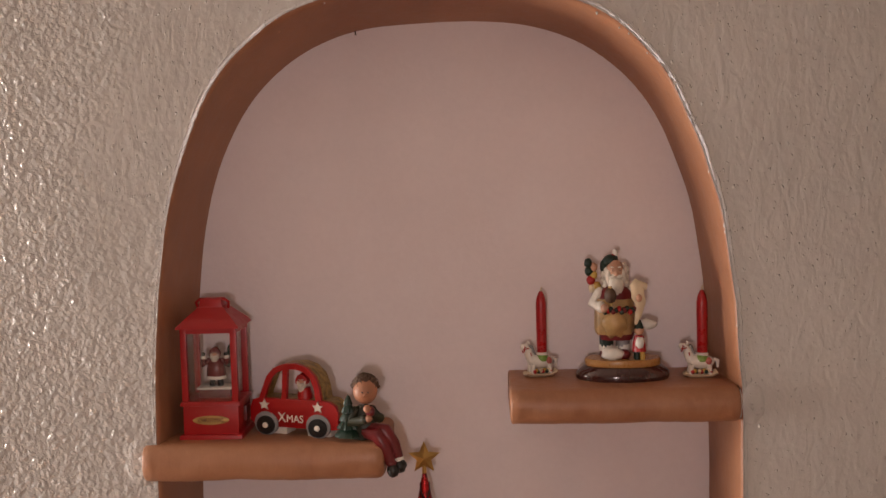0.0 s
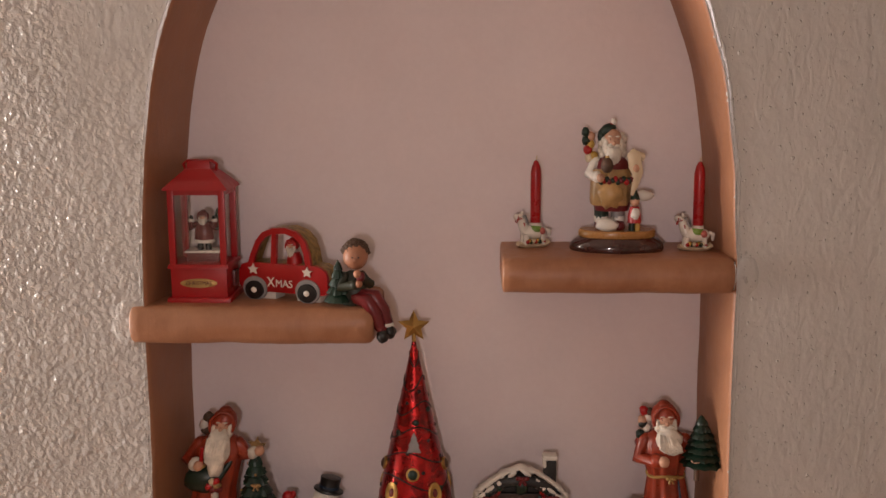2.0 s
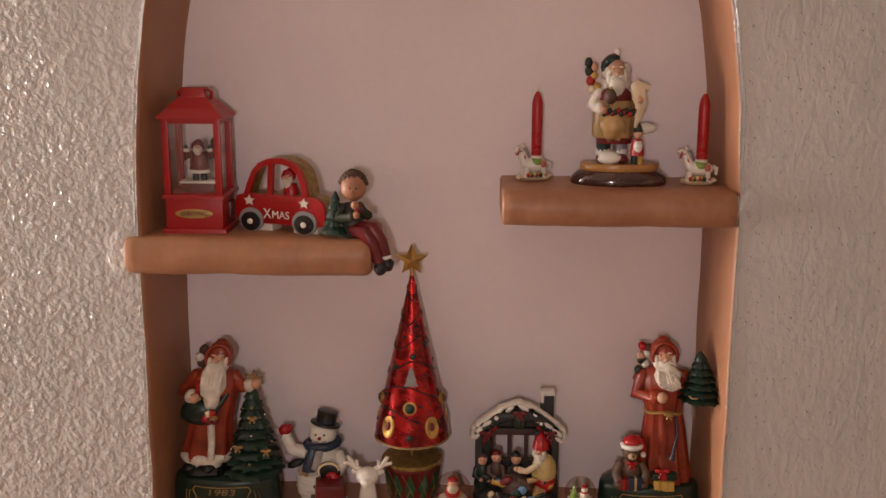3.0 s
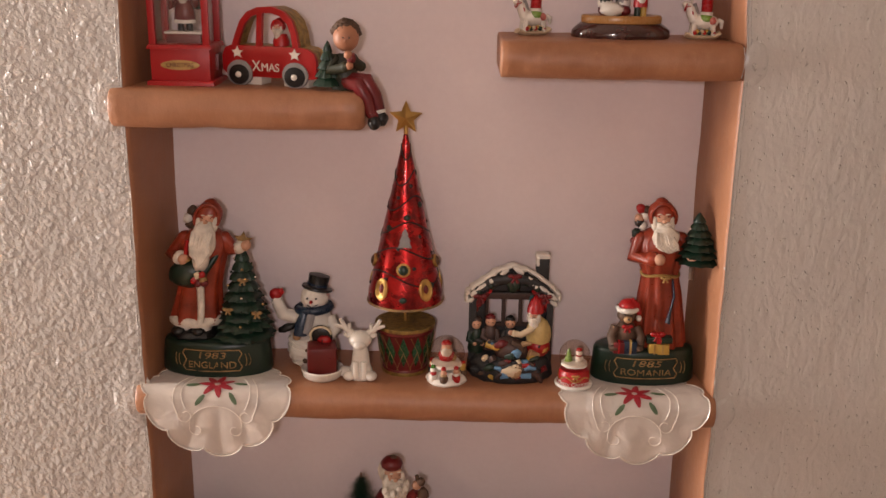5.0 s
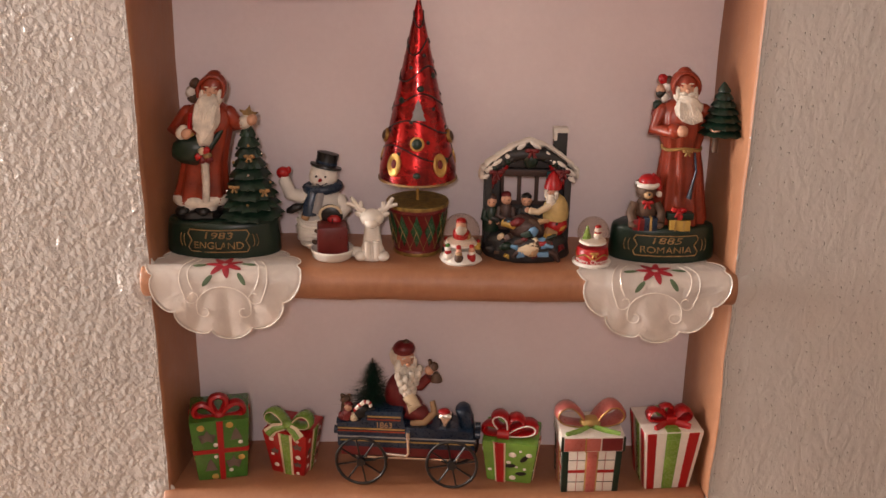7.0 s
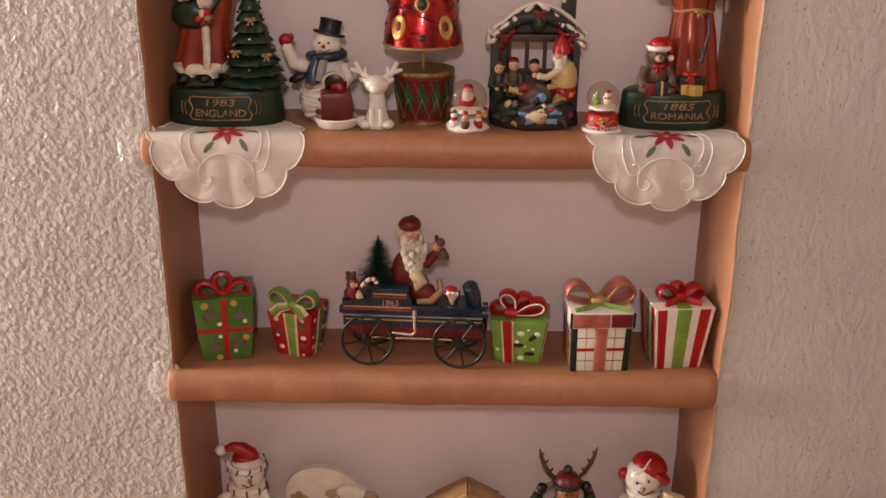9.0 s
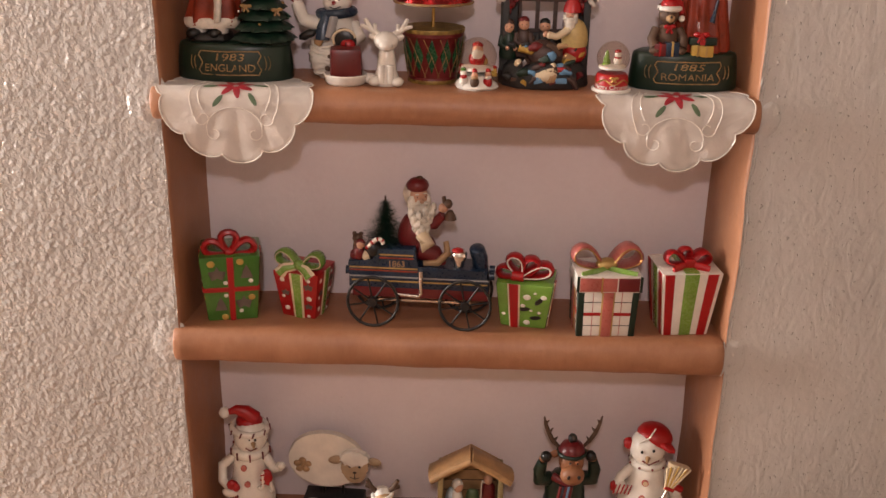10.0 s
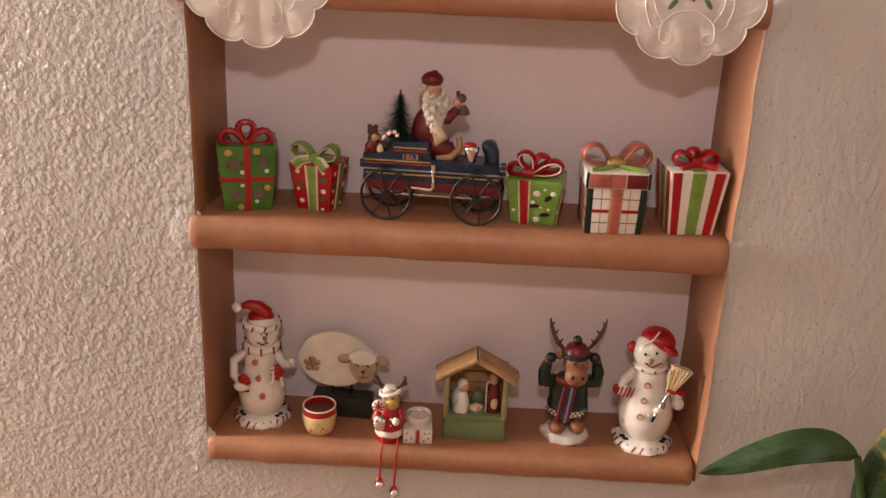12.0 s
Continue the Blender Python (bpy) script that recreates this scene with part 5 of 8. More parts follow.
def build_snow_globe(m, r, h, style):
    t = thing("snow_globe", m, "glass snow globe with figures round its foot" if style == 0 else "glass snow globe on a red and gold base", "snow globe", "snow globes")
    if style == 0:
        foot = Shape().lathe([(r * 1.05, 0.0), (r * 1.12, 0.003), (r * 1.02, 0.007), (r * 0.80, 0.011), (r * 0.72, h * 0.27)], SNOW, None, 26, 0.9, 0.15)
        part("foot", foot, t)
        for k, (a, mt, mt2) in enumerate(((-50, SNOW, RED), (38, RED, SNOW), (100, BROWN, YELLOW), (-120, DARK_GREEN, RED), (-8, BROWN, TAN))):
            x, y = r * 0.90 * math.sin(radians(a)), -r * 0.86 * math.cos(radians(a))
            g = Shape()
            g.ball((x, y, 0.011), (0.0062, 0.0055, 0.008), mt, None, 10, 7)
            g.ball((x, y - 0.001, 0.0215), (0.0046, 0.0044, 0.0046), mt2 if k == 2 else (SNOW if k == 0 else SKIN), None, 9, 6)
            g.ball((x, y - 0.002, 0.0175), (0.0048, 0.0044, 0.0032), mt2, None, 9, 5)
            g.ball((x, y, 0.026), (0.0040, 0.0038, 0.0034), RED if k != 0 else GREEN, None, 8, 5)
            part("foot_figure", g, t, "tiny painted figure")
    else:
        foot = Shape().lathe([(r * 1.10, 0.0), (r * 1.12, 0.003), (r * 1.0, 0.006), (r * 1.02, 0.012), (r * 0.97, 0.022), (r * 0.86, h * 0.38)], RED, None, 26)
        part("foot", foot, t)
        part("gold_band", Shape().tube([(r * 0.99 * math.cos(a), r * 0.99 * math.sin(a), 0.0155 + 0.003 * math.sin(5 * a)) for a in np.linspace(0, 6.28, 41)[:-1]], 0.0012, GOLD, None, 6, True), t)
        part("snow_rim", Shape().tube([(r * 1.10 * math.cos(a), r * 1.10 * math.sin(a), 0.0035) for a in np.linspace(0, 6.28, 31)[:-1]], 0.0028, SNOW, None, 7, True), t)
        le = lettering("Merry Christmas", 0.0078, WHITE, Matrix.Identity(4), 0.0002)
        le.v = [((r * 1.055 - v[1]) * math.sin(v[0] / r), -(r * 1.055 - v[1]) * math.cos(v[0] / r), v[2] + 0.0092) for v in le.v]
        part("letters", le, t, "white greeting")
        w = Shape()
        small_bow(w, None, (0, -r * 1.0, 0.0215), 0.0045, GOLD)
        part("bow", w, t)
    zc = h - r
    inn = Shape()
    inn.lathe([(r * 0.86, zc - r * 0.62), (r * 0.80, zc - r * 0.46), (r * 0.3, zc - r * 0.36)], SNOW, None, 18)
    if style == 0:
        inn.ball((0, 0, zc - r * 0.1), (r * 0.46, r * 0.40, r * 0.42), RED, None, 12, 8)
        inn.ball((0, -r * 0.1, zc + r * 0.36), r * 0.30, SKIN, None, 10, 7)
        inn.ball((0, -r * 0.26, zc + r * 0.18), (r * 0.32, r * 0.20, r * 0.30), BEARD, None, 10, 7, 0.2)
        inn.ball((0, 0, zc + r * 0.58), (r * 0.30, r * 0.28, r * 0.20), RED, None, 10, 6)
        inn.ball((r * 0.36, 0, zc - r * 0.22), (r * 0.2, r * 0.2, r * 0.22), GOLD_PAINT, None, 9, 6)
    else:
        fir(inn, None, -r * 0.38, 0.0, zc - r * 0.46, r * 0.95, r * 0.30, 4, LIME)
        inn.ball((r * 0.26, -0.002, zc - r * 0.18), (r * 0.30, r * 0.28, r * 0.30), SNOW, None, 12, 8)
        inn.ball((r * 0.26, -0.002, zc + r * 0.20), r * 0.22, SNOW, None, 10, 7)
        inn.ball((r * 0.26, -0.002, zc + r * 0.42), (r * 0.22, r * 0.22, r * 0.12), RED, None, 10, 6)
        inn.ball((r * 0.26, -r * 0.16, zc + r * 0.04), (r * 0.24, r * 0.18, r * 0.07), RED, None, 10, 5)
    part("inner_figure", inn, t, "snowy scene under the glass")
    prof = []
    for k in range(17):
        a = -0.80 + (math.pi / 2 + 0.80) * k / 16
        prof.append((max(0.0004, r * math.cos(a)), zc + r * math.sin(a)))
    globe = part("globe", Shape().lathe(prof, GLOBE_GLASS, None, 30), t, "clear glass dome")
    globe.visible_shadow = False


WARM_DARK = finish("dark_brown_resin_paint", (0.055, 0.028, 0.022), 0.5)
PALE_YELLOW = finish("pale_yellow_resin_paint", (0.55, 0.40, 0.16), 0.45, vary=0.3)
TEAL = finish("teal_resin_paint", (0.02, 0.10, 0.11), 0.5)


def build_house(m):
    t = thing("house_ornament", m, "dark resin workshop house with snowy roof and window", "ornament")
    W, D = 0.062, 0.026
    foot = Shape().lathe([(0.060, 0.0), (0.063, 0.004), (0.062, 0.020), (0.058, 0.030), (0.050, 0.036)], SLATE, None, 34, 0.66, 0.10)
    part("foot", foot, t, "rough dark base")
    for x0, x1, z0, z1 in ((-W, -0.036, 0.020, 0.125), (0.040, W, 0.020, 0.125), (-0.036, 0.040, 0.020, 0.072), (-0.036, 0.040, 0.118, 0.126)):
        part("wall_panel", Shape().box(((x0 + x1) / 2, 0.014, z0), (x1 - x0, 0.010, z1 - z0), SLATE, None, 1.0, 0.001), t)
    part("gable", Shape().slab([(-W, 0.123), (W, 0.123), (0.040, 0.140), (0.020, 0.156), (0.002, 0.161), (-0.018, 0.154), (-0.038, 0.140)], 0.010, SLATE, pose(0, 0.009, 0)), t)
    for s in (-1, 1):
        part("corner_post", Shape().box((s * (W - 0.006), 0.004, 0.02), (0.010, 0.028, 0.105), SLATE, None, 1.0, 0.002), t)
    win = part("window", Shape().box((0.002, 0.012, 0.112), (0.084, 0.009, 0.010), WARM_DARK, None, 1.0, 0.001), t, "open window with dark bars")
    part("window_sill", Shape().box((0.002, 0.012, 0.070), (0.080, 0.006, 0.005), WARM_DARK), win)
    for x in (-0.036, -0.011, 0.014, 0.040):
        part("window_bar", Shape().box((x, 0.012, 0.075), (0.0055, 0.006, 0.037), WARM_DARK), win)
    beam = Shape().tube([(-0.050, -0.004, 0.132), (-0.026, -0.006, 0.146), (0.002, -0.008, 0.150), (0.028, -0.006, 0.146), (0.052, -0.004, 0.132)], [0.006, 0.008, 0.009, 0.008, 0.006], SLATE, None, 10)
    for k in range(18):
        a = k / 17
        beam.ball((-0.048 + 0.096 * a, -0.008, 0.128 + 0.020 * math.sin(math.pi * a)), 0.006, SLATE if k % 3 else DARK_GREEN, None, 8, 5, 0.3)
    beam.ball((0.002, -0.012, 0.140), (0.010, 0.006, 0.011), DARK_GREEN, None, 14, 9, 0.2)
    part("garland", beam, t, "green garland under the gable")
    roof = Shape()
    pts = [(-0.066, 0.002, 0.112), (-0.066, 0.002, 0.124), (-0.056, 0.002, 0.134), (-0.040, 0.002, 0.146), (-0.022, 0.002, 0.158), (0.000, 0.002, 0.166), (0.022, 0.002, 0.160), (0.042, 0.002, 0.147), (0.058, 0.002, 0.134), (0.068, 0.002, 0.124), (0.068, 0.002, 0.112)]
    dense = []
    for i in range(len(pts) - 1):
        for k in range(4):
            dense.append(Vector(pts[i]).lerp(Vector(pts[i + 1]), k / 4) + Vector((0, 0, 0.002 * noise.noise((i * 1.7 + k, 3.1, 0)))))
    roof.tube(dense, [0.0040 + 0.0022 * noise.noise((i * 0.9, 0, 5)) for i in range(len(dense))], SNOW, None, 9, False, 3.0)
    for k, (x, dz) in enumerate(((-0.060, -0.006), (-0.055, 0.000), (-0.044, 0.001), (-0.030, -0.001), (-0.012, 0.001), (0.008, 0.002), (0.026, 0.000), (0.034, -0.005), (0.045, 0.000), (0.054, -0.003), (0.061, -0.008), (0.058, 0.0))):
        z = 0.163 - 0.045 * abs(x / 0.065) ** 1.3 + dz
        roof.ball((x, -0.010, z), (0.0056 + 0.002 * (k % 3), 0.004, 0.0030 + 0.0010 * (k % 2)), SNOW, None, 11, 7, 0.3, (0, 34 * (1 if x > 0 else -1), 0))
    part("roof", roof, t, "snow-covered roof edge")
    for s in (-1, 1):
        swag = Shape()
        for k in range(9):
            a = k / 8
            swag.ball((s * (0.034 + 0.022 * a), -0.004, 0.130 - 0.030 * a - 0.002 * math.sin(3 * k)), (0.0056, 0.0040, 0.0060), DEEP_RED if k % 3 else RED, None, 9, 6, 0.35)
        part("swag", swag, t, "dark red swag under the roof")
    ch = part("chimney", Shape().box((0.044, 0.010, 0.140), (0.019, 0.016, 0.040), SLATE, None, 1.0, 0.001), t, "dark brick chimney")
    part("snow_cap", Shape().box((0.044, 0.010, 0.176), (0.023, 0.019, 0.007), SNOW, None, 0.9, 0.002).box((0.036, 0.006, 0.166), (0.005, 0.018, 0.014), SNOW, None, 1, 0.002), ch, "snow on the chimney")
    for x, z in ((0.003, 0.155), (-0.046, 0.124), (0.048, 0.126)):
        b = Shape()
        small_bow(b, None, (x, -0.016, z), 0.0075, DEEP_RED)
        part("bow", b, t, "red bow")
    old = Shape()
    q = pose(0.040, -0.010, 0.034)
    old.ball((0, 0, 0.014), (0.019, 0.016, 0.016), RED, q, 14, 9)
    old.lathe([(0.017, 0.022), (0.0185, 0.030), (0.0165, 0.044), (0.012, 0.054), (0.006, 0.058)], PALE_YELLOW, q, 18, 0.85, 0.10, True, 0.07, 5)
    bearded_head(old, q @ pose(-0.006, -0.004, 0, 0, 0, -25), 0, 0, 0.064, 0.0105)
    old.lathe([(0.0128, 0.068), (0.0118, 0.076), (0.007, 0.086), (0.001, 0.093)], RED, q @ pose(-0.005, -0.003, 0), 14)
    arm(old, q, [(-0.010, -0.010, 0.044), (-0.026, -0.014, 0.036), (-0.036, -0.014, 0.038)], 0.0052, CREAM, None, SKIN)
    part("toymaker_figure", old, t, "bearded figure in yellow shirt")
    for x, z, coat, cap in ((-0.030, 0.062, WARM_DARK, DEEP_RED), (-0.051, 0.058, DARK_GREEN, WARM_DARK), (-0.001, 0.060, SLATE, BLACK)):
        kid = Shape()
        kid.lathe([(0.011, -0.022), (0.0125, -0.016), (0.0105, 0.002), (0.0095, 0.010), (0.005, 0.0155)], coat, pose(x, -0.004, z), 14, 0.8, 0.12, True, 0.08, 5)
        for sx in (-1, 1):
            kid.tube([(x + sx * 0.009, -0.006, z + 0.009), (x + sx * 0.0115, -0.011, z - 0.002), (x + sx * 0.006 + 0.004, -0.016, z - 0.006)], [0.0040, 0.0042, 0.0032], coat, None, 8)
            kid.ball((x + sx * 0.0055 + 0.004, -0.0175, z - 0.006), 0.0031, SKIN, None, 7, 5)
        kid.ball((x, -0.0136, z + 0.0195), 0.0014, SKIN, None, 6, 4)
        kid.ball((x, -0.006, z + 0.021), 0.0078, SKIN, None, 12, 8)
        kid.ball((x, -0.004, z + 0.026), (0.0080, 0.0078, 0.0060), cap, None, 10, 6)
        for sx in (-1, 1):
            kid.ball((x + sx * 0.003, -0.0132, z + 0.022), 0.0009, BLACK, None, 5, 4)
        part("child_figure", kid, t, "small child figure in a cap")
    rng = random.Random(8)
    kinds = (BLUE, SLATE, DEEP_RED, YELLOW, WARM_DARK, BROWN, DARK_GREEN, SLATE, BLUE, WARM_DARK, TAN, CREAM, SLATE)
    for k in range(44):
        x = rng.uniform(-0.052, 0.050)
        z = rng.uniform(0.008, 0.058)
        y = -0.040 * math.sqrt(max(0.05, 1 - (x / 0.064) ** 2)) + 0.30 * max(0, z - 0.02)
        sz = rng.uniform(0.0035, 0.0075)
        wide, turn, mt = sz * rng.uniform(1, 1.9), rng.uniform(-40, 40), kinds[k % len(kinds)]
        if k % 3 == 0:
            piece = Shape().box((0, 0, -sz * 0.6), (wide * 1.5, sz * 1.2, sz * 1.2), mt, pose(x, y, z, 0, turn, turn), 0.9, 0.0008)
        elif k % 3 == 1:
            piece = Shape().tube([(-wide, 0, 0), (0, -sz * 0.3, sz * 0.5), (wide, 0, -sz * 0.2)], [sz * 0.5, sz * 0.65, sz * 0.4], mt, pose(x, y, z, 0, turn, 0), 8)
        else:
            piece = Shape().ball((x, y, z), (wide, sz * 0.8, sz), mt, None, 9, 6, 0.3, (0, turn, 0))
        part("toy", piece, t)
    part("toy", Shape().ball((0.000, -0.020, 0.046), (0.028, 0.014, 0.018), WARM_DARK, None, 14, 9, 0.25), t)
    part("toy", Shape().ball((0.002, -0.038, 0.019), (0.019, 0.007, 0.009), CREAM, None, 12, 8, 0.3), t)
    part("toy", Shape().box((0.020, -0.036, 0.010), (0.022, 0.012, 0.007), BLUE, None, 0.9, 0.001), t)
    part("toy", Shape().ball((0.022, -0.034, 0.028), (0.014, 0.006, 0.005), RED, None, 10, 6, 0.2), t)
    part("toy", Shape().tube([(-0.036, -0.022, 0.054), (-0.020, -0.026, 0.050), (-0.008, -0.024, 0.058)], 0.005, YELLOW), t)
    part("curtain", Shape().tube([(0.034, 0.004, 0.120), (0.031, 0.002, 0.100), (0.036, 0.002, 0.082)], [0.007, 0.006, 0.008], TEAL, None, 9, False, 0.6), t, "teal curtain")


def build_doily(cx, half_w, drop, seed, label):
    """Scalloped organza doily: lies on the shelf, bends over its rounded front and hangs down."""
    top, front, r = S3 + 0.0012, 0.9825, 0.0255

    def place(u, v, out=0.0):
        """v: along the cloth, 0 at the shelf's front top edge, plus backwards, minus down."""
        sway = 0.003 * noise.noise((u * 22, v * 14, seed)) + 0.0022 * math.sin(7.0 * math.atan2(v - 0.02, u) + seed) * min(1.0, max(0.0, -v) / 0.07)
        if v >= 0:
            return (cx + u, front + 0.021 + v, top + out + abs(sway) * 0.2)
        arc = 0.5 * math.pi * r
        if -v < arc:
            a = -v / r
            return (cx + u, front + 0.021 - (0.0215 + out) * math.sin(a), top - r + (r + out) * math.cos(a))
        d = -v - arc
        return (cx + u, front - 0.0008 - out - max(0, d) * 0.015 - (0.0012 + abs(sway)) * min(1, d / 0.03), top - r - d)

    def rim(a):
        lobes = abs(math.sin(5.5 * a + 0.25))
        k = 0.90 + 0.10 * lobes ** 0.55
        v = math.sin(a)
        return half_w * k * math.cos(a) * (1.0 if v < 0 else 0.95), (drop if v < 0 else 0.070) * k * v

    t = thing("doily", Matrix.Identity(4), label, "doily", "doilies on the middle shelf")
    t.location = (0, 0, 0)
    sh = Shape()
    na, nr = 132, 18
    verts, faces = [place(0, 0.0)], []
    for j in range(1, nr + 1):
        for i in range(na):
            u, v = rim(2 * math.pi * i / na)
            verts.append(place(u * j / nr, v * j / nr))
    for i in range(na):
        faces.append((0, 1 + (i + 1) % na, 1 + i))
        for j in range(nr - 1):
            a, b = 1 + j * na, 1 + (j + 1) * na
            faces.append((a + i, a + (i + 1) % na, b + (i + 1) % na, b + i))
    sh.raw(verts, faces, ORGANZA)
    cloth = part("cloth", sh, t)
    sol = cloth.modifiers.new("thickness", "SOLIDIFY")
    sol.thickness, sol.offset = 0.0006, 0
    part("scalloped_edge", Shape().tube([place(*rim(2 * math.pi * i / na), 0.0005) for i in range(na)], 0.0008, WHITE, None, 6, True), t, "corded white edge")
    def hook(u, v, r0, turns, way):
        """Points that wind inwards from the right of (u, v)."""
        return [place(u + way * r0 * (1 - 0.55 * q) * math.cos(turns * q), v - r0 * (1 - 0.55 * q) * math.sin(turns * q), 0.0006) for q in np.linspace(0, 1, 22)]

    for s in (-1, 1):
        outer = [place(s * (0.044 + 0.014 * math.sin(2.6 * k)), 0.016 - 0.068 * k, 0.0006) for k in np.linspace(0, 1, 16)]
        inner = [place(s * (0.034 + 0.013 * math.sin(2.6 * k)), 0.014 - 0.056 * k, 0.0006) for k in np.linspace(0, 1, 14)]
        part("embroidered_scroll", Shape().tube(outer + hook(s * 0.041, -0.052, 0.0105, 5.4, s), 0.0005, WHITE, None, 5), t)
        part("embroidered_scroll", Shape().tube(inner, 0.0006, WHITE, None, 5), t)
        arch = [place(s * 0.036 * math.sin(a), -0.066 + 0.028 * math.cos(a), 0.0006) for a in np.linspace(0.0, 1.75, 18)]
        part("embroidered_arch", Shape().tube(arch + hook(s * 0.0265, -0.072, 0.0095, 5.0, s), 0.0006, WHITE, None, 5), t)
    for k in range(7):
        a = radians(-90 + 360 / 7 * k + 12)
        petal = Shape()
        ring_pts = []
        for i in range(12):
            b = 2 * math.pi * i / 12
            lu, lv = 0.0145 + 0.0112 * math.cos(b), 0.0046 * math.sin(b) * (1 - 0.3 * math.cos(b))
            ring_pts.append((lu * math.cos(a) - lv * math.sin(a), -0.003 + (lu * math.sin(a) + lv * math.cos(a)) * 0.95))
        mid = (sum(p[0] for p in ring_pts) / 12, sum(p[1] for p in ring_pts) / 12)
        petal.raw([place(*mid, 0.0020)] + [place(u, v, 0.0011) for u, v in ring_pts], [(0, 1 + (i + 1) % 12, 1 + i) for i in range(12)], FLOWER_RED)
        part("petal", petal, t, "red embroidered petal")
    for u, v, a in ((-0.021, -0.030, 50), (0.024, -0.027, -58), (-0.032, -0.006, 10), (0.032, -0.002, -10)):
        ring_pts = []
        for i in range(10):
            b = 2 * math.pi * i / 10
            lu, lv = 0.0100 * math.cos(b), 0.0034 * math.sin(b)
            ra = radians(a)
            ring_pts.append((u + lu * math.cos(ra) - lv * math.sin(ra), v + lu * math.sin(ra) + lv * math.cos(ra)))
        leaf = Shape().raw([place(u, v, 0.0016)] + [place(x, y, 0.0010) for x, y in ring_pts], [(0, 1 + (i + 1) % 10, 1 + i) for i in range(10)], LEAF_THREAD)
        part("leaf", leaf, t, "green embroidered leaf")


FLOWER_RED = finish("red_thread", (0.27, 0.008, 0.018), 0.55, relief=0.001, grain=500)
LEAF_THREAD = finish("green_thread", (0.075, 0.12, 0.06), 0.6, relief=0.001, grain=500)
build_doily(-0.281, 0.106, 0.112, 1.5, "white organza doily with red flower, scalloped edge over the shelf")
build_doily(0.289, 0.104, 0.108, 6.5, "white organza doily with red flower, scalloped edge over the shelf")
build_robed_man_with_tree(pose(-0.293, 1.060, S3 + 0.002) @ Matrix.Diagonal((1, 1, 1.02, 1)))
build_robed_man_with_bear(pose(0.308, 1.062, S3 + 0.002) @ Matrix.Diagonal((0.97, 1, 0.945, 1)))
build_snowman_waving(pose(-0.162, 1.082, S3) @ Matrix.Scale(0.97, 4))
build_deer_candle(pose(-0.118, 1.040, S3))
build_cone_tree(pose(-0.028, 1.075, S3))
build_snow_globe(pose(0.032, 1.035, S3), 0.0255, 0.066, 0)
build_house(pose(0.121, 1.064, S3) @ Matrix.Diagonal((0.95, 0.95, 0.97, 1)))
build_snow_globe(pose(0.209, 1.030, S3), 0.0215, 0.066, 1)


# ---- shelf of gift boxes ----
class GiftFaces:
    """Frames on the four leaning faces of a box that is wider at its top."""

    def __init__(self, wb, wt, db, dt, h):
        self.wb, self.wt, self.db, self.dt, self.h = wb, wt, db, db * wt / wb, h

    def face(self, deg):
        side = deg % 180 != 0
        b, t = (self.wb, self.wt) if side else (self.db, self.dt)
        lean = math.degrees(math.atan2((t - b) / 2, self.h))
        return pose(0, 0, 0, 0, 0, deg) @ pose(0, -b / 2, 0) @ pose(0, 0, 0, lean, 0, 0)

    def half(self, deg, k):
        side = deg % 180 != 0
        b, t = (self.db, self.dt) if side else (self.wb, self.wt)
        return (b + (t - b) * k) / 2

    def strip(self, deg, u0, u1, mat, k0=0.0, k1=1.0, out=0.0012):
        """A raised band between two fractions of the face's width and height."""
        pts = [(u0 * self.half(deg, k0), k0 * self.h), (u1 * self.half(deg, k0), k0 * self.h), (u1 * self.half(deg, k1), k1 * self.h), (u0 * self.half(deg, k1), k1 * self.h)]
        return Shape().slab(pts, out + 0.001, mat, self.face(deg) @ pose(0, -out, 0), 0.0004)

    def at(self, deg, u, k, out=0.0):
        return self.face(deg) @ pose(u * self.half(deg, k), -out, k * self.h)


def gift_body(t, g, mat, bev=0.004):
    s = Shape().box((0, 0, 0), (g.wb, g.db, g.h), mat, None, g.wt / g.wb, bev, True)
    return part("box", s, t)


def bow_loop(parent, c, ang, length, width, band, mat, edge=None, depth=2.2):
    """One ribbon loop that leaves c at ang degrees from upright."""
    pts = []
    for k in range(17):
        a = 2 * math.pi * k / 17
        pts.append((width * math.sin(a) * (0.62 - 0.38 * math.cos(a)), 0, length * 0.5 * (1 - math.cos(a))))
    m = pose(*c) @ pose(0, 0, 0, 0, ang, 0)
    ob = part("bow_loop", Shape().tube(pts, band, mat, m, 7, True, depth), parent)
    if edge:
        part("trim", Shape().tube([(x, -band * depth * 0.95, z) for x, y, z in pts], band * 0.28, edge, m, 6, True), ob)
    return ob


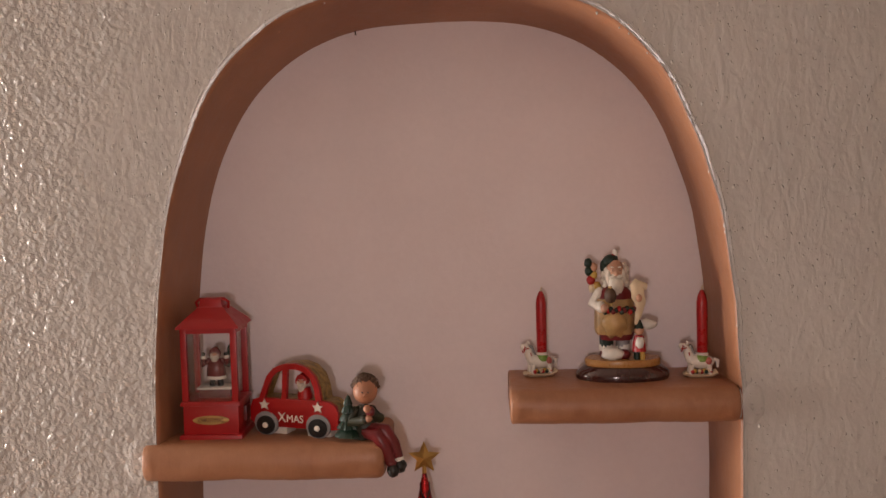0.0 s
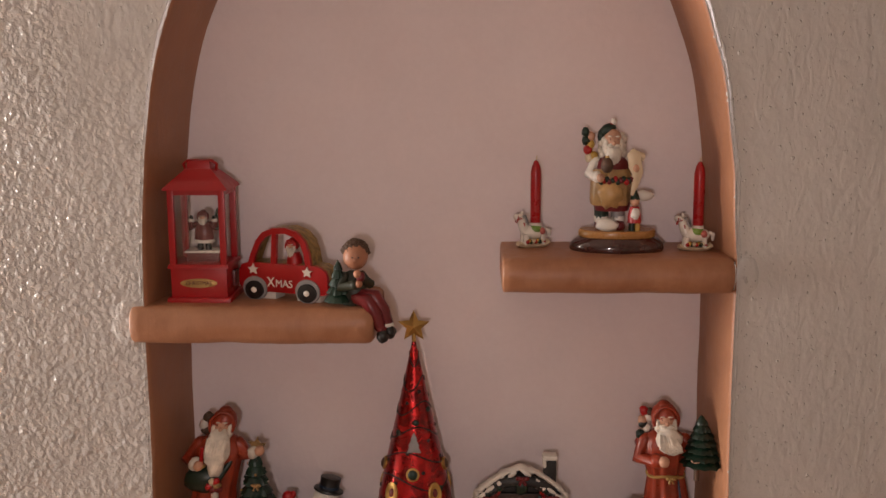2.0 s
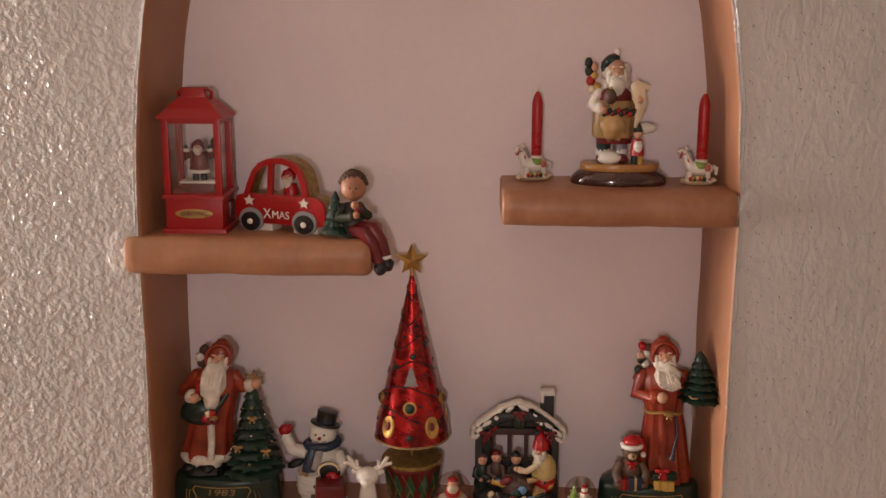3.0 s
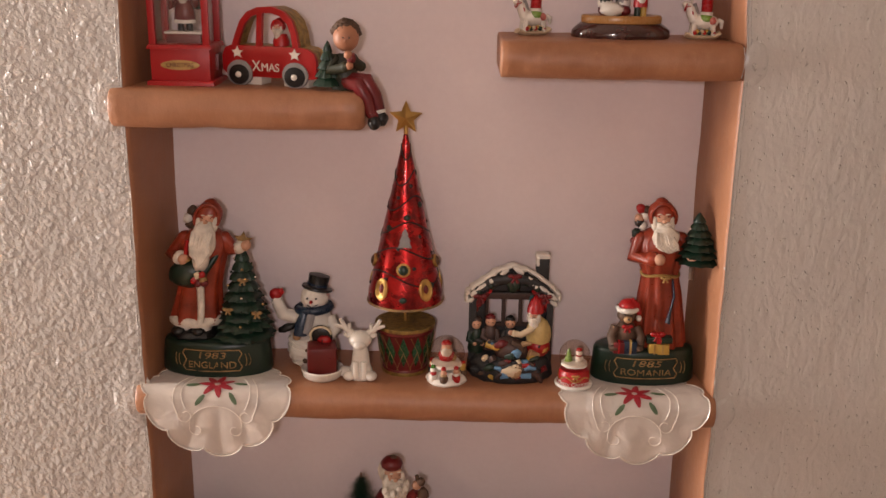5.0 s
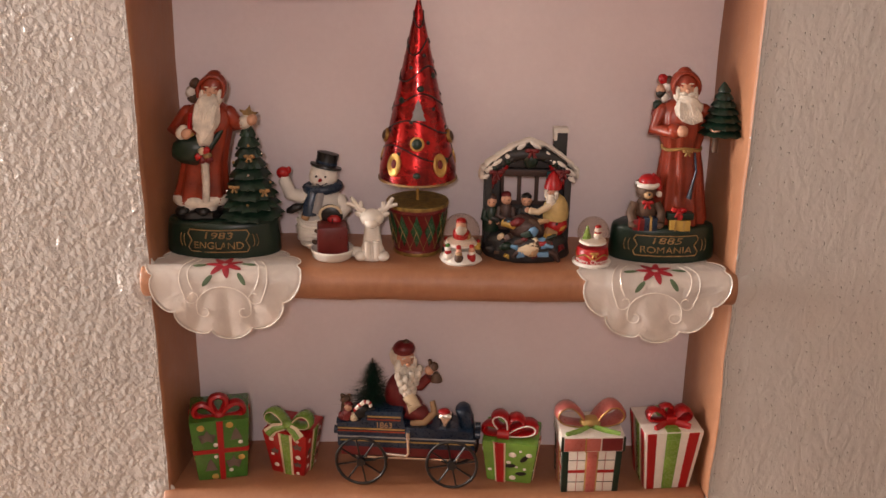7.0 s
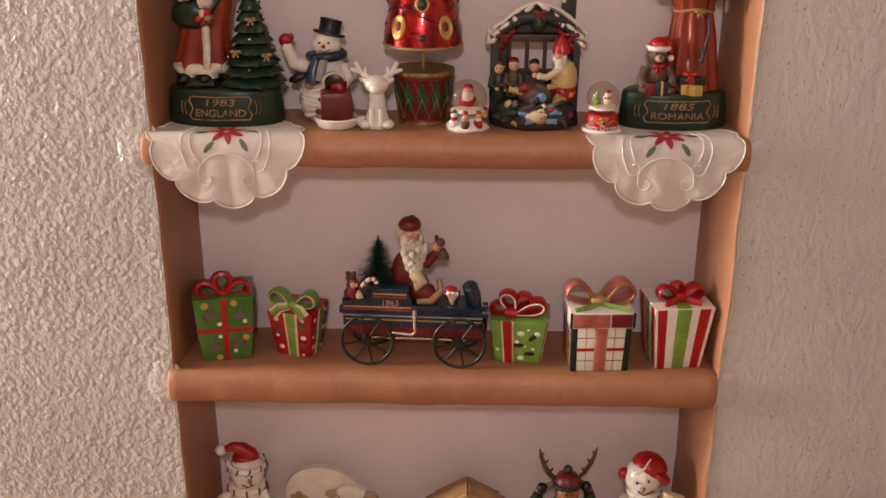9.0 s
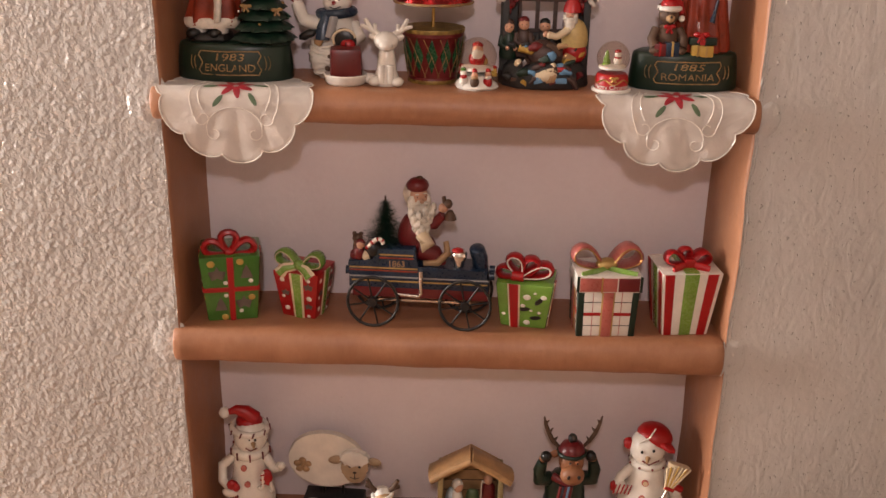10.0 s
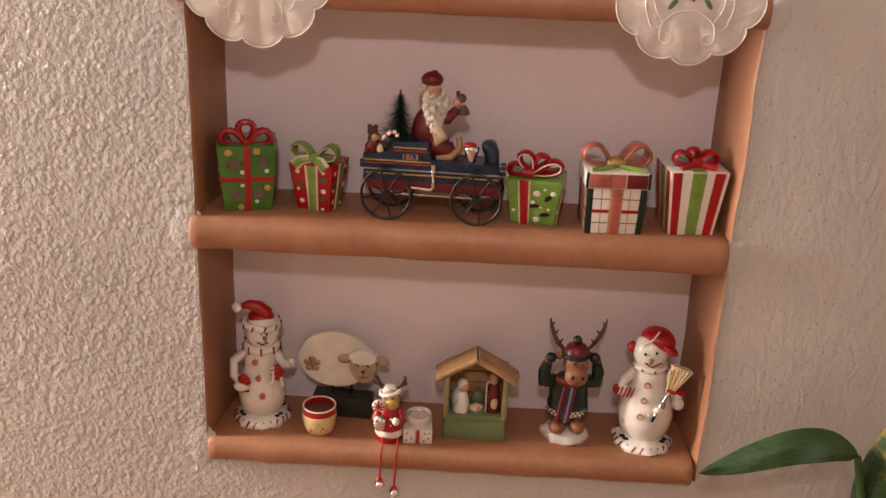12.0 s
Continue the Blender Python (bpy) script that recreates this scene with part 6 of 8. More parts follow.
def build_gift_green(m):
    t = thing("gift_box", m, "green glazed ceramic gift box with red ribbon, cut-out stars", "gift box", "ceramic gift boxes")
    g = GiftFaces(0.073, 0.088, 0.066, 0.078, 0.110)
    gift_body(t, g, GREEN)
    for d in (0, 90, 180, -90):
        part("ribbon", g.strip(d, -0.10, 0.12, RED, 0.0, 0.99), t)
        part("ribbon", g.strip(d, -0.98, 0.98, RED, 0.46, 0.53, 0.0010), t)
    for d in (0, -90):
        for u, k, r in ((-0.62, 0.90, 0.0058), (0.34, 0.92, 0.0055), (0.74, 0.36, 0.0052), (-0.30, 0.06, 0.0052), (-0.18, 0.60, 0.0036), (0.70, 0.62, 0.0036), (-0.20, 0.40, 0.0032), (0.34, 0.15, 0.0034)):
            dot = Shape().ball((0, 0, 0), (r, 0.0012, r), YELLOW if r > 0.005 else WHITE, None, 12, 6)
            part("dot", dot, t).matrix_local = g.at(d, u, k, 0.0002)
        # star and fir openings are uncut: dark plates paint the shade inside them
        for u, k, r in ((-0.45, 0.74, 0.0135), (0.45, 0.28, 0.0125)):
            part("star_cutout", Shape().slab(star_outline(r, 0.48), 0.0012, HOLE_SHADE), t, "star cut-out as a plate in painted shade").matrix_local = g.at(d, u, k, 0.0006)
        for u, k in ((0.55, 0.76), (-0.42, 0.26)):
            part("tree_cutout", Shape().slab([(-0.009, -0.010), (0.009, -0.010), (0.004, 0.0), (0.006, 0.0), (0, 0.013), (-0.006, 0.0), (-0.004, 0.0)], 0.0012, HOLE_SHADE), t, "fir cut-out as a plate in painted shade").matrix_local = g.at(d, u, k, 0.0006)
    for ang, ln in ((-66, 0.038), (0, 0.036), (66, 0.038)):
        bow_loop(t, (0.0, -0.022, 0.108), ang, ln, 0.016, 0.0052, RED, None, 1.5)
    part("knot", Shape().ball((0, -0.024, 0.112), (0.009, 0.008, 0.007), RED), t)


def build_gift_red(m):
    t = thing("gift_box", m, "red glazed ceramic gift box with lime and cream ribbon", "gift box", "ceramic gift boxes")
    g = GiftFaces(0.055, 0.076, 0.050, 0.066, 0.084)
    gift_body(t, g, RED)
    for d in (0, 90, 180, -90):
        part("ribbon_edge", g.strip(d, -0.26, 0.34, CREAM, 0.0, 0.99, 0.0010), t)
        part("ribbon", g.strip(d, -0.15, 0.23, LIME, 0.0, 0.99, 0.0016), t)
    for d in (0, 90):
        for u, k, r in ((-0.62, 0.83, 0.0042), (-0.70, 0.46, 0.0030), (-0.60, 0.20, 0.0044), (0.58, 0.86, 0.0032), (0.62, 0.46, 0.0046), (0.60, 0.06, 0.0030)):
            part("dot", Shape().ball((0, 0, 0), (r, 0.0011, r), WHITE, None, 12, 6), t).matrix_local = g.at(d, u, k, 0.0002)
        # flat dark stars, coloured like the shaded inside of real holes
        for u, k, r in ((-0.55, 0.55, 0.0072), (0.58, 0.72, 0.0082), (0.60, 0.28, 0.0068)):
            part("star_cutout", Shape().slab(star_outline(r, 0.48), 0.0012, HOLE_SHADE), t, "star cut-out as a plate in painted shade").matrix_local = g.at(d, u, k, 0.0006)
    for s in (-1, 1):
        bow_loop(t, (s * 0.004, -0.012, 0.090), s * 62, 0.036, 0.016, 0.0036, LIME, CREAM, 3.4)
        tail = part("ribbon_tail", Shape().tube([(0, -0.024, 0.092), (s * 0.016, -0.032, 0.090), (s * 0.026, -0.036, 0.080)], [0.006, 0.009, 0.010], CREAM, None, 8, False, 0.35), t)
        part("stripe", Shape().tube([(0, -0.027, 0.093), (s * 0.016, -0.036, 0.0905), (s * 0.025, -0.040, 0.081)], [0.003, 0.005, 0.005], LIME, None, 8, False, 0.35), tail)
    part("knot", Shape().ball((0.002, -0.022, 0.094), (0.010, 0.009, 0.009), LIME), t)


def build_gift_lime(m):
    t = thing("gift_box", m, "lime green ceramic gift box with white dots and red ribbon", "gift box", "ceramic gift boxes")
    g = GiftFaces(0.062, 0.078, 0.056, 0.068, 0.080)
    gift_body(t, g, LIME_GREEN, 0.006)
    for d in (0, 90, 180, -90):
        part("ribbon_edge", g.strip(d, -0.58, -0.14, CREAM, 0.0, 0.99, 0.0010), t)
        part("ribbon", g.strip(d, -0.52, -0.20, RED, 0.0, 0.99, 0.0016), t)
    for d in (0, 90, -90):
        for u, k, r in ((0.12, 0.72, 0.0052), (0.72, 0.74, 0.0042), (-0.02, 0.52, 0.0034), (0.16, 0.14, 0.0046), (0.62, 0.38, 0.0024), (0.40, 0.82, 0.0022), (0.30, 0.42, 0.0020), (-0.78, 0.30, 0.0028)):
            part("dot", Shape().ball((0, 0, 0), (r, 0.0010, r), WHITE, None, 12, 6), t).matrix_local = g.at(d, u, k, 0.0002)
        # slits are not cut through: black ovals paint the shade within
        for u, k, a in ((0.56, 0.64, 35), (0.04, 0.44, 80), (0.50, 0.26, 80)):
            part("leaf_cutout", Shape().slab(ring(12, 0.0036, 0.0078), 0.0012, BLACK), t, "slit cut-out as a black plate, its shade painted").matrix_local = g.at(d, u, k, 0.0006) @ pose(0, 0, 0, 0, a, 0)
    for ang, ln, edge in ((-78, 0.032, None), (-22, 0.036, WHITE), (30, 0.034, None), (66, 0.042, WHITE)):
        bow_loop(t, (-0.006, -0.012, 0.085), ang, ln, 0.013, 0.0042, RED, edge, 3.0)
    part("knot", Shape().tube([(-0.018, -0.022, 0.088), (-0.002, -0.022, 0.088)], 0.0088, RED, None, 12), t)


def build_gift_plaid(m):
    t = thing("gift_box", m, "white checked ceramic gift box with coral ribbon and gold bow", "gift box", "ceramic gift boxes")
    g = GiftFaces(0.080, 0.084, 0.064, 0.068, 0.074)
    gift_body(t, g, WHITE, 0.002)
    for d in (0, 90, 180, -90):
        for u0, u1 in ((-1.0, -0.80), (0.80, 1.0)):
            part("green_band", g.strip(d, u0, u1, DARK_GREEN, 0.0, 0.99, 0.0008), t)
        for u in (-0.50, 0.46):
            part("line", g.strip(d, u - 0.012, u + 0.012, PINK, 0.0, 0.99, 0.0006), t)
        for k in (0.24, 0.76):
            part("line", g.strip(d, -0.80, 0.80, BLACK, k - 0.008, k + 0.008, 0.0005), t)
        part("red_line", g.strip(d, -0.80, 0.80, RED, 0.46, 0.53, 0.0007), t)
        part("ribbon_edge", g.strip(d, -0.22, 0.22, GOLD_PAINT, 0.0, 0.99, 0.0011), t)
        part("ribbon", g.strip(d, -0.17, 0.17, PINK, 0.0, 0.99, 0.0017), t)
    lid = part("lid", Shape().box((0, 0, 0.073), (0.090, 0.074, 0.026), WHITE, None, 1.0, 0.003), t, "coral lid with gold and green trim")
    for x0, x1, mt in ((-0.041, -0.012, PINK), (-0.010, 0.010, PINK), (0.012, 0.041, DEEP_RED)):
        part("panel", Shape().box(((x0 + x1) / 2, -0.0375, 0.0755), (x1 - x0, 0.002, 0.021), mt, None, 1.0, 0.0005), lid)
    part("gold_line", Shape().box((-0.011, -0.0385, 0.0740), (0.0018, 0.002, 0.024), GOLD), lid)
    for s in (-1, 1):
        part("lid_edge", Shape().box((s * 0.0435, -0.0365, 0.0745), (0.0035, 0.003, 0.024), DARK_GREEN), lid)
        bow_loop(t, (s * 0.006, 0.004, 0.100), s * 56, 0.046, 0.020, 0.0036, PINK, GOLD, 4.4)
        part("ribbon_tail", Shape().tube([(0, -0.010, 0.101), (s * 0.018, -0.024, 0.1005), (s * 0.038, -0.032, 0.0985)], [0.004, 0.006, 0.006], LIME, None, 8, False, 0.4), t, "lime ribbon tail")
    part("knot", Shape().ball((0, -0.004, 0.106), (0.016, 0.011, 0.009), GOLD_PAINT, None, 14, 9, 0.2), t, "gold knot")


def build_gift_striped(m):
    t = thing("gift_box", m, "red, white and lime striped ceramic gift box with red bow", "gift box", "ceramic gift boxes")
    g = GiftFaces(0.067, 0.087, 0.060, 0.078, 0.104)
    gift_body(t, g, WHITE, 0.002)
    for d in (0, 90, 180, -90):
        for u0, u1, mt in ((-0.92, -0.60, RED), (-0.26, 0.22, LIME), (0.50, 0.86, RED)):
            part("stripe", g.strip(d, u0, u1, mt, 0.0, 0.99, 0.0008), t)
    part("top_stripe", Shape().box((-0.001, 0, 0.1042), (0.020, 0.076, 0.0012), LIME), t)
    for s in (-1, 1):
        bow_loop(t, (s * 0.003, -0.006, 0.108), s * 64, 0.030, 0.013, 0.0034, RED, None, 3.4)
        part("ribbon_tail", Shape().tube([(0, -0.014, 0.109), (s * 0.016, -0.024, 0.107), (s * 0.026, -0.030, 0.1058)], [0.005, 0.007, 0.006], RED, None, 8, False, 0.4), t)
    bow_loop(t, (0, -0.002, 0.110), -12, 0.020, 0.010, 0.004, RED, None, 2.0)
    part("knot", Shape().box((0.001, -0.014, 0.105), (0.016, 0.014, 0.014), RED, None, 0.9, 0.003, True), t)


def build_wagon(m):
    t = thing("wagon_ornament", m, "navy and red tin locomotive wagon with spoked wheels and figure", "ornament")
    body = Shape()
    side = [(-0.104, 0.038), (-0.104, 0.076), (-0.070, 0.078), (-0.062, 0.094), (-0.010, 0.095), (-0.006, 0.070), (0.092, 0.068), (0.096, 0.038)]
    body.slab(side, 0.046, NAVY, pose(0, -0.023, 0), 0.001)
    bp = part("body", body, t)
    part("lower_body", Shape().box((-0.002, 0, 0.042), (0.196, 0.042, 0.017), DEEP_RED, None, 1.0, 0.002), t, "dark red lower panel")
    for z, x0, x1, mt in ((0.0665, -0.103, -0.006, GOLD_PAINT), (0.0625, -0.103, -0.006, RUST), (0.0535, -0.104, 0.096, GREY), (0.0860, -0.060, -0.012, GOLD_PAINT), (0.0815, -0.060, -0.012, RUST), (0.0475, -0.100, 0.094, GOLD_PAINT)):
        part("pinstripe", Shape().box(((x0 + x1) / 2, -0.0235, z), (x1 - x0, 0.0022, 0.0018), mt), bp)
    part("number", lettering("1863", 0.0125, TAN, pose(-0.036, -0.0240, 0.0735), 0.0004), bp, "pale painted number")
    part("handle", Shape().tube([(-0.020, -0.028, 0.030), (-0.004, -0.029, 0.029), (0.000, -0.029, 0.034), (-0.001, -0.029, 0.056)], 0.0026, SILVER, None, 8).tube([(-0.020, -0.028, 0.030), (-0.038, -0.027, 0.031)], 0.0022, SILVER, None, 8), t, "bent silver rod")
    part("bolt", Shape().tube([(-0.001, -0.026, 0.048), (-0.001, -0.026, 0.066)], 0.0036, SILVER, None, 10), t, "silver bolt")
    part("rail", Shape().box((-0.004, -0.012, 0.0335), (0.150, 0.003, 0.003), SILVER), t, "silver rail")
    part("rail", Shape().box((-0.004, 0.012, 0.0335), (0.150, 0.003, 0.003), SILVER), t, "silver rail")
    for sx in (-0.106, 0.099):
        part("buffer", Shape().tube([(sx - 0.004, -0.012, 0.058), (sx + 0.004, -0.012, 0.058)], 0.006, NAVY, None, 12), t)
        part("buffer", Shape().tube([(sx - 0.004, 0.012, 0.058), (sx + 0.004, 0.012, 0.058)], 0.006, NAVY, None, 12), t)
    R = 0.0385
    for x in (-0.069, 0.063):
        part("axle", Shape().tube([(x, -0.030, R), (x, 0.030, R)], 0.0028, BLACK, None, 8), t)
        for y in (-0.031, 0.031):
            w = thing("wheel", Matrix.Identity(4), "", "")
            w.parent = t
            part("rim", Shape().tube([(x + (R - 0.0022) * math.cos(a), y, R + (R - 0.0022) * math.sin(a)) for a in np.linspace(0, 2 * math.pi, 41)[:-1]], 0.0022, BLACK, None, 8, True), w)
            part("hub", Shape().tube([(x, y - 0.004, R), (x, y + 0.004, R)], 0.0065, BLACK, None, 14), w)
            for k in range(8):
                a = 2 * math.pi * k / 8 + 0.2
                part("spoke", Shape().tube([(x + 0.004 * math.cos(a), y, R + 0.004 * math.sin(a)), (x + (R - 0.003) * math.cos(a), y, R + (R - 0.003) * math.sin(a))], 0.0013, BLACK, None, 6), w)
    fnl = part("cab_shield", Shape().tube([(0.082, 0, 0.066), (0.081, 0, 0.080), (0.077, 0, 0.090)], [0.010, 0.0115, 0.0115], NAVY, None, 16, False, 1.5), t)
    part("shield_rim", Shape().ball((0.077, 0, 0.091), (0.0118, 0.018, 0.008), NAVY, None, 14, 8), fnl)
    part("lamp", Shape().lathe([(0.007, 0.0695), (0.0085, 0.078), (0.011, 0.084), (0.0115, 0.090), (0.008, 0.094)], SILVER, pose(0.052, -0.012, 0), 18), t, "chrome lamp")
    part("lamp_glass", Shape().ball((0.050, -0.014, 0.094), (0.009, 0.008, 0.004), RED, None, 12, 6), t, "red lamp glass")
    # driver
    f = Shape()
    q = pose(-0.019, 0.014, 0.073)
    f.ball((0.002, 0, 0.030), (0.022, 0.020, 0.034), DEEP_RED, q, 18, 12, 0.05)
    f.ball((0.018, -0.006, 0.020), (0.018, 0.016, 0.014), DEEP_RED, q, 14, 9)
    f.tube([(0.014, -0.010, 0.014), (0.034, -0.012, 0.008), (0.042, -0.012, -0.008)], [0.015, 0.014, 0.012], DEEP_RED, q, 12)
    f.tube([(0.020, -0.024, -0.002), (0.040, -0.024, 0.000), (0.054, -0.016, 0.012), (0.050, -0.008, 0.026)], [0.0045, 0.0055, 0.0055, 0.004], TAN, q, 9)
    f.ball((0.046, -0.012, -0.012), (0.016, 0.010, 0.007), BLACK, q, 12, 8)
    f.tube([(0.016, -0.020, 0.040), (0.026, -0.026, 0.028), (0.016, -0.028, 0.026)], [0.010, 0.010, 0.011], CREAM, q, 10)
    f.tube([(0.010, -0.012, 0.052), (0.034, -0.010, 0.052), (0.046, -0.012, 0.066)], [0.009, 0.0085, 0.0065], DEEP_RED, q, 10)
    f.ball((0.046, -0.012, 0.076), 0.007, SKIN, q, 10, 7)
    hq = q @ pose(0.009, -0.004, 0, 0, 0, 28)
    bearded_head(f, hq, 0, 0, 0.088, 0.0175)
    for k in range(34):
        a = 2.4 * k
        f.ball((0.001 + (0.018 - 0.0003 * k) * math.cos(a), -0.013 + 0.009 * math.sin(a), 0.074 - 0.0009 * k), (0.0052, 0.0055, 0.0065), BEARD, hq, 8, 6, 0.4)
    f.ball((-0.002, 0.006, 0.092), (0.017, 0.015, 0.016), BEARD, hq, 12, 8, 0.25)
    f.ball((0, 0.001, 0.104), (0.0165, 0.016, 0.011), DEEP_RED, hq, 14, 8)
    f.ball((0.002, 0, 0.113), (0.006, 0.006, 0.004), BROWN, hq, 9, 6)
    f.lathe([(0.009, 0.060), (0.0075, 0.066), (0.004, 0.072)], BROWN, q @ pose(0.056, -0.012, 0), 14)
    f.tube([(0.048, -0.012, 0.082), (0.046, -0.012, 0.092)], 0.003, BROWN, q, 8)
    f.ball((0.053, -0.012, 0.082), 0.0065, BROWN, q, 10, 7)
    part("driver_figure", f, t, "bearded driver in dark red ringing a bell")
    tr = Shape().tube([(-0.056, 0.010, 0.080), (-0.056, 0.010, 0.160)], [0.003, 0.0014], BROWN, None, 7)
    rng = random.Random(4)
    verts, faces = [], []
    for k in range(1500):
        z = 0.084 + 0.070 * rng.random() ** 1.15
        a = rng.uniform(0, 2 * math.pi)
        ln = (0.008 + 0.046 * (1 - (z - 0.084) / 0.074)) * rng.uniform(0.7, 1.15)
        d = Vector((math.cos(a), math.sin(a), rng.uniform(-0.60, 0.15))).normalized()
        c = Vector((-0.056, 0.010, z))
        sd = d.cross(Vector((0, 0, 1))).normalized() * 0.0006
        b = len(verts)
        verts += [c + sd, c - sd, c + d * ln]
        faces.append((b, b + 1, b + 2))
    needles = Shape().raw(verts, faces, FIR)
    tp = part("fir_trunk", tr, t, "wire trunk of a bottle-brush fir")
    tagged(part("needles", needles, tp, "dark bristle needles"), "", "", "", "stuff")
    # a heap of small toys: a bear, a doll, a striped cane and a sack
    for x, y, z, rx, rz, mt in ((-0.092, -0.008, 0.088, 0.009, 0.013, BROWN), (-0.093, -0.010, 0.104, 0.0075, 0.0075, BROWN), (-0.098, -0.010, 0.111, 0.0030, 0.0030, BROWN), (-0.088, -0.010, 0.111, 0.0030, 0.0030, BROWN), (-0.090, -0.018, 0.086, 0.008, 0.010, DEEP_RED), (-0.088, -0.020, 0.098, 0.0055, 0.0055, SKIN), (-0.088, -0.018, 0.102, 0.0058, 0.0042, DEEP_RED), (-0.070, -0.014, 0.090, 0.013, 0.014, BLACK), (-0.058, -0.014, 0.086, 0.011, 0.012, SLATE), (-0.080, -0.018, 0.082, 0.007, 0.008, CREAM), (-0.098, -0.016, 0.082, 0.006, 0.007, DEEP_RED)):
        part("toy", Shape().ball((x, y, z), (rx, rx * 0.85, rz), mt, None, 11, 8, 0.25), t)
    cane = Shape()
    pts = [(-0.079, -0.020, 0.094), (-0.072, -0.021, 0.102), (-0.064, -0.021, 0.108), (-0.057, -0.021, 0.107), (-0.055, -0.021, 0.101)]
    for i in range(4):
        a, b = Vector(pts[i]), Vector(pts[i + 1])
        for k in range(3):
            cane.tube([a.lerp(b, k / 3), a.lerp(b, (k + 1) / 3)], 0.0032, RED if k == 0 else WHITE, None, 8)
    part("toy", cane, t, "striped cane")
    # the body and all it carries sit high between the wheels
    for ob in t.children:
        if not ob.name.startswith(("wheel", "axle", "rail", "lower_body")):
            ob.location.z += 0.019


# dark colour that paints the shade inside the boxes' cut-outs
HOLE_SHADE = finish("painted_hole_shade", (0.13, 0.095, 0.075), 0.7)
LIME_GREEN = finish("apple_green_glaze", (0.15, 0.30, 0.045), 0.2, coat=0.4)
build_gift_green(pose(-0.318, 1.060, S4, 0, 0, 12) @ Matrix.Diagonal((0.98, 1, 0.925, 1)))
build_gift_red(pose(-0.211, 1.066, S4, 0, 0, -16) @ Matrix.Diagonal((0.95, 0.95, 0.88, 1)))
build_wagon(pose(-0.036, 1.046, S4, 0, 0, -3) @ Matrix.Diagonal((1, 1, 1.04, 1)))
build_gift_lime(pose(0.115, 1.058, S4, 0, 0, -10) @ Matrix.Diagonal((1.08, 1.05, 0.89, 1)))
build_gift_plaid(pose(0.225, 1.041, S4, 0, 0, 3) @ Matrix.Diagonal((1.02, 1, 0.95, 1)))
build_gift_striped(pose(0.339, 1.050, S4, 0, 0, 6) @ Matrix.Diagonal((1, 1, 0.95, 1)))


# ---- lowest shelf ----
def snow_foot(s, m, r):
    s.lathe([(r, 0.0), (r * 1.04, 0.004), (r * 0.98, 0.010), (r * 0.70, 0.016), (r * 0.5, 0.020)], WHITE, m, 40, 1.0, 0.10, True, 0.04, 9)
    for k in range(22):
        a = 2 * math.pi * k / 22
        s.tube([(r * 1.03 * math.cos(a), r * 1.03 * math.sin(a), 0.003), (r * 0.93 * math.cos(a + 0.10), r * 0.93 * math.sin(a + 0.10), 0.0125)], 0.0017, DEEP_RED, m, 6)
    for a in (-2.6, -0.5, 0.6):
        for d in (-0.12, 0.12):
            s.ball((r * 0.78 * math.cos(a + d), r * 0.78 * math.sin(a + d), 0.0150), (0.006, 0.004, 0.002), DARK_GREEN, m, 8, 5)


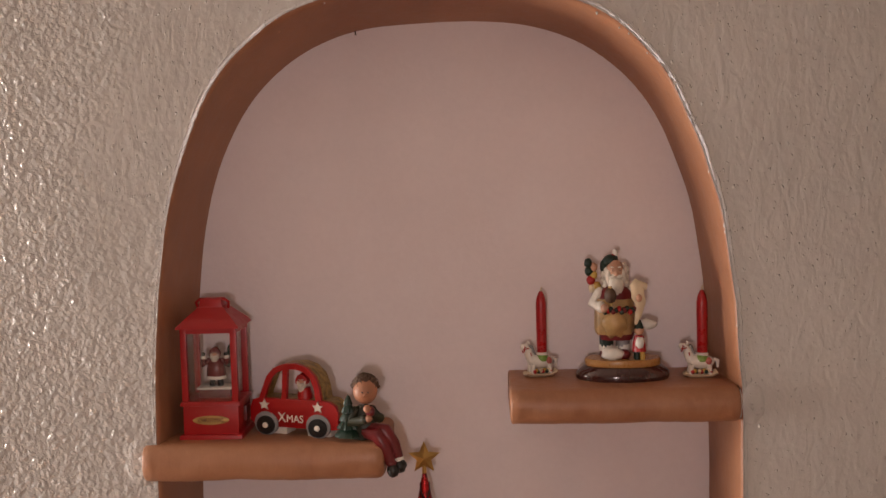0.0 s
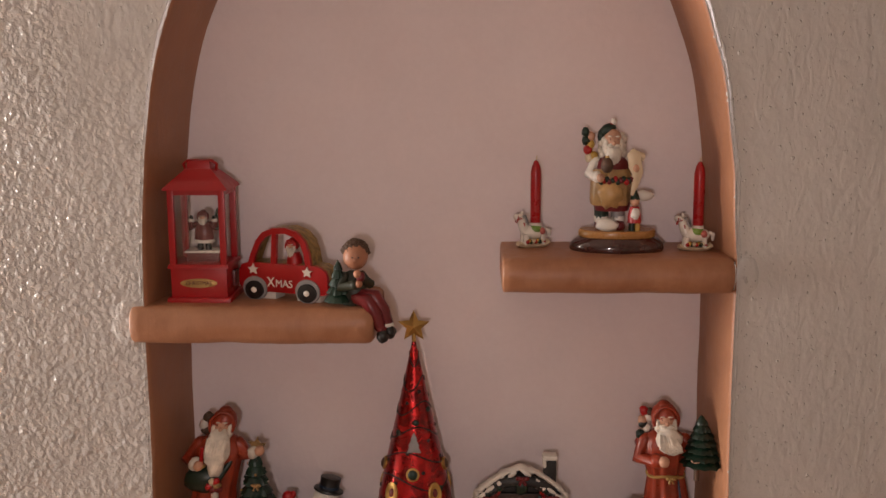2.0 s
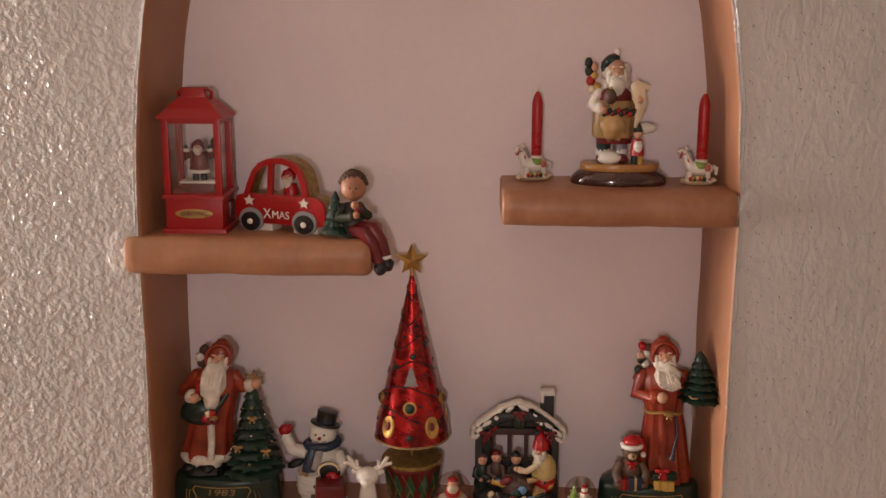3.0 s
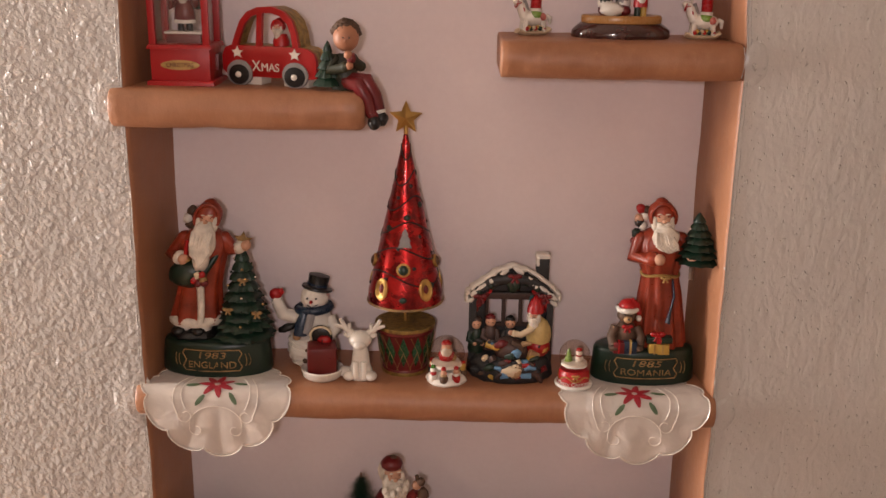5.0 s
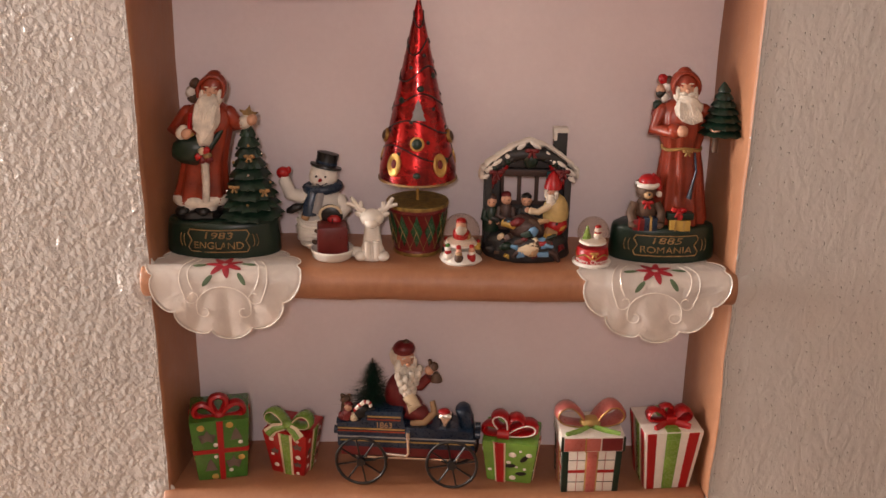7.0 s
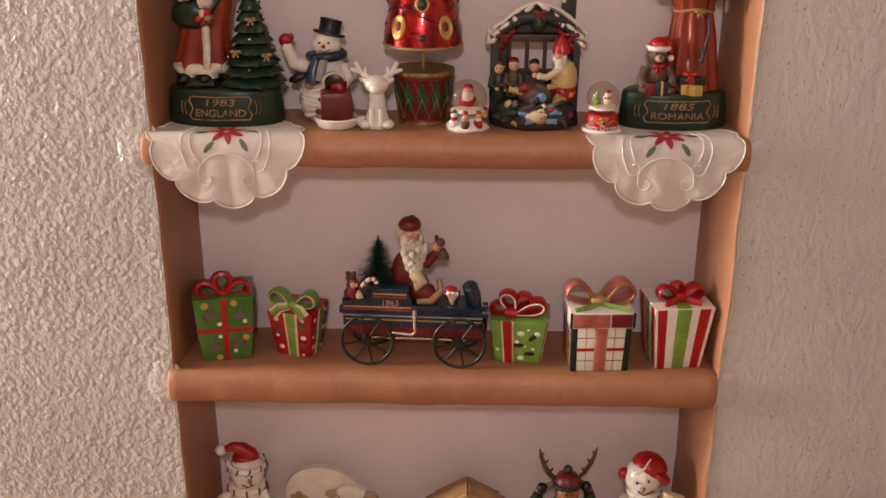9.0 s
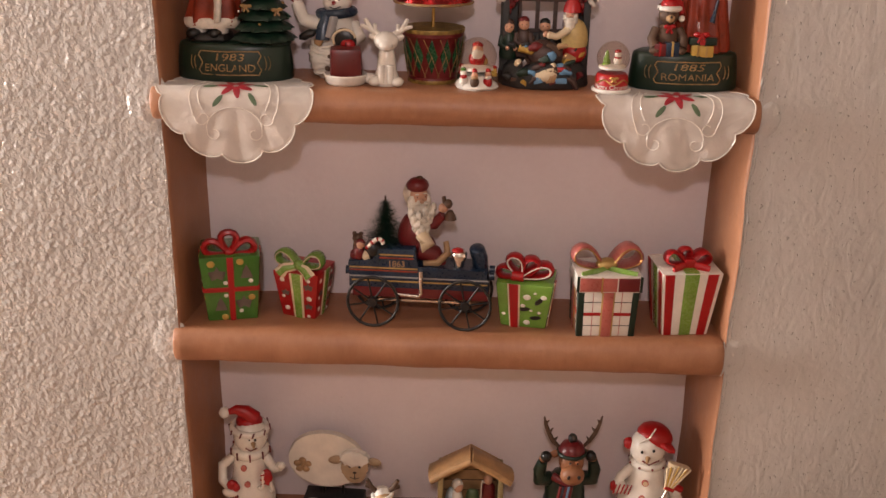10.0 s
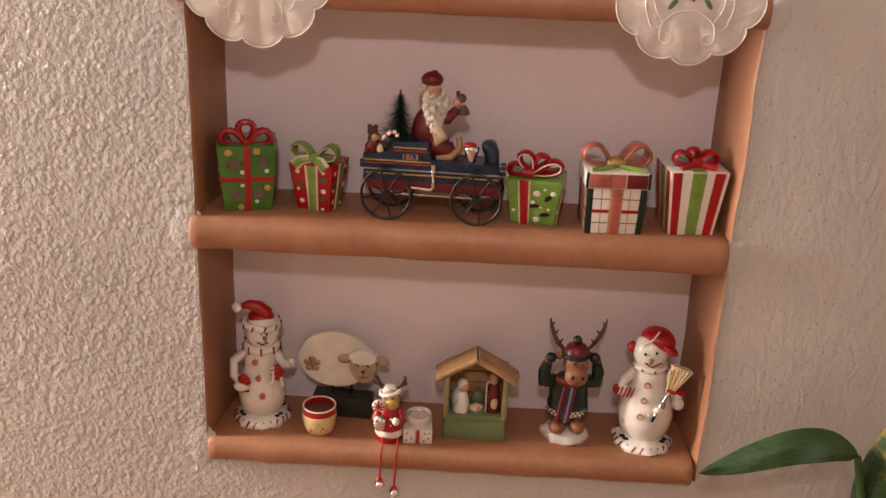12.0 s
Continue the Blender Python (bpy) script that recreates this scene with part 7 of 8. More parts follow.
def build_snowman_hat(m):
    s = Shape()
    snow_foot(s, m, 0.049)
    s.lathe([(0.030, 0.014), (0.040, 0.030), (0.043, 0.050), (0.040, 0.070), (0.033, 0.086), (0.030, 0.100), (0.028, 0.118), (0.026, 0.134), (0.020, 0.140)], WHITE, m @ pose(0, 0, 0, 0, 0, 0), 32)
    s.ball((0.004, -0.002, 0.164), (0.030, 0.029, 0.031), WHITE, m, 24, 15)
    s.tube([(0.002 + 0.026 * math.cos(a), 0.025 * math.sin(a), 0.137) for a in np.linspace(0, 6.28, 25)[:-1]], 0.0080, WHITE, m, 10, True)
    for k in range(9):
        a = 2 * math.pi * k / 9
        s.tube([(0.002 + 0.034 * math.cos(a), 0.033 * math.sin(a), 0.131), (0.002 + 0.034 * math.cos(a), 0.033 * math.sin(a), 0.144)], 0.0016, DEEP_RED, m, 6)
    s.ball((0.002, 0.004, 0.187), (0.0235, 0.023, 0.012), RED, m, 18, 10)
    s.tube([(0.012, 0.0, 0.192), (-0.002, -0.002, 0.206), (-0.018, -0.004, 0.211), (-0.030, -0.006, 0.208)], [0.015, 0.012, 0.008, 0.005], RED, m, 12)
    s.ball((-0.038, -0.006, 0.206), 0.0095, WHITE, m, 12, 8, 0.2)
    s.tube([(0.003 + 0.0300 * math.cos(a), 0.029 * math.sin(a), 0.178 - 0.003 * math.cos(a)) for a in np.linspace(0, 6.28, 25)[:-1]], 0.0055, WHITE, m, 9, True)
    for k in range(10):
        a = 2 * math.pi * k / 10
        s.tube([(0.003 + 0.0355 * math.cos(a), 0.034 * math.sin(a), 0.174), (0.003 + 0.0350 * math.cos(a + .12), 0.034 * math.sin(a + .12), 0.183)], 0.0014, DEEP_RED, m, 6)
    for x in (0.008, 0.018):
        s.ball((x, -0.0285, 0.170), 0.0022, BLACK, m, 7, 5)
    s.tube([(0.014, -0.028, 0.163), (0.018, -0.040, 0.161)], [0.0045, 0.0015], TAN, m, 9)
    s.tube([(0.000, -0.030, 0.155), (0.010, -0.031, 0.151), (0.020, -0.027, 0.154)], 0.0012, DEEP_RED, m, 6)
    for x, z, y in ((-0.004, 0.118, -0.030), (0.002, 0.092, -0.036), (0.010, 0.062, -0.042)):
        s.tube([(x, y, z), (x, y - 0.003, z)], 0.0055, PINK, m, 12)
    s.tube([(-0.026, 0, 0.124), (-0.048, -0.006, 0.108), (-0.046, -0.018, 0.086), (-0.032, -0.028, 0.080)], [0.009, 0.0085, 0.0085, 0.008], WHITE, m, 11)
    s.ball((-0.026, -0.034, 0.088), (0.010, 0.007, 0.009), RED, m, 11, 7, 0.15)
    s.ball((-0.018, -0.038, 0.086), (0.007, 0.006, 0.008), RED, m, 9, 6)
    s.tube([(-0.044, -0.020, 0.068), (-0.030, -0.032, 0.064), (-0.014, -0.036, 0.068)], 0.0028, DEEP_RED, m, 7)
    s.ball((-0.030, -0.032, 0.073), (0.015, 0.009, 0.009), WHITE, m, 12, 8)
    s.tube([(0.028, 0, 0.122), (0.044, -0.010, 0.106), (0.054, -0.012, 0.112)], [0.009, 0.008, 0.008], WHITE, m, 11)
    s.ball((0.058, -0.012, 0.114), (0.007, 0.007, 0.006), WHITE, m, 10, 7)
    s.ball((0.034, -0.026, 0.100), (0.010, 0.008, 0.015), RED, m, 12, 8, 0.15)
    s.tube([(0.028, -0.030, 0.112), (0.028, -0.032, 0.086), (0.024, -0.033, 0.080), (0.020, -0.033, 0.086)], 0.0035, WHITE, m, 8)
    s.tube([(0.040, -0.028, 0.092), (0.044, -0.028, 0.078), (0.040, -0.029, 0.074)], 0.0032, WHITE, m, 8)
    for z in (0.090, 0.098, 0.106):
        s.tube([(0.0245, -0.0330, z), (0.0315, -0.0330, z + 0.002)], 0.0014, RED, m, 6)
    whole("figurine", s, Matrix.Identity(4), "white glazed snowman figurine with red hat and striped scarf", "figurine", "glazed snowmen")


def build_snowman_broom(m):
    s = Shape()
    snow_foot(s, m, 0.048)
    s.lathe([(0.028, 0.014), (0.042, 0.034), (0.046, 0.058), (0.042, 0.082), (0.033, 0.102), (0.028, 0.122), (0.025, 0.140), (0.018, 0.148)], WHITE, m, 32)
    s.ball((-0.004, -0.002, 0.172), (0.029, 0.028, 0.031), WHITE, m, 24, 15)
    s.tube([(-0.002 + 0.024 * math.cos(a), 0.023 * math.sin(a), 0.146) for a in np.linspace(0, 6.28, 25)[:-1]], 0.0058, WHITE, m, 9, True)
    for k in range(9):
        a = 2 * math.pi * k / 9
        s.ball((-0.002 + 0.0295 * math.cos(a), 0.0285 * math.sin(a), 0.146), 0.0022, DEEP_RED, m, 7, 5)
    s.ball((0.006, 0.004, 0.190), (0.029, 0.028, 0.021), RED, m, 20, 12, 0, (0, 14, 0))
    s.ball((0.024, -0.016, 0.184), (0.016, 0.014, 0.006), RED, m, 14, 8, 0, (0, 32, 0))
    s.tube([(-0.020, -0.020, 0.190), (-0.006, -0.024, 0.202), (0.004, -0.010, 0.211)], 0.0016, WHITE, m, 6)
    s.ball((-0.034, 0.0, 0.176), (0.009, 0.010, 0.010), RED, m, 11, 8)
    for x, z in ((-0.016, 0.178), (0.002, 0.182)):
        s.ball((x, -0.0285, z), 0.0026, BLACK, m, 7, 5)
    s.tube([(-0.006, -0.029, 0.169), (-0.008, -0.038, 0.166)], [0.0045, 0.002], TAN, m, 9)
    s.tube([(-0.014, -0.028, 0.162), (-0.004, -0.031, 0.157), (0.012, -0.027, 0.164)], 0.0012, DEEP_RED, m, 6)
    for x, z, y in ((-0.006, 0.122, -0.028), (-0.010, 0.098, -0.036), (-0.014, 0.072, -0.044)):
        s.tube([(x, y, z), (x, y - 0.0035, z)], 0.0055, PINK, m, 12)
        s.tube([(x, y - 0.002, z), (x, y - 0.0042, z)], 0.0040, CREAM, m, 10)
    s.tube([(-0.024, 0, 0.132), (-0.042, -0.006, 0.116), (-0.046, -0.012, 0.108)], [0.009, 0.0085, 0.008], WHITE, m, 11)
    s.ball((-0.044, -0.014, 0.102), (0.013, 0.010, 0.012), WHITE, m, 12, 8)
    for k in range(5):
        s.tube([(-0.054 + 0.006 * k, -0.022, 0.094), (-0.050 + 0.006 * k, -0.024, 0.112)], 0.0014, RED, m, 6)
    s.ball((-0.054, -0.016, 0.104), (0.006, 0.006, 0.009), RED, m, 9, 6)
    s.tube([(0.024, 0, 0.132), (0.042, -0.008, 0.108), (0.046, -0.014, 0.094)], [0.010, 0.010, 0.010], WHITE, m, 11)
    s.ball((0.048, -0.016, 0.086), (0.011, 0.010, 0.011), WHITE, m, 12, 8)
    s.tube([(0.032, -0.018, 0.118), (0.054, -0.014, 0.104)], 0.0062, RED, m, 9)
    s.tube([(0.004, -0.046, 0.066), (0.018, -0.038, 0.092), (0.030, -0.032, 0.116)], 0.0028, SILVER, m, 8)
    s.tube([(0.004, -0.046, 0.066), (0.009, -0.043, 0.075)], 0.0040, BLACK, m, 8)
    s.tube([(0.028, -0.033, 0.114), (0.036, -0.030, 0.134), (0.044, -0.028, 0.160)], [0.006, 0.012, 0.019], CREAM, m, 14, False, 0.35)
    for k in range(7):
        u = (k - 3) / 3
        s.tube([(0.029 + 0.004 * u, -0.036, 0.116), (0.043 + 0.018 * u, -0.0345, 0.160 - 0.004 * abs(u))], 0.0018, YELLOW if k % 2 else CREAM, m, 6)
    s.tube([(0.024, -0.036, 0.122), (0.038, -0.036, 0.116)], 0.0035, RED, m, 8)
    s.ball((0.020, -0.036, 0.092), (0.006, 0.005, 0.009), GREY, m, 9, 6, 0.2)
    s.ball((0.014, -0.040, 0.084), (0.008, 0.005, 0.006), WHITE, m, 9, 6, 0.2)
    whole("figurine", s, Matrix.Identity(4), "white glazed snowman figurine with red cap, holding a broom", "figurine", "glazed snowmen")


def build_sheep(m):
    t = thing("sheep_ornament", m, "flat white wooden sheep on wire legs and slate block", "ornament")
    part("stand", Shape().box((-0.004, 0, 0), (0.098, 0.034, 0.036), SLATE, None, 1.0, 0.0015), t, "dark rough block")
    for x in (-0.022, 0.010):
        part("leg", Shape().tube([(x, 0, 0.034), (x, 0, 0.066)], 0.0020, BLACK, None, 8), t, "black wire leg")
    body = ring(40, 0.062, 0.050, -0.017, 0.102)
    part("body", Shape().slab(body, 0.012, CREAM_WOOL, pose(0, -0.006, 0), 0.004), t)
    head_pts = [(0.024 + 0.022 * math.cos(a) * (1.05 if math.sin(a) > 0 else 0.9), 0.094 + 0.026 * math.sin(a)) for a in np.linspace(0, 2 * math.pi, 29)[:-1]]
    head = part("head", Shape().slab(head_pts, 0.009, TAN_FACE, pose(0.008, -0.0155, 0), 0.002), t, "tan painted face")
    for s in (-1, 1):
        part("ear", Shape().ball((0.032 + s * 0.031, -0.012, 0.109), (0.0125, 0.004, 0.0075), TAN_FACE, None, 14, 8, 0, (0, s * 12, 0)), head)
        part("eye", Shape().ball((0.032 + s * 0.008, -0.0160, 0.100), (0.0020, 0.0010, 0.0022), BLACK, None, 8, 6), head)
    part("wool_cap", Shape().slab([(0.032 + 0.023 * math.cos(a) * (1 + 0.06 * math.sin(9 * a)), 0.115 + 0.013 * math.sin(a) * (1 + 0.06 * math.cos(9 * a))) for a in np.linspace(0, 2 * math.pi, 37)[:-1]], 0.012, SNOW, pose(0, -0.018, 0), 0.003), head, "white wool cap")
    part("muzzle", Shape().tube([(0.032, -0.0160, 0.088), (0.032, -0.0160, 0.078)], 0.0007, BLACK, None, 6).ball((0.032, -0.0160, 0.089), (0.0034, 0.0012, 0.0022), BLACK, None, 9, 6).tube([(0.024, -0.0160, 0.080), (0.032, -0.0160, 0.077), (0.040, -0.0160, 0.080)], 0.0006, BLACK, None, 5), head)
    flower = part("flower", Shape().ball((-0.055, -0.0075, 0.091), (0.004, 0.0025, 0.004), TAN, None, 10, 6), t, "tan felt flower")
    for k in range(5):
        a = 2 * math.pi * k / 5 + 0.3
        part("petal", Shape().ball((-0.055 + 0.0092 * math.cos(a), -0.0068, 0.091 + 0.0092 * math.sin(a)), (0.0062, 0.0022, 0.0056), TAN, None, 10, 6), flower)


def build_mug_candle(m):
    t = thing("candle_cup", m, "small yellow face-shaped candle cup with red wax", "candle cup")
    part("cup", Shape().lathe([(0.021, 0.0), (0.025, 0.003), (0.0290, 0.014), (0.0312, 0.028), (0.0312, 0.037), (0.0302, 0.038)], YELLOW_GLAZE, None, 32), t, "yellow glazed cup")
    part("cap_rim", Shape().lathe([(0.0300, 0.036), (0.0304, 0.040), (0.0295, 0.0485), (0.0284, 0.050), (0.0262, 0.049), (0.0255, 0.030)], RED, None, 32), t, "red rim")
    part("brim", Shape().tube([(0.0288 * math.cos(a), 0.0288 * math.sin(a), 0.0495) for a in np.linspace(0, 6.28, 33)[:-1]], 0.0016, SNOW, None, 8, True), t)
    part("wax", Shape().lathe([(0.0245, 0.030), (0.0256, 0.0425), (0.020, 0.0415), (0.002, 0.0410)], WINE_WAX, None, 28), t, "red wax")
    for s in (-1, 1):
        part("eye", Shape().ball((s * 0.0045 + 0.003, -0.0285, 0.019), (0.0014, 0.0010, 0.0022), BLACK, None, 8, 6), t)
        part("cheek", Shape().ball((s * 0.014 + 0.002, -0.0235, 0.014), (0.0070, 0.0030, 0.0058), PEACH, None, 10, 7), t)
    part("nose", Shape().ball((0.003, -0.0290, 0.0145), (0.0028, 0.0024, 0.0024), PEACH, None, 9, 6), t)


def build_shelf_sitter(m):
    """Little antlered figure that sits on the edge, its cord legs hanging down."""
    s = Shape()
    s.lathe([(0.020, 0.0), (0.0225, 0.004), (0.0220, 0.012)], RED, m, 24, 0.9)
    s.lathe([(0.0222, 0.011), (0.0235, 0.016), (0.0225, 0.022)], SNOW, m, 24, 0.9)
    s.lathe([(0.0222, 0.021), (0.0225, 0.030), (0.0195, 0.046), (0.0140, 0.058), (0.008, 0.062)], RED, m, 24, 0.9)
    s.ball((0.002, -0.004, 0.074), (0.0150, 0.0140, 0.0150), TAN, m, 18, 11)
    s.ball((0.004, -0.014, 0.068), (0.0115, 0.0085, 0.0090), YELLOW, m, 14, 9)
    s.ball((0, 0.003, 0.084), (0.0138, 0.0132, 0.0085), SNOW, m, 16, 9, 0.15)
    s.tube([(0.0155 * math.cos(a), 0.0145 * math.sin(a), 0.082 + 0.003 * math.cos(a)) for a in np.linspace(0, 6.28, 21)[:-1]], 0.0032, SNOW, m, 8, True)
    for x in (-1, 1):
        s.tube([(x * 0.010, 0.002, 0.086), (x * 0.018, 0.002, 0.094), (x * 0.024, 0.002, 0.106)], [0.004, 0.0045, 0.003], BROWN, m, 9)
        s.tube([(x * 0.018, 0.002, 0.094), (x * 0.027, 0.002, 0.096)], [0.004, 0.003], BROWN, m, 8)
        s.ball((x * 0.006, -0.016, 0.078), 0.0016, BLACK, m, 7, 5)
        s.tube([(x * 0.016, -0.002, 0.052), (x * 0.021, -0.012, 0.040), (x * 0.014, -0.020, 0.036)], [0.007, 0.007, 0.006], RED, m, 10)
        s.ball((x * 0.012, -0.0225, 0.037 + 0.006 * (x > 0)), 0.0062, SNOW, m, 10, 7)
    s.ball((-0.014, -0.021, 0.038), (0.011, 0.009, 0.013), SILVER, m, 14, 9, 0.2)
    s.ball((-0.016, -0.018, 0.066), (0.0105, 0.0035, 0.0105), SNOW, m, 14, 8)
    for k in range(4):
        a = math.pi * k / 4
        s.tube([(-0.016 - 0.010 * math.cos(a), -0.0215, 0.066 - 0.010 * math.sin(a)), (-0.016 + 0.010 * math.cos(a), -0.0215, 0.066 + 0.010 * math.sin(a))], 0.0011, RED, m, 5)
    for z in (0.034, 0.044):
        s.ball((0.004, -0.0205 + 0.1 * (z - 0.034), z), 0.0020, SNOW, m, 7, 5)
    for x, drop in ((-0.008, -0.046), (0.016, -0.060)):
        s.tube([(x, -0.019, 0.012), (x, -0.030, 0.006), (x - 0.001, -0.041, -0.006), (x - 0.003, -0.0415, drop)], 0.0017, RED, m, 7)
        s.ball((x - 0.003, -0.042, drop - 0.002), (0.0055, 0.005, 0.0040), RED, m, 10, 7)
        s.ball((x - 0.001, -0.044, drop - 0.009), (0.0078, 0.0085, 0.0075), SILVER, m, 14, 9)
        s.ball((x - 0.004, -0.042, drop - 0.008), (0.0065, 0.0070, 0.0078), BLACK, m, 12, 8)
    whole("figurine", s, Matrix.Identity(4), "antlered red and white figurine, cord legs hanging over the shelf", "figurine")


def build_box_candle(m):
    t = thing("candle_holder", m, "white dotted parcel candle holder with a silver tea light", "candle holder")
    bx = part("parcel", Shape().box((0, 0, 0), (0.047, 0.040, 0.026), WHITE, None, 1.0, 0.002, True), t)
    part("ribbon", Shape().box((0, -0.0205, 0.001), (0.0046, 0.002, 0.0245), RED), bx, "red ribbon")
    for x in (-1, 1):
        part("gold_line", Shape().box((x * 0.0034, -0.0204, 0.001), (0.0010, 0.002, 0.0245), GOLD), bx)
    for x, z in ((-0.017, 0.019), (-0.010, 0.010), (-0.018, 0.006), (0.011, 0.019), (0.017, 0.010), (0.010, 0.005), (0.019, 0.020)):
        part("dot", Shape().ball((x, -0.0202, z), (0.0015, 0.0008, 0.0015), BLACK, None, 8, 5), bx)
    part("cup", Shape().lathe([(0.0155, 0.0255), (0.0195, 0.034), (0.0210, 0.045), (0.0200, 0.0455), (0.0188, 0.036), (0.004, 0.034)], WHITE, pose(0.001, 0, 0), 30), t, "pale porcelain cup")
    part("tea_light", Shape().lathe([(0.0175, 0.035), (0.0180, 0.041), (0.0170, 0.0395), (0.002, 0.0392)], SILVER, pose(0.001, 0, 0), 26), t, "silver tea light")


THATCH = finish("thatch_brown_glaze", (0.36, 0.205, 0.090), 0.5, vary=0.3, relief=0.001)


def build_stable(m):
    t = thing("nativity_stable", m, "small ceramic stable with tan roof and mossy green base", "ornament")
    part("foot", Shape().box((0, 0, 0), (0.110, 0.064, 0.036), MOSS, None, 0.94, 0.006, True), t, "mossy green base")
    part("ground", Shape().box((0, 0, 0.034), (0.106, 0.058, 0.012), MOSS, None, 0.96, 0.004, True), t)
    wl = Shape().slab([(-0.050, 0.040), (0.050, 0.040), (0.053, 0.118), (0, 0.148), (-0.053, 0.118)], 0.006, THATCH, pose(0, 0.020, 0))
    wp = part("back_wall", wl, t, "tan planked back wall")
    for z in (0.062, 0.082, 0.102, 0.122):
        part("plank_line", Shape().tube([(-0.048, 0.0196, z), (0.048, 0.0196, z + 0.001)], 0.0009, BROWN, None, 5), wp)
    for s in (-1, 1):
        part("post", Shape().box((s * 0.0495, -0.004, 0.040), (0.009, 0.050, 0.084), MOSS_TAN, None, 1.0, 0.002), t)
        eave = Shape().tube([(s * 0.068, -0.006, 0.114), (s * 0.034, -0.006, 0.134), (0, -0.006, 0.153)], 0.0055, THATCH, None, 8, False, 4.2)
        part("roof", eave, t, "tan thatched roof slope")
        part("gable_beam", Shape().tube([(s * 0.066, -0.029, 0.1125), (s * 0.034, -0.029, 0.1330), (0, -0.029, 0.1515)], 0.0060, THATCH, None, 8), t)
    f = Shape()
    q = pose(-0.024, -0.010, 0.040)
    f.lathe([(0.014, 0.0), (0.015, 0.006), (0.0125, 0.024), (0.0095, 0.038), (0.005, 0.044)], WHITE, q, 18, 0.9, 0.08, True, 0.08, 6)
    f.ball((0.004, -0.002, 0.050), (0.0082, 0.0080, 0.0090), SKIN, q, 12, 8)
    f.ball((0.002, 0.001, 0.053), (0.0100, 0.0095, 0.0105), WHITE, q, 14, 9)
    f.ball((-0.008, 0.002, 0.026), (0.009, 0.012, 0.020), BLUE_PALE, q, 12, 8, 0.1)
    part("kneeling_figure", f, t, "small white and blue painted figure")
    f = Shape()
    q = pose(0.030, -0.008, 0.040)
    f.lathe([(0.012, 0.0), (0.0125, 0.010), (0.0115, 0.036), (0.0105, 0.052), (0.005, 0.060)], DEEP_RED, q, 18, 0.9, 0.05, True, 0.08, 6)
    f.ball((-0.001, -0.003, 0.066), (0.0078, 0.0078, 0.0090), SKIN, q, 12, 8)
    f.ball((0, 0.001, 0.070), (0.0085, 0.0082, 0.0080), TAN, q, 12, 8)
    f.ball((0.002, -0.009, 0.024), (0.0065, 0.0040, 0.0110), CREAM, q, 10, 7, 0.1)
    f.tube([(-0.012, -0.006, 0.0), (-0.012, -0.006, 0.058), (-0.010, -0.006, 0.066), (-0.007, -0.006, 0.062)], 0.0014, WHITE, q, 7)
    part("standing_figure", f, t, "small red painted figure with a crook")
    f = Shape()
    f.ball((0.002, -0.014, 0.046), (0.014, 0.010, 0.008), MOSS, None, 14, 9, 0.1)
    f.ball((0.002, -0.016, 0.055), (0.012, 0.009, 0.007), CREAM, None, 14, 8, 0.15)
    f.ball((0.006, -0.022, 0.056), (0.004, 0.004, 0.004), SKIN, None, 8, 6)
    f.ball((0.004, 0.010, 0.056), (0.012, 0.008, 0.018), MOSS, None, 12, 8, 0.2)
    part("manger", f, t, "small mossy manger")


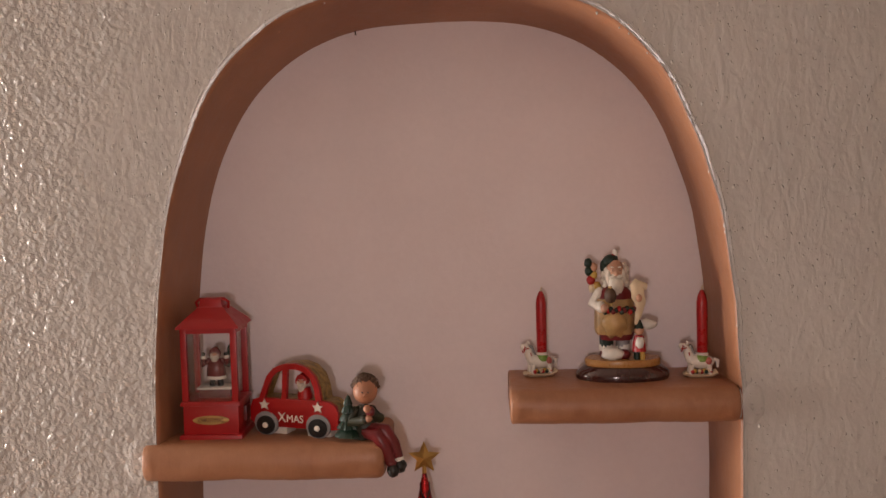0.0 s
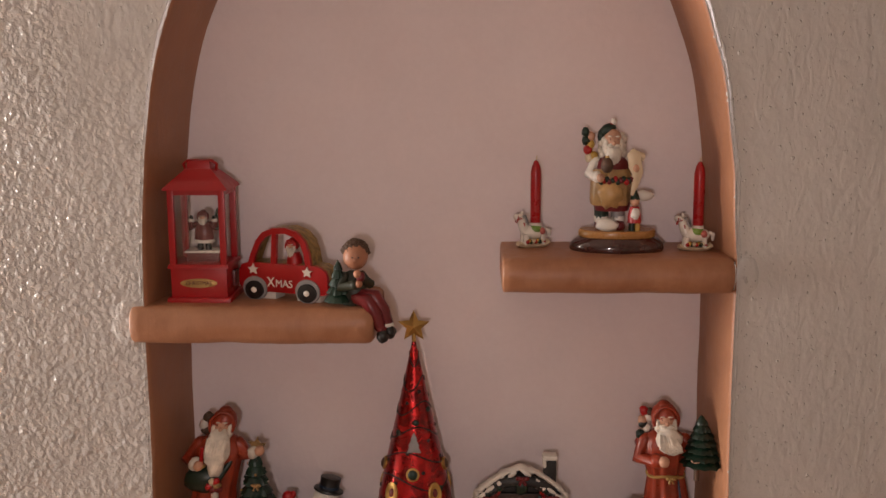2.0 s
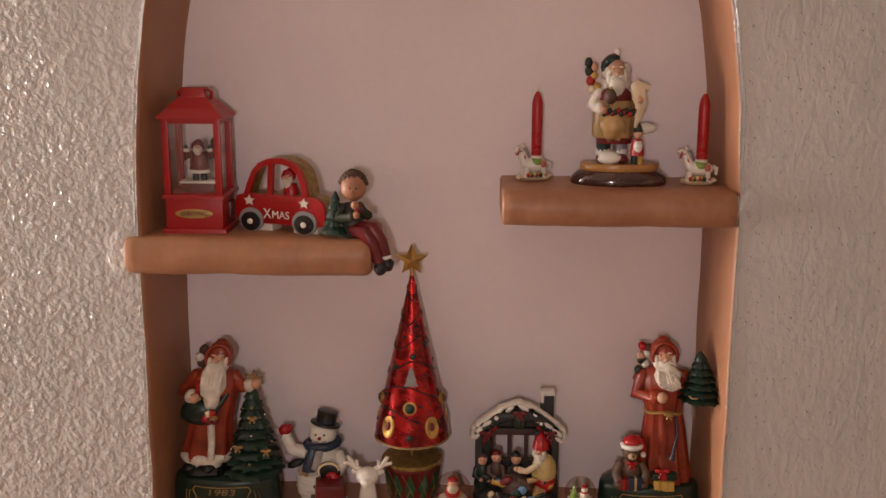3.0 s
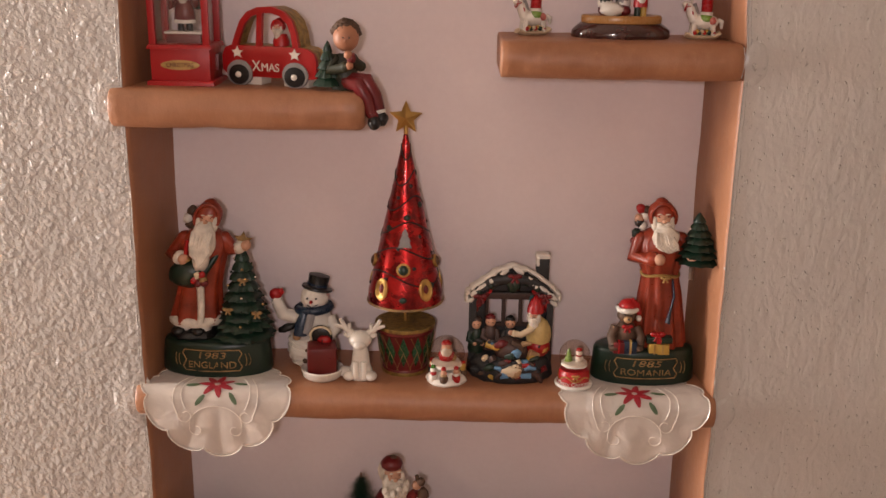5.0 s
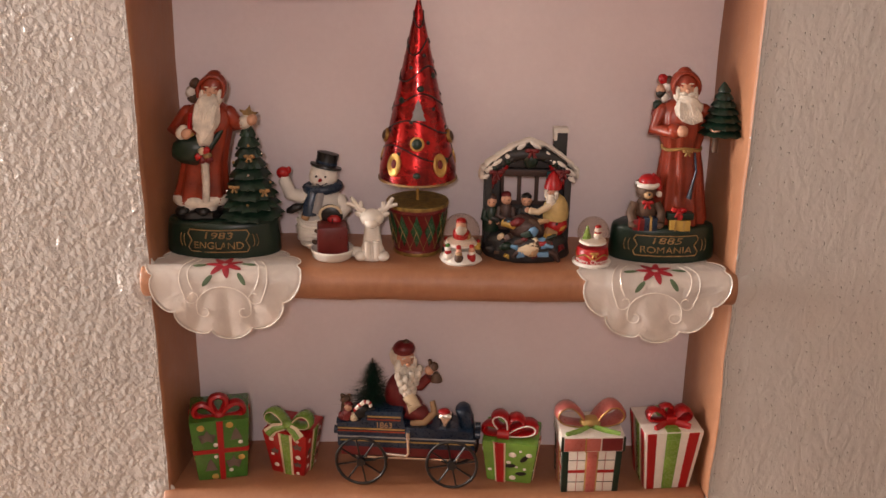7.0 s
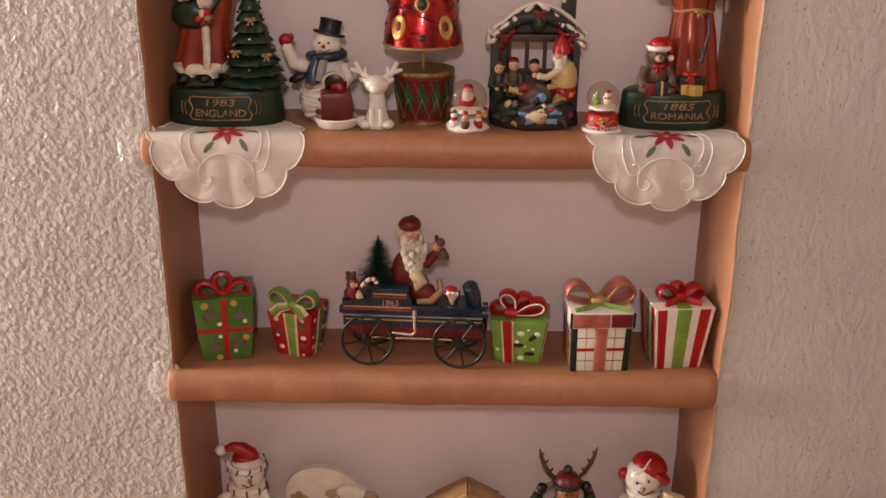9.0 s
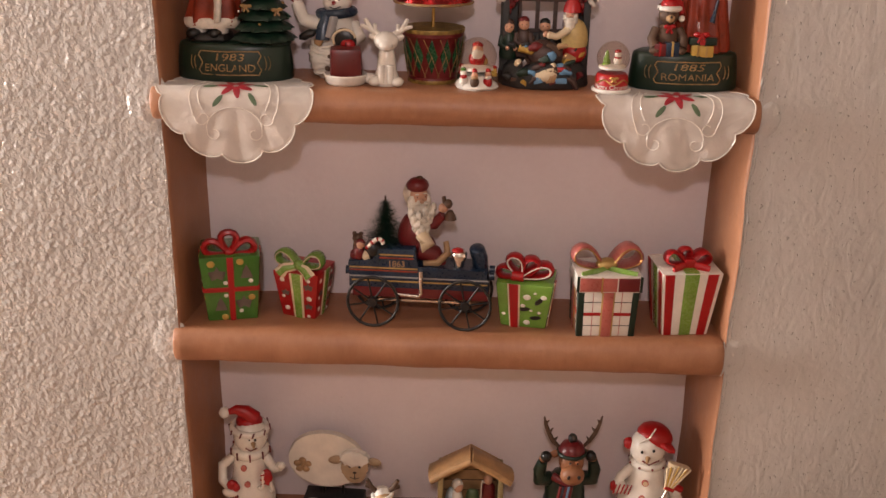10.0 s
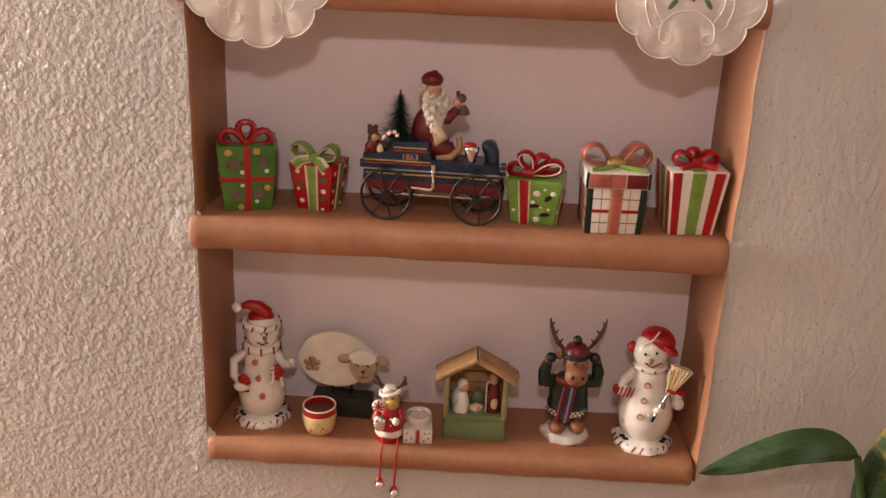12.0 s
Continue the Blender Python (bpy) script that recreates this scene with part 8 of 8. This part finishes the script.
def build_moose(m):
    s = Shape()
    s.lathe([(0.040, 0.0), (0.042, 0.004), (0.039, 0.014), (0.030, 0.020), (0.018, 0.022)], SNOW, m, 30, 0.85, 0.2)
    for x in (-1, 1):
        s.ball((x * 0.018, -0.016, 0.028), (0.0145, 0.019, 0.0125), MOOSE, m, 16, 10)
        s.tube([(x * 0.016, -0.004, 0.030), (x * 0.014, 0, 0.056)], [0.013, 0.015], BROWN, m, 11)
    s.lathe([(0.034, 0.050), (0.036, 0.054), (0.035, 0.062)], SNOW, m, 26, 0.78)
    s.lathe([(0.0355, 0.061), (0.0365, 0.068), (0.034, 0.076)], NAVY, m, 26, 0.78)
    s.lathe([(0.0345, 0.075), (0.034, 0.090), (0.030, 0.108), (0.022, 0.120), (0.012, 0.124)], DARK_GREEN, m, 26, 0.78, 0.06)
    for k in range(26):
        a = math.pi + math.pi * k / 25
        s.ball((0.0362 * math.cos(a), 0.0284 * math.sin(a), 0.0545 + 0.0042 * (k % 2)), 0.0019, BLACK, m, 6, 4)
    s.tube([(-0.024, -0.010, 0.118), (0.0, -0.026, 0.112), (0.022, -0.012, 0.118)], 0.0075, DEEP_RED, m, 10)
    for dx, mt in ((-0.009, DEEP_RED), (-0.0045, NAVY), (0.0, DEEP_RED), (0.0045, BLUE), (0.009, DEEP_RED)):
        s.tube([(-0.004 + dx, -0.031, 0.112), (-0.010 + dx, -0.036, 0.080), (-0.014 + dx, -0.036, 0.048)], [0.0030, 0.0034, 0.0036], mt, m, 7)
    s.ball((0.006, -0.010, 0.148), (0.0215, 0.0215, 0.024), MOOSE, m, 20, 13)
    s.ball((0.005, -0.030, 0.133), (0.0205, 0.0165, 0.0175), MOOSE, m, 18, 12)
    for x in (-1, 1):
        s.ball((0.005 + x * 0.0085, -0.0445, 0.137), (0.0030, 0.0022, 0.0038), BLACK, m, 8, 6)
        s.ball((0.006 + x * 0.0065, -0.0300, 0.157), (0.0040, 0.0024, 0.0046), MOOSE, m, 8, 6)
        s.ball((0.006 + x * 0.0060, -0.0322, 0.156), 0.0018, BLACK, m, 6, 5)
        s.ball((0.006 + x * 0.028, -0.004, 0.158), (0.0125, 0.0045, 0.0065), MOOSE, m, 11, 7, 0, (0, x * 18, 0))
        pts = [(0.006 + x * 0.020, 0.002, 0.166), (0.006 + x * 0.031, 0.002, 0.178), (0.006 + x * 0.040, 0.002, 0.194), (0.006 + x * 0.046, 0.001, 0.212), (0.006 + x * 0.049, 0.0, 0.226)]
        s.tube(pts, [0.0032, 0.0040, 0.0042, 0.0032, 0.0012], BROWN, m, 8, False, 0.6)
        for k, ln in ((1, 0.009), (2, 0.010), (3, 0.007)):
            b = Vector(pts[k])
            s.tube([b, b + Vector((-x * ln * 0.7, -0.001, ln))], [0.0030, 0.0010], BROWN, m, 7)
        s.tube([(x * 0.028, 0, 0.108), (x * 0.046, -0.006, 0.112), (x * 0.047, -0.008, 0.130), (x * 0.043, -0.008, 0.146)], [0.0125, 0.0125, 0.0110, 0.0085], DARK_GREEN, m, 12)
        s.ball((x * 0.042, -0.009, 0.152), (0.0075, 0.0070, 0.0060), MOOSE, m, 10, 7)
        s.ball((x * 0.038, -0.012, 0.158), 0.0095, BLACK, m, 12, 8)
    s.lathe([(0.0225, 0.160), (0.0225, 0.167), (0.017, 0.178), (0.006, 0.184)], DEEP_RED, m @ pose(0.006, -0.006, 0), 22)
    s.tube([(0.006 + 0.0222 * math.cos(a), -0.006 + 0.0222 * math.sin(a), 0.163) for a in np.linspace(0, 6.28, 25)[:-1]], 0.0038, DARK_GREEN, m, 8, True)
    s.ball((0.006, -0.006, 0.188), 0.0082, BLACK, m, 11, 8, 0.25)
    whole("figurine", s, Matrix.Identity(4), "brown moose figurine in dark sweater, scarf and knitted cap", "figurine")


CREAM_WOOL = finish("cream_wool_paint", (0.70, 0.64, 0.56), 0.75, vary=0.12, relief=0.003, grain=120)
TAN_FACE = finish("tan_face_paint", (0.38, 0.27, 0.17), 0.6)
YELLOW_GLAZE = finish("pale_yellow_glaze", (0.62, 0.47, 0.22), 0.25, coat=0.3)
PEACH = finish("peach_cheek", (0.56, 0.24, 0.13), 0.4)
BLUE_PALE = finish("pale_blue_glaze", (0.36, 0.43, 0.47), 0.4)
MOSS_TAN = finish("moss_and_tan_glaze", (0.27, 0.21, 0.10), 0.4, vary=0.35, grain=60)
build_snowman_hat(pose(-0.309, 1.066, S5) @ Matrix.Diagonal((0.9, 0.9, 0.98, 1)))
build_sheep(pose(-0.174, 1.092, S5, 0, 0, -4))
build_mug_candle(pose(-0.209, 1.034, S5, 0, 0, 4) @ Matrix.Diagonal((0.9, 0.9, 0.95, 1)))
build_shelf_sitter(pose(-0.094, 1.020, S5) @ Matrix.Diagonal((1, 1, 1.07, 1)))
build_box_candle(pose(-0.048, 1.028, S5, 0, 0, 3))
build_stable(pose(0.043, 1.058, S5) @ Matrix.Diagonal((0.95, 1, 0.97, 1)))
build_moose(pose(0.193, 1.058, S5, 0, 0, 4) @ Matrix.Diagonal((0.92, 0.92, 0.95, 1)))
build_snowman_broom(pose(0.320, 1.055, S5, 0, 0, -4) @ Matrix.Diagonal((0.97, 0.97, 0.97, 1)))


# ---- houseplant by the wall ----
def leaf_material(name, a, b, tip):
    m, t, p = nodes_of(name)
    co = object_coord(t)
    vein = noise_tex(t, object_coord(t, (0.6, 4.0, 4.0)), 55, 3, 0.6)
    blot = noise_tex(t, co, 16, 3)
    col = mix_color(t, ramp(t, vein, 0.3, 0.7), a, b)
    col = mix_color(t, ramp(t, blot, 0.50, 0.64), col, tip)
    t.links.new(col, p.inputs["Base Color"])
    p.inputs["Roughness"].default_value = 0.42
    p.inputs["Subsurface Weight"].default_value = 0.0
    bump(t, vein, 0.5, 0.002, p)
    return m


LEAF = leaf_material("leaf_green", (0.007, 0.026, 0.005), (0.018, 0.058, 0.010), (0.028, 0.072, 0.012))
LEAF_OLD = leaf_material("leaf_yellowing", (0.008, 0.028, 0.006), (0.022, 0.060, 0.011), (0.36, 0.24, 0.025))
POT = finish("clay_pot", (0.36, 0.17, 0.09), 0.7)
STEM = finish("stem_green", (0.03, 0.09, 0.02), 0.45)


def leaf_shape(path, width, mat, fold=0.25, tilt=(0, -1, 0)):
    """A blade along path, widest before the middle, folded along its rib."""
    sh = Shape()
    pts = [Vector(p) for p in path]
    n, seg = 26, 8
    verts, faces = [], []

    def along(k):
        x = k * (len(pts) - 1)
        i = min(int(x), len(pts) - 2)
        p0, p1, p2, p3 = pts[max(i - 1, 0)], pts[i], pts[i + 1], pts[min(i + 2, len(pts) - 1)]
        u = x - i
        return 0.5 * (2 * p1 + (p2 - p0) * u + (2 * p0 - 5 * p1 + 4 * p2 - p3) * u * u + (3 * p1 - p0 - 3 * p2 + p3) * u ** 3)

    for layer in (0, 1):
        for j in range(n + 1):
            k = j / n
            c = along(k)
            d = (along(min(1, k + 0.02)) - along(max(0, k - 0.02))).normalized()
            nrm = Vector(tilt)
            side = d.cross(nrm).normalized()
            up = side.cross(d)
            w = width * (math.sin(math.pi * min(1, k ** 0.75)) ** 0.85 + 0.02) * (1 + 0.05 * math.sin(9 * k))
            for i in range(seg + 1):
                u = 2 * i / seg - 1
                verts.append(c + side * (u * w) + up * (-fold * w * abs(u) ** 1.4 - 0.0012 * layer + 0.002 * math.sin(14 * k + 2 * u)))
    m = (n + 1) * (seg + 1)
    for j in range(n):
        for i in range(seg):
            a = j * (seg + 1) + i
            q = (a, a + 1, a + seg + 2, a + seg + 1)
            faces.append(q)
            faces.append(tuple(m + v for v in reversed(q)))
    for j in range(n):
        a, b = j * (seg + 1), (j + 1) * (seg + 1)
        faces.append((a, b, m + b, m + a))
        faces.append((a + seg, m + a + seg, m + b + seg, b + seg))
    sh.raw(verts, faces, mat)
    return sh


def build_plant():
    t = thing("houseplant", pose(0.70, 0.86, 0), "broad-leaved green houseplant in a clay pot, one leaf yellowing", "plant")
    inv = t.matrix_world.inverted()

    def local(pts):
        return [inv @ Vector(p) for p in pts]

    P = lambda *p: p
    part("pot", Shape().lathe([(0.080, 0.0), (0.084, 0.004), (0.105, 0.150), (0.114, 0.152), (0.114, 0.172), (0.104, 0.172), (0.098, 0.150), (0.02, 0.148)], POT, None, 36), t, "terracotta clay pot")
    node = P(0.588, 0.872, 0.402)
    part("stem", Shape().tube(local([(0.66, 0.86, 0.14), (0.632, 0.868, 0.25), (0.604, 0.872, 0.34), node]), [0.008, 0.007, 0.006, 0.005], STEM, None, 9), t)
    part("leaf", leaf_shape(local([node, (0.553, 0.872, 0.419), (0.505, 0.874, 0.414), (0.455, 0.876, 0.394), (0.412, 0.880, 0.371), (0.371, 0.882, 0.353)]), 0.0250, LEAF, 0.3, (0.05, -0.72, 0.69)), t, "long pointed green leaf")
    part("leaf", leaf_shape(local([(0.616, 0.866, 0.270), (0.624, 0.862, 0.340), (0.638, 0.856, 0.420), (0.656, 0.850, 0.500), (0.676, 0.846, 0.560)]), 0.038, LEAF_OLD, 0.3, (-0.5, -0.8, 0.2)), t, "large ribbed leaf with yellow patch")
    part("leaf", leaf_shape(local([(0.66, 0.86, 0.14), (0.60, 0.80, 0.20), (0.58, 0.77, 0.235), (0.575, 0.74, 0.235)]), 0.030, LEAF, 0.3, (0, -0.5, 0.85)), t)
    part("leaf", leaf_shape(local([(0.66, 0.86, 0.14), (0.74, 0.84, 0.28), (0.80, 0.82, 0.36), (0.86, 0.80, 0.38)]), 0.036, LEAF, 0.3, (0, -0.5, 0.85)), t)


build_plant()
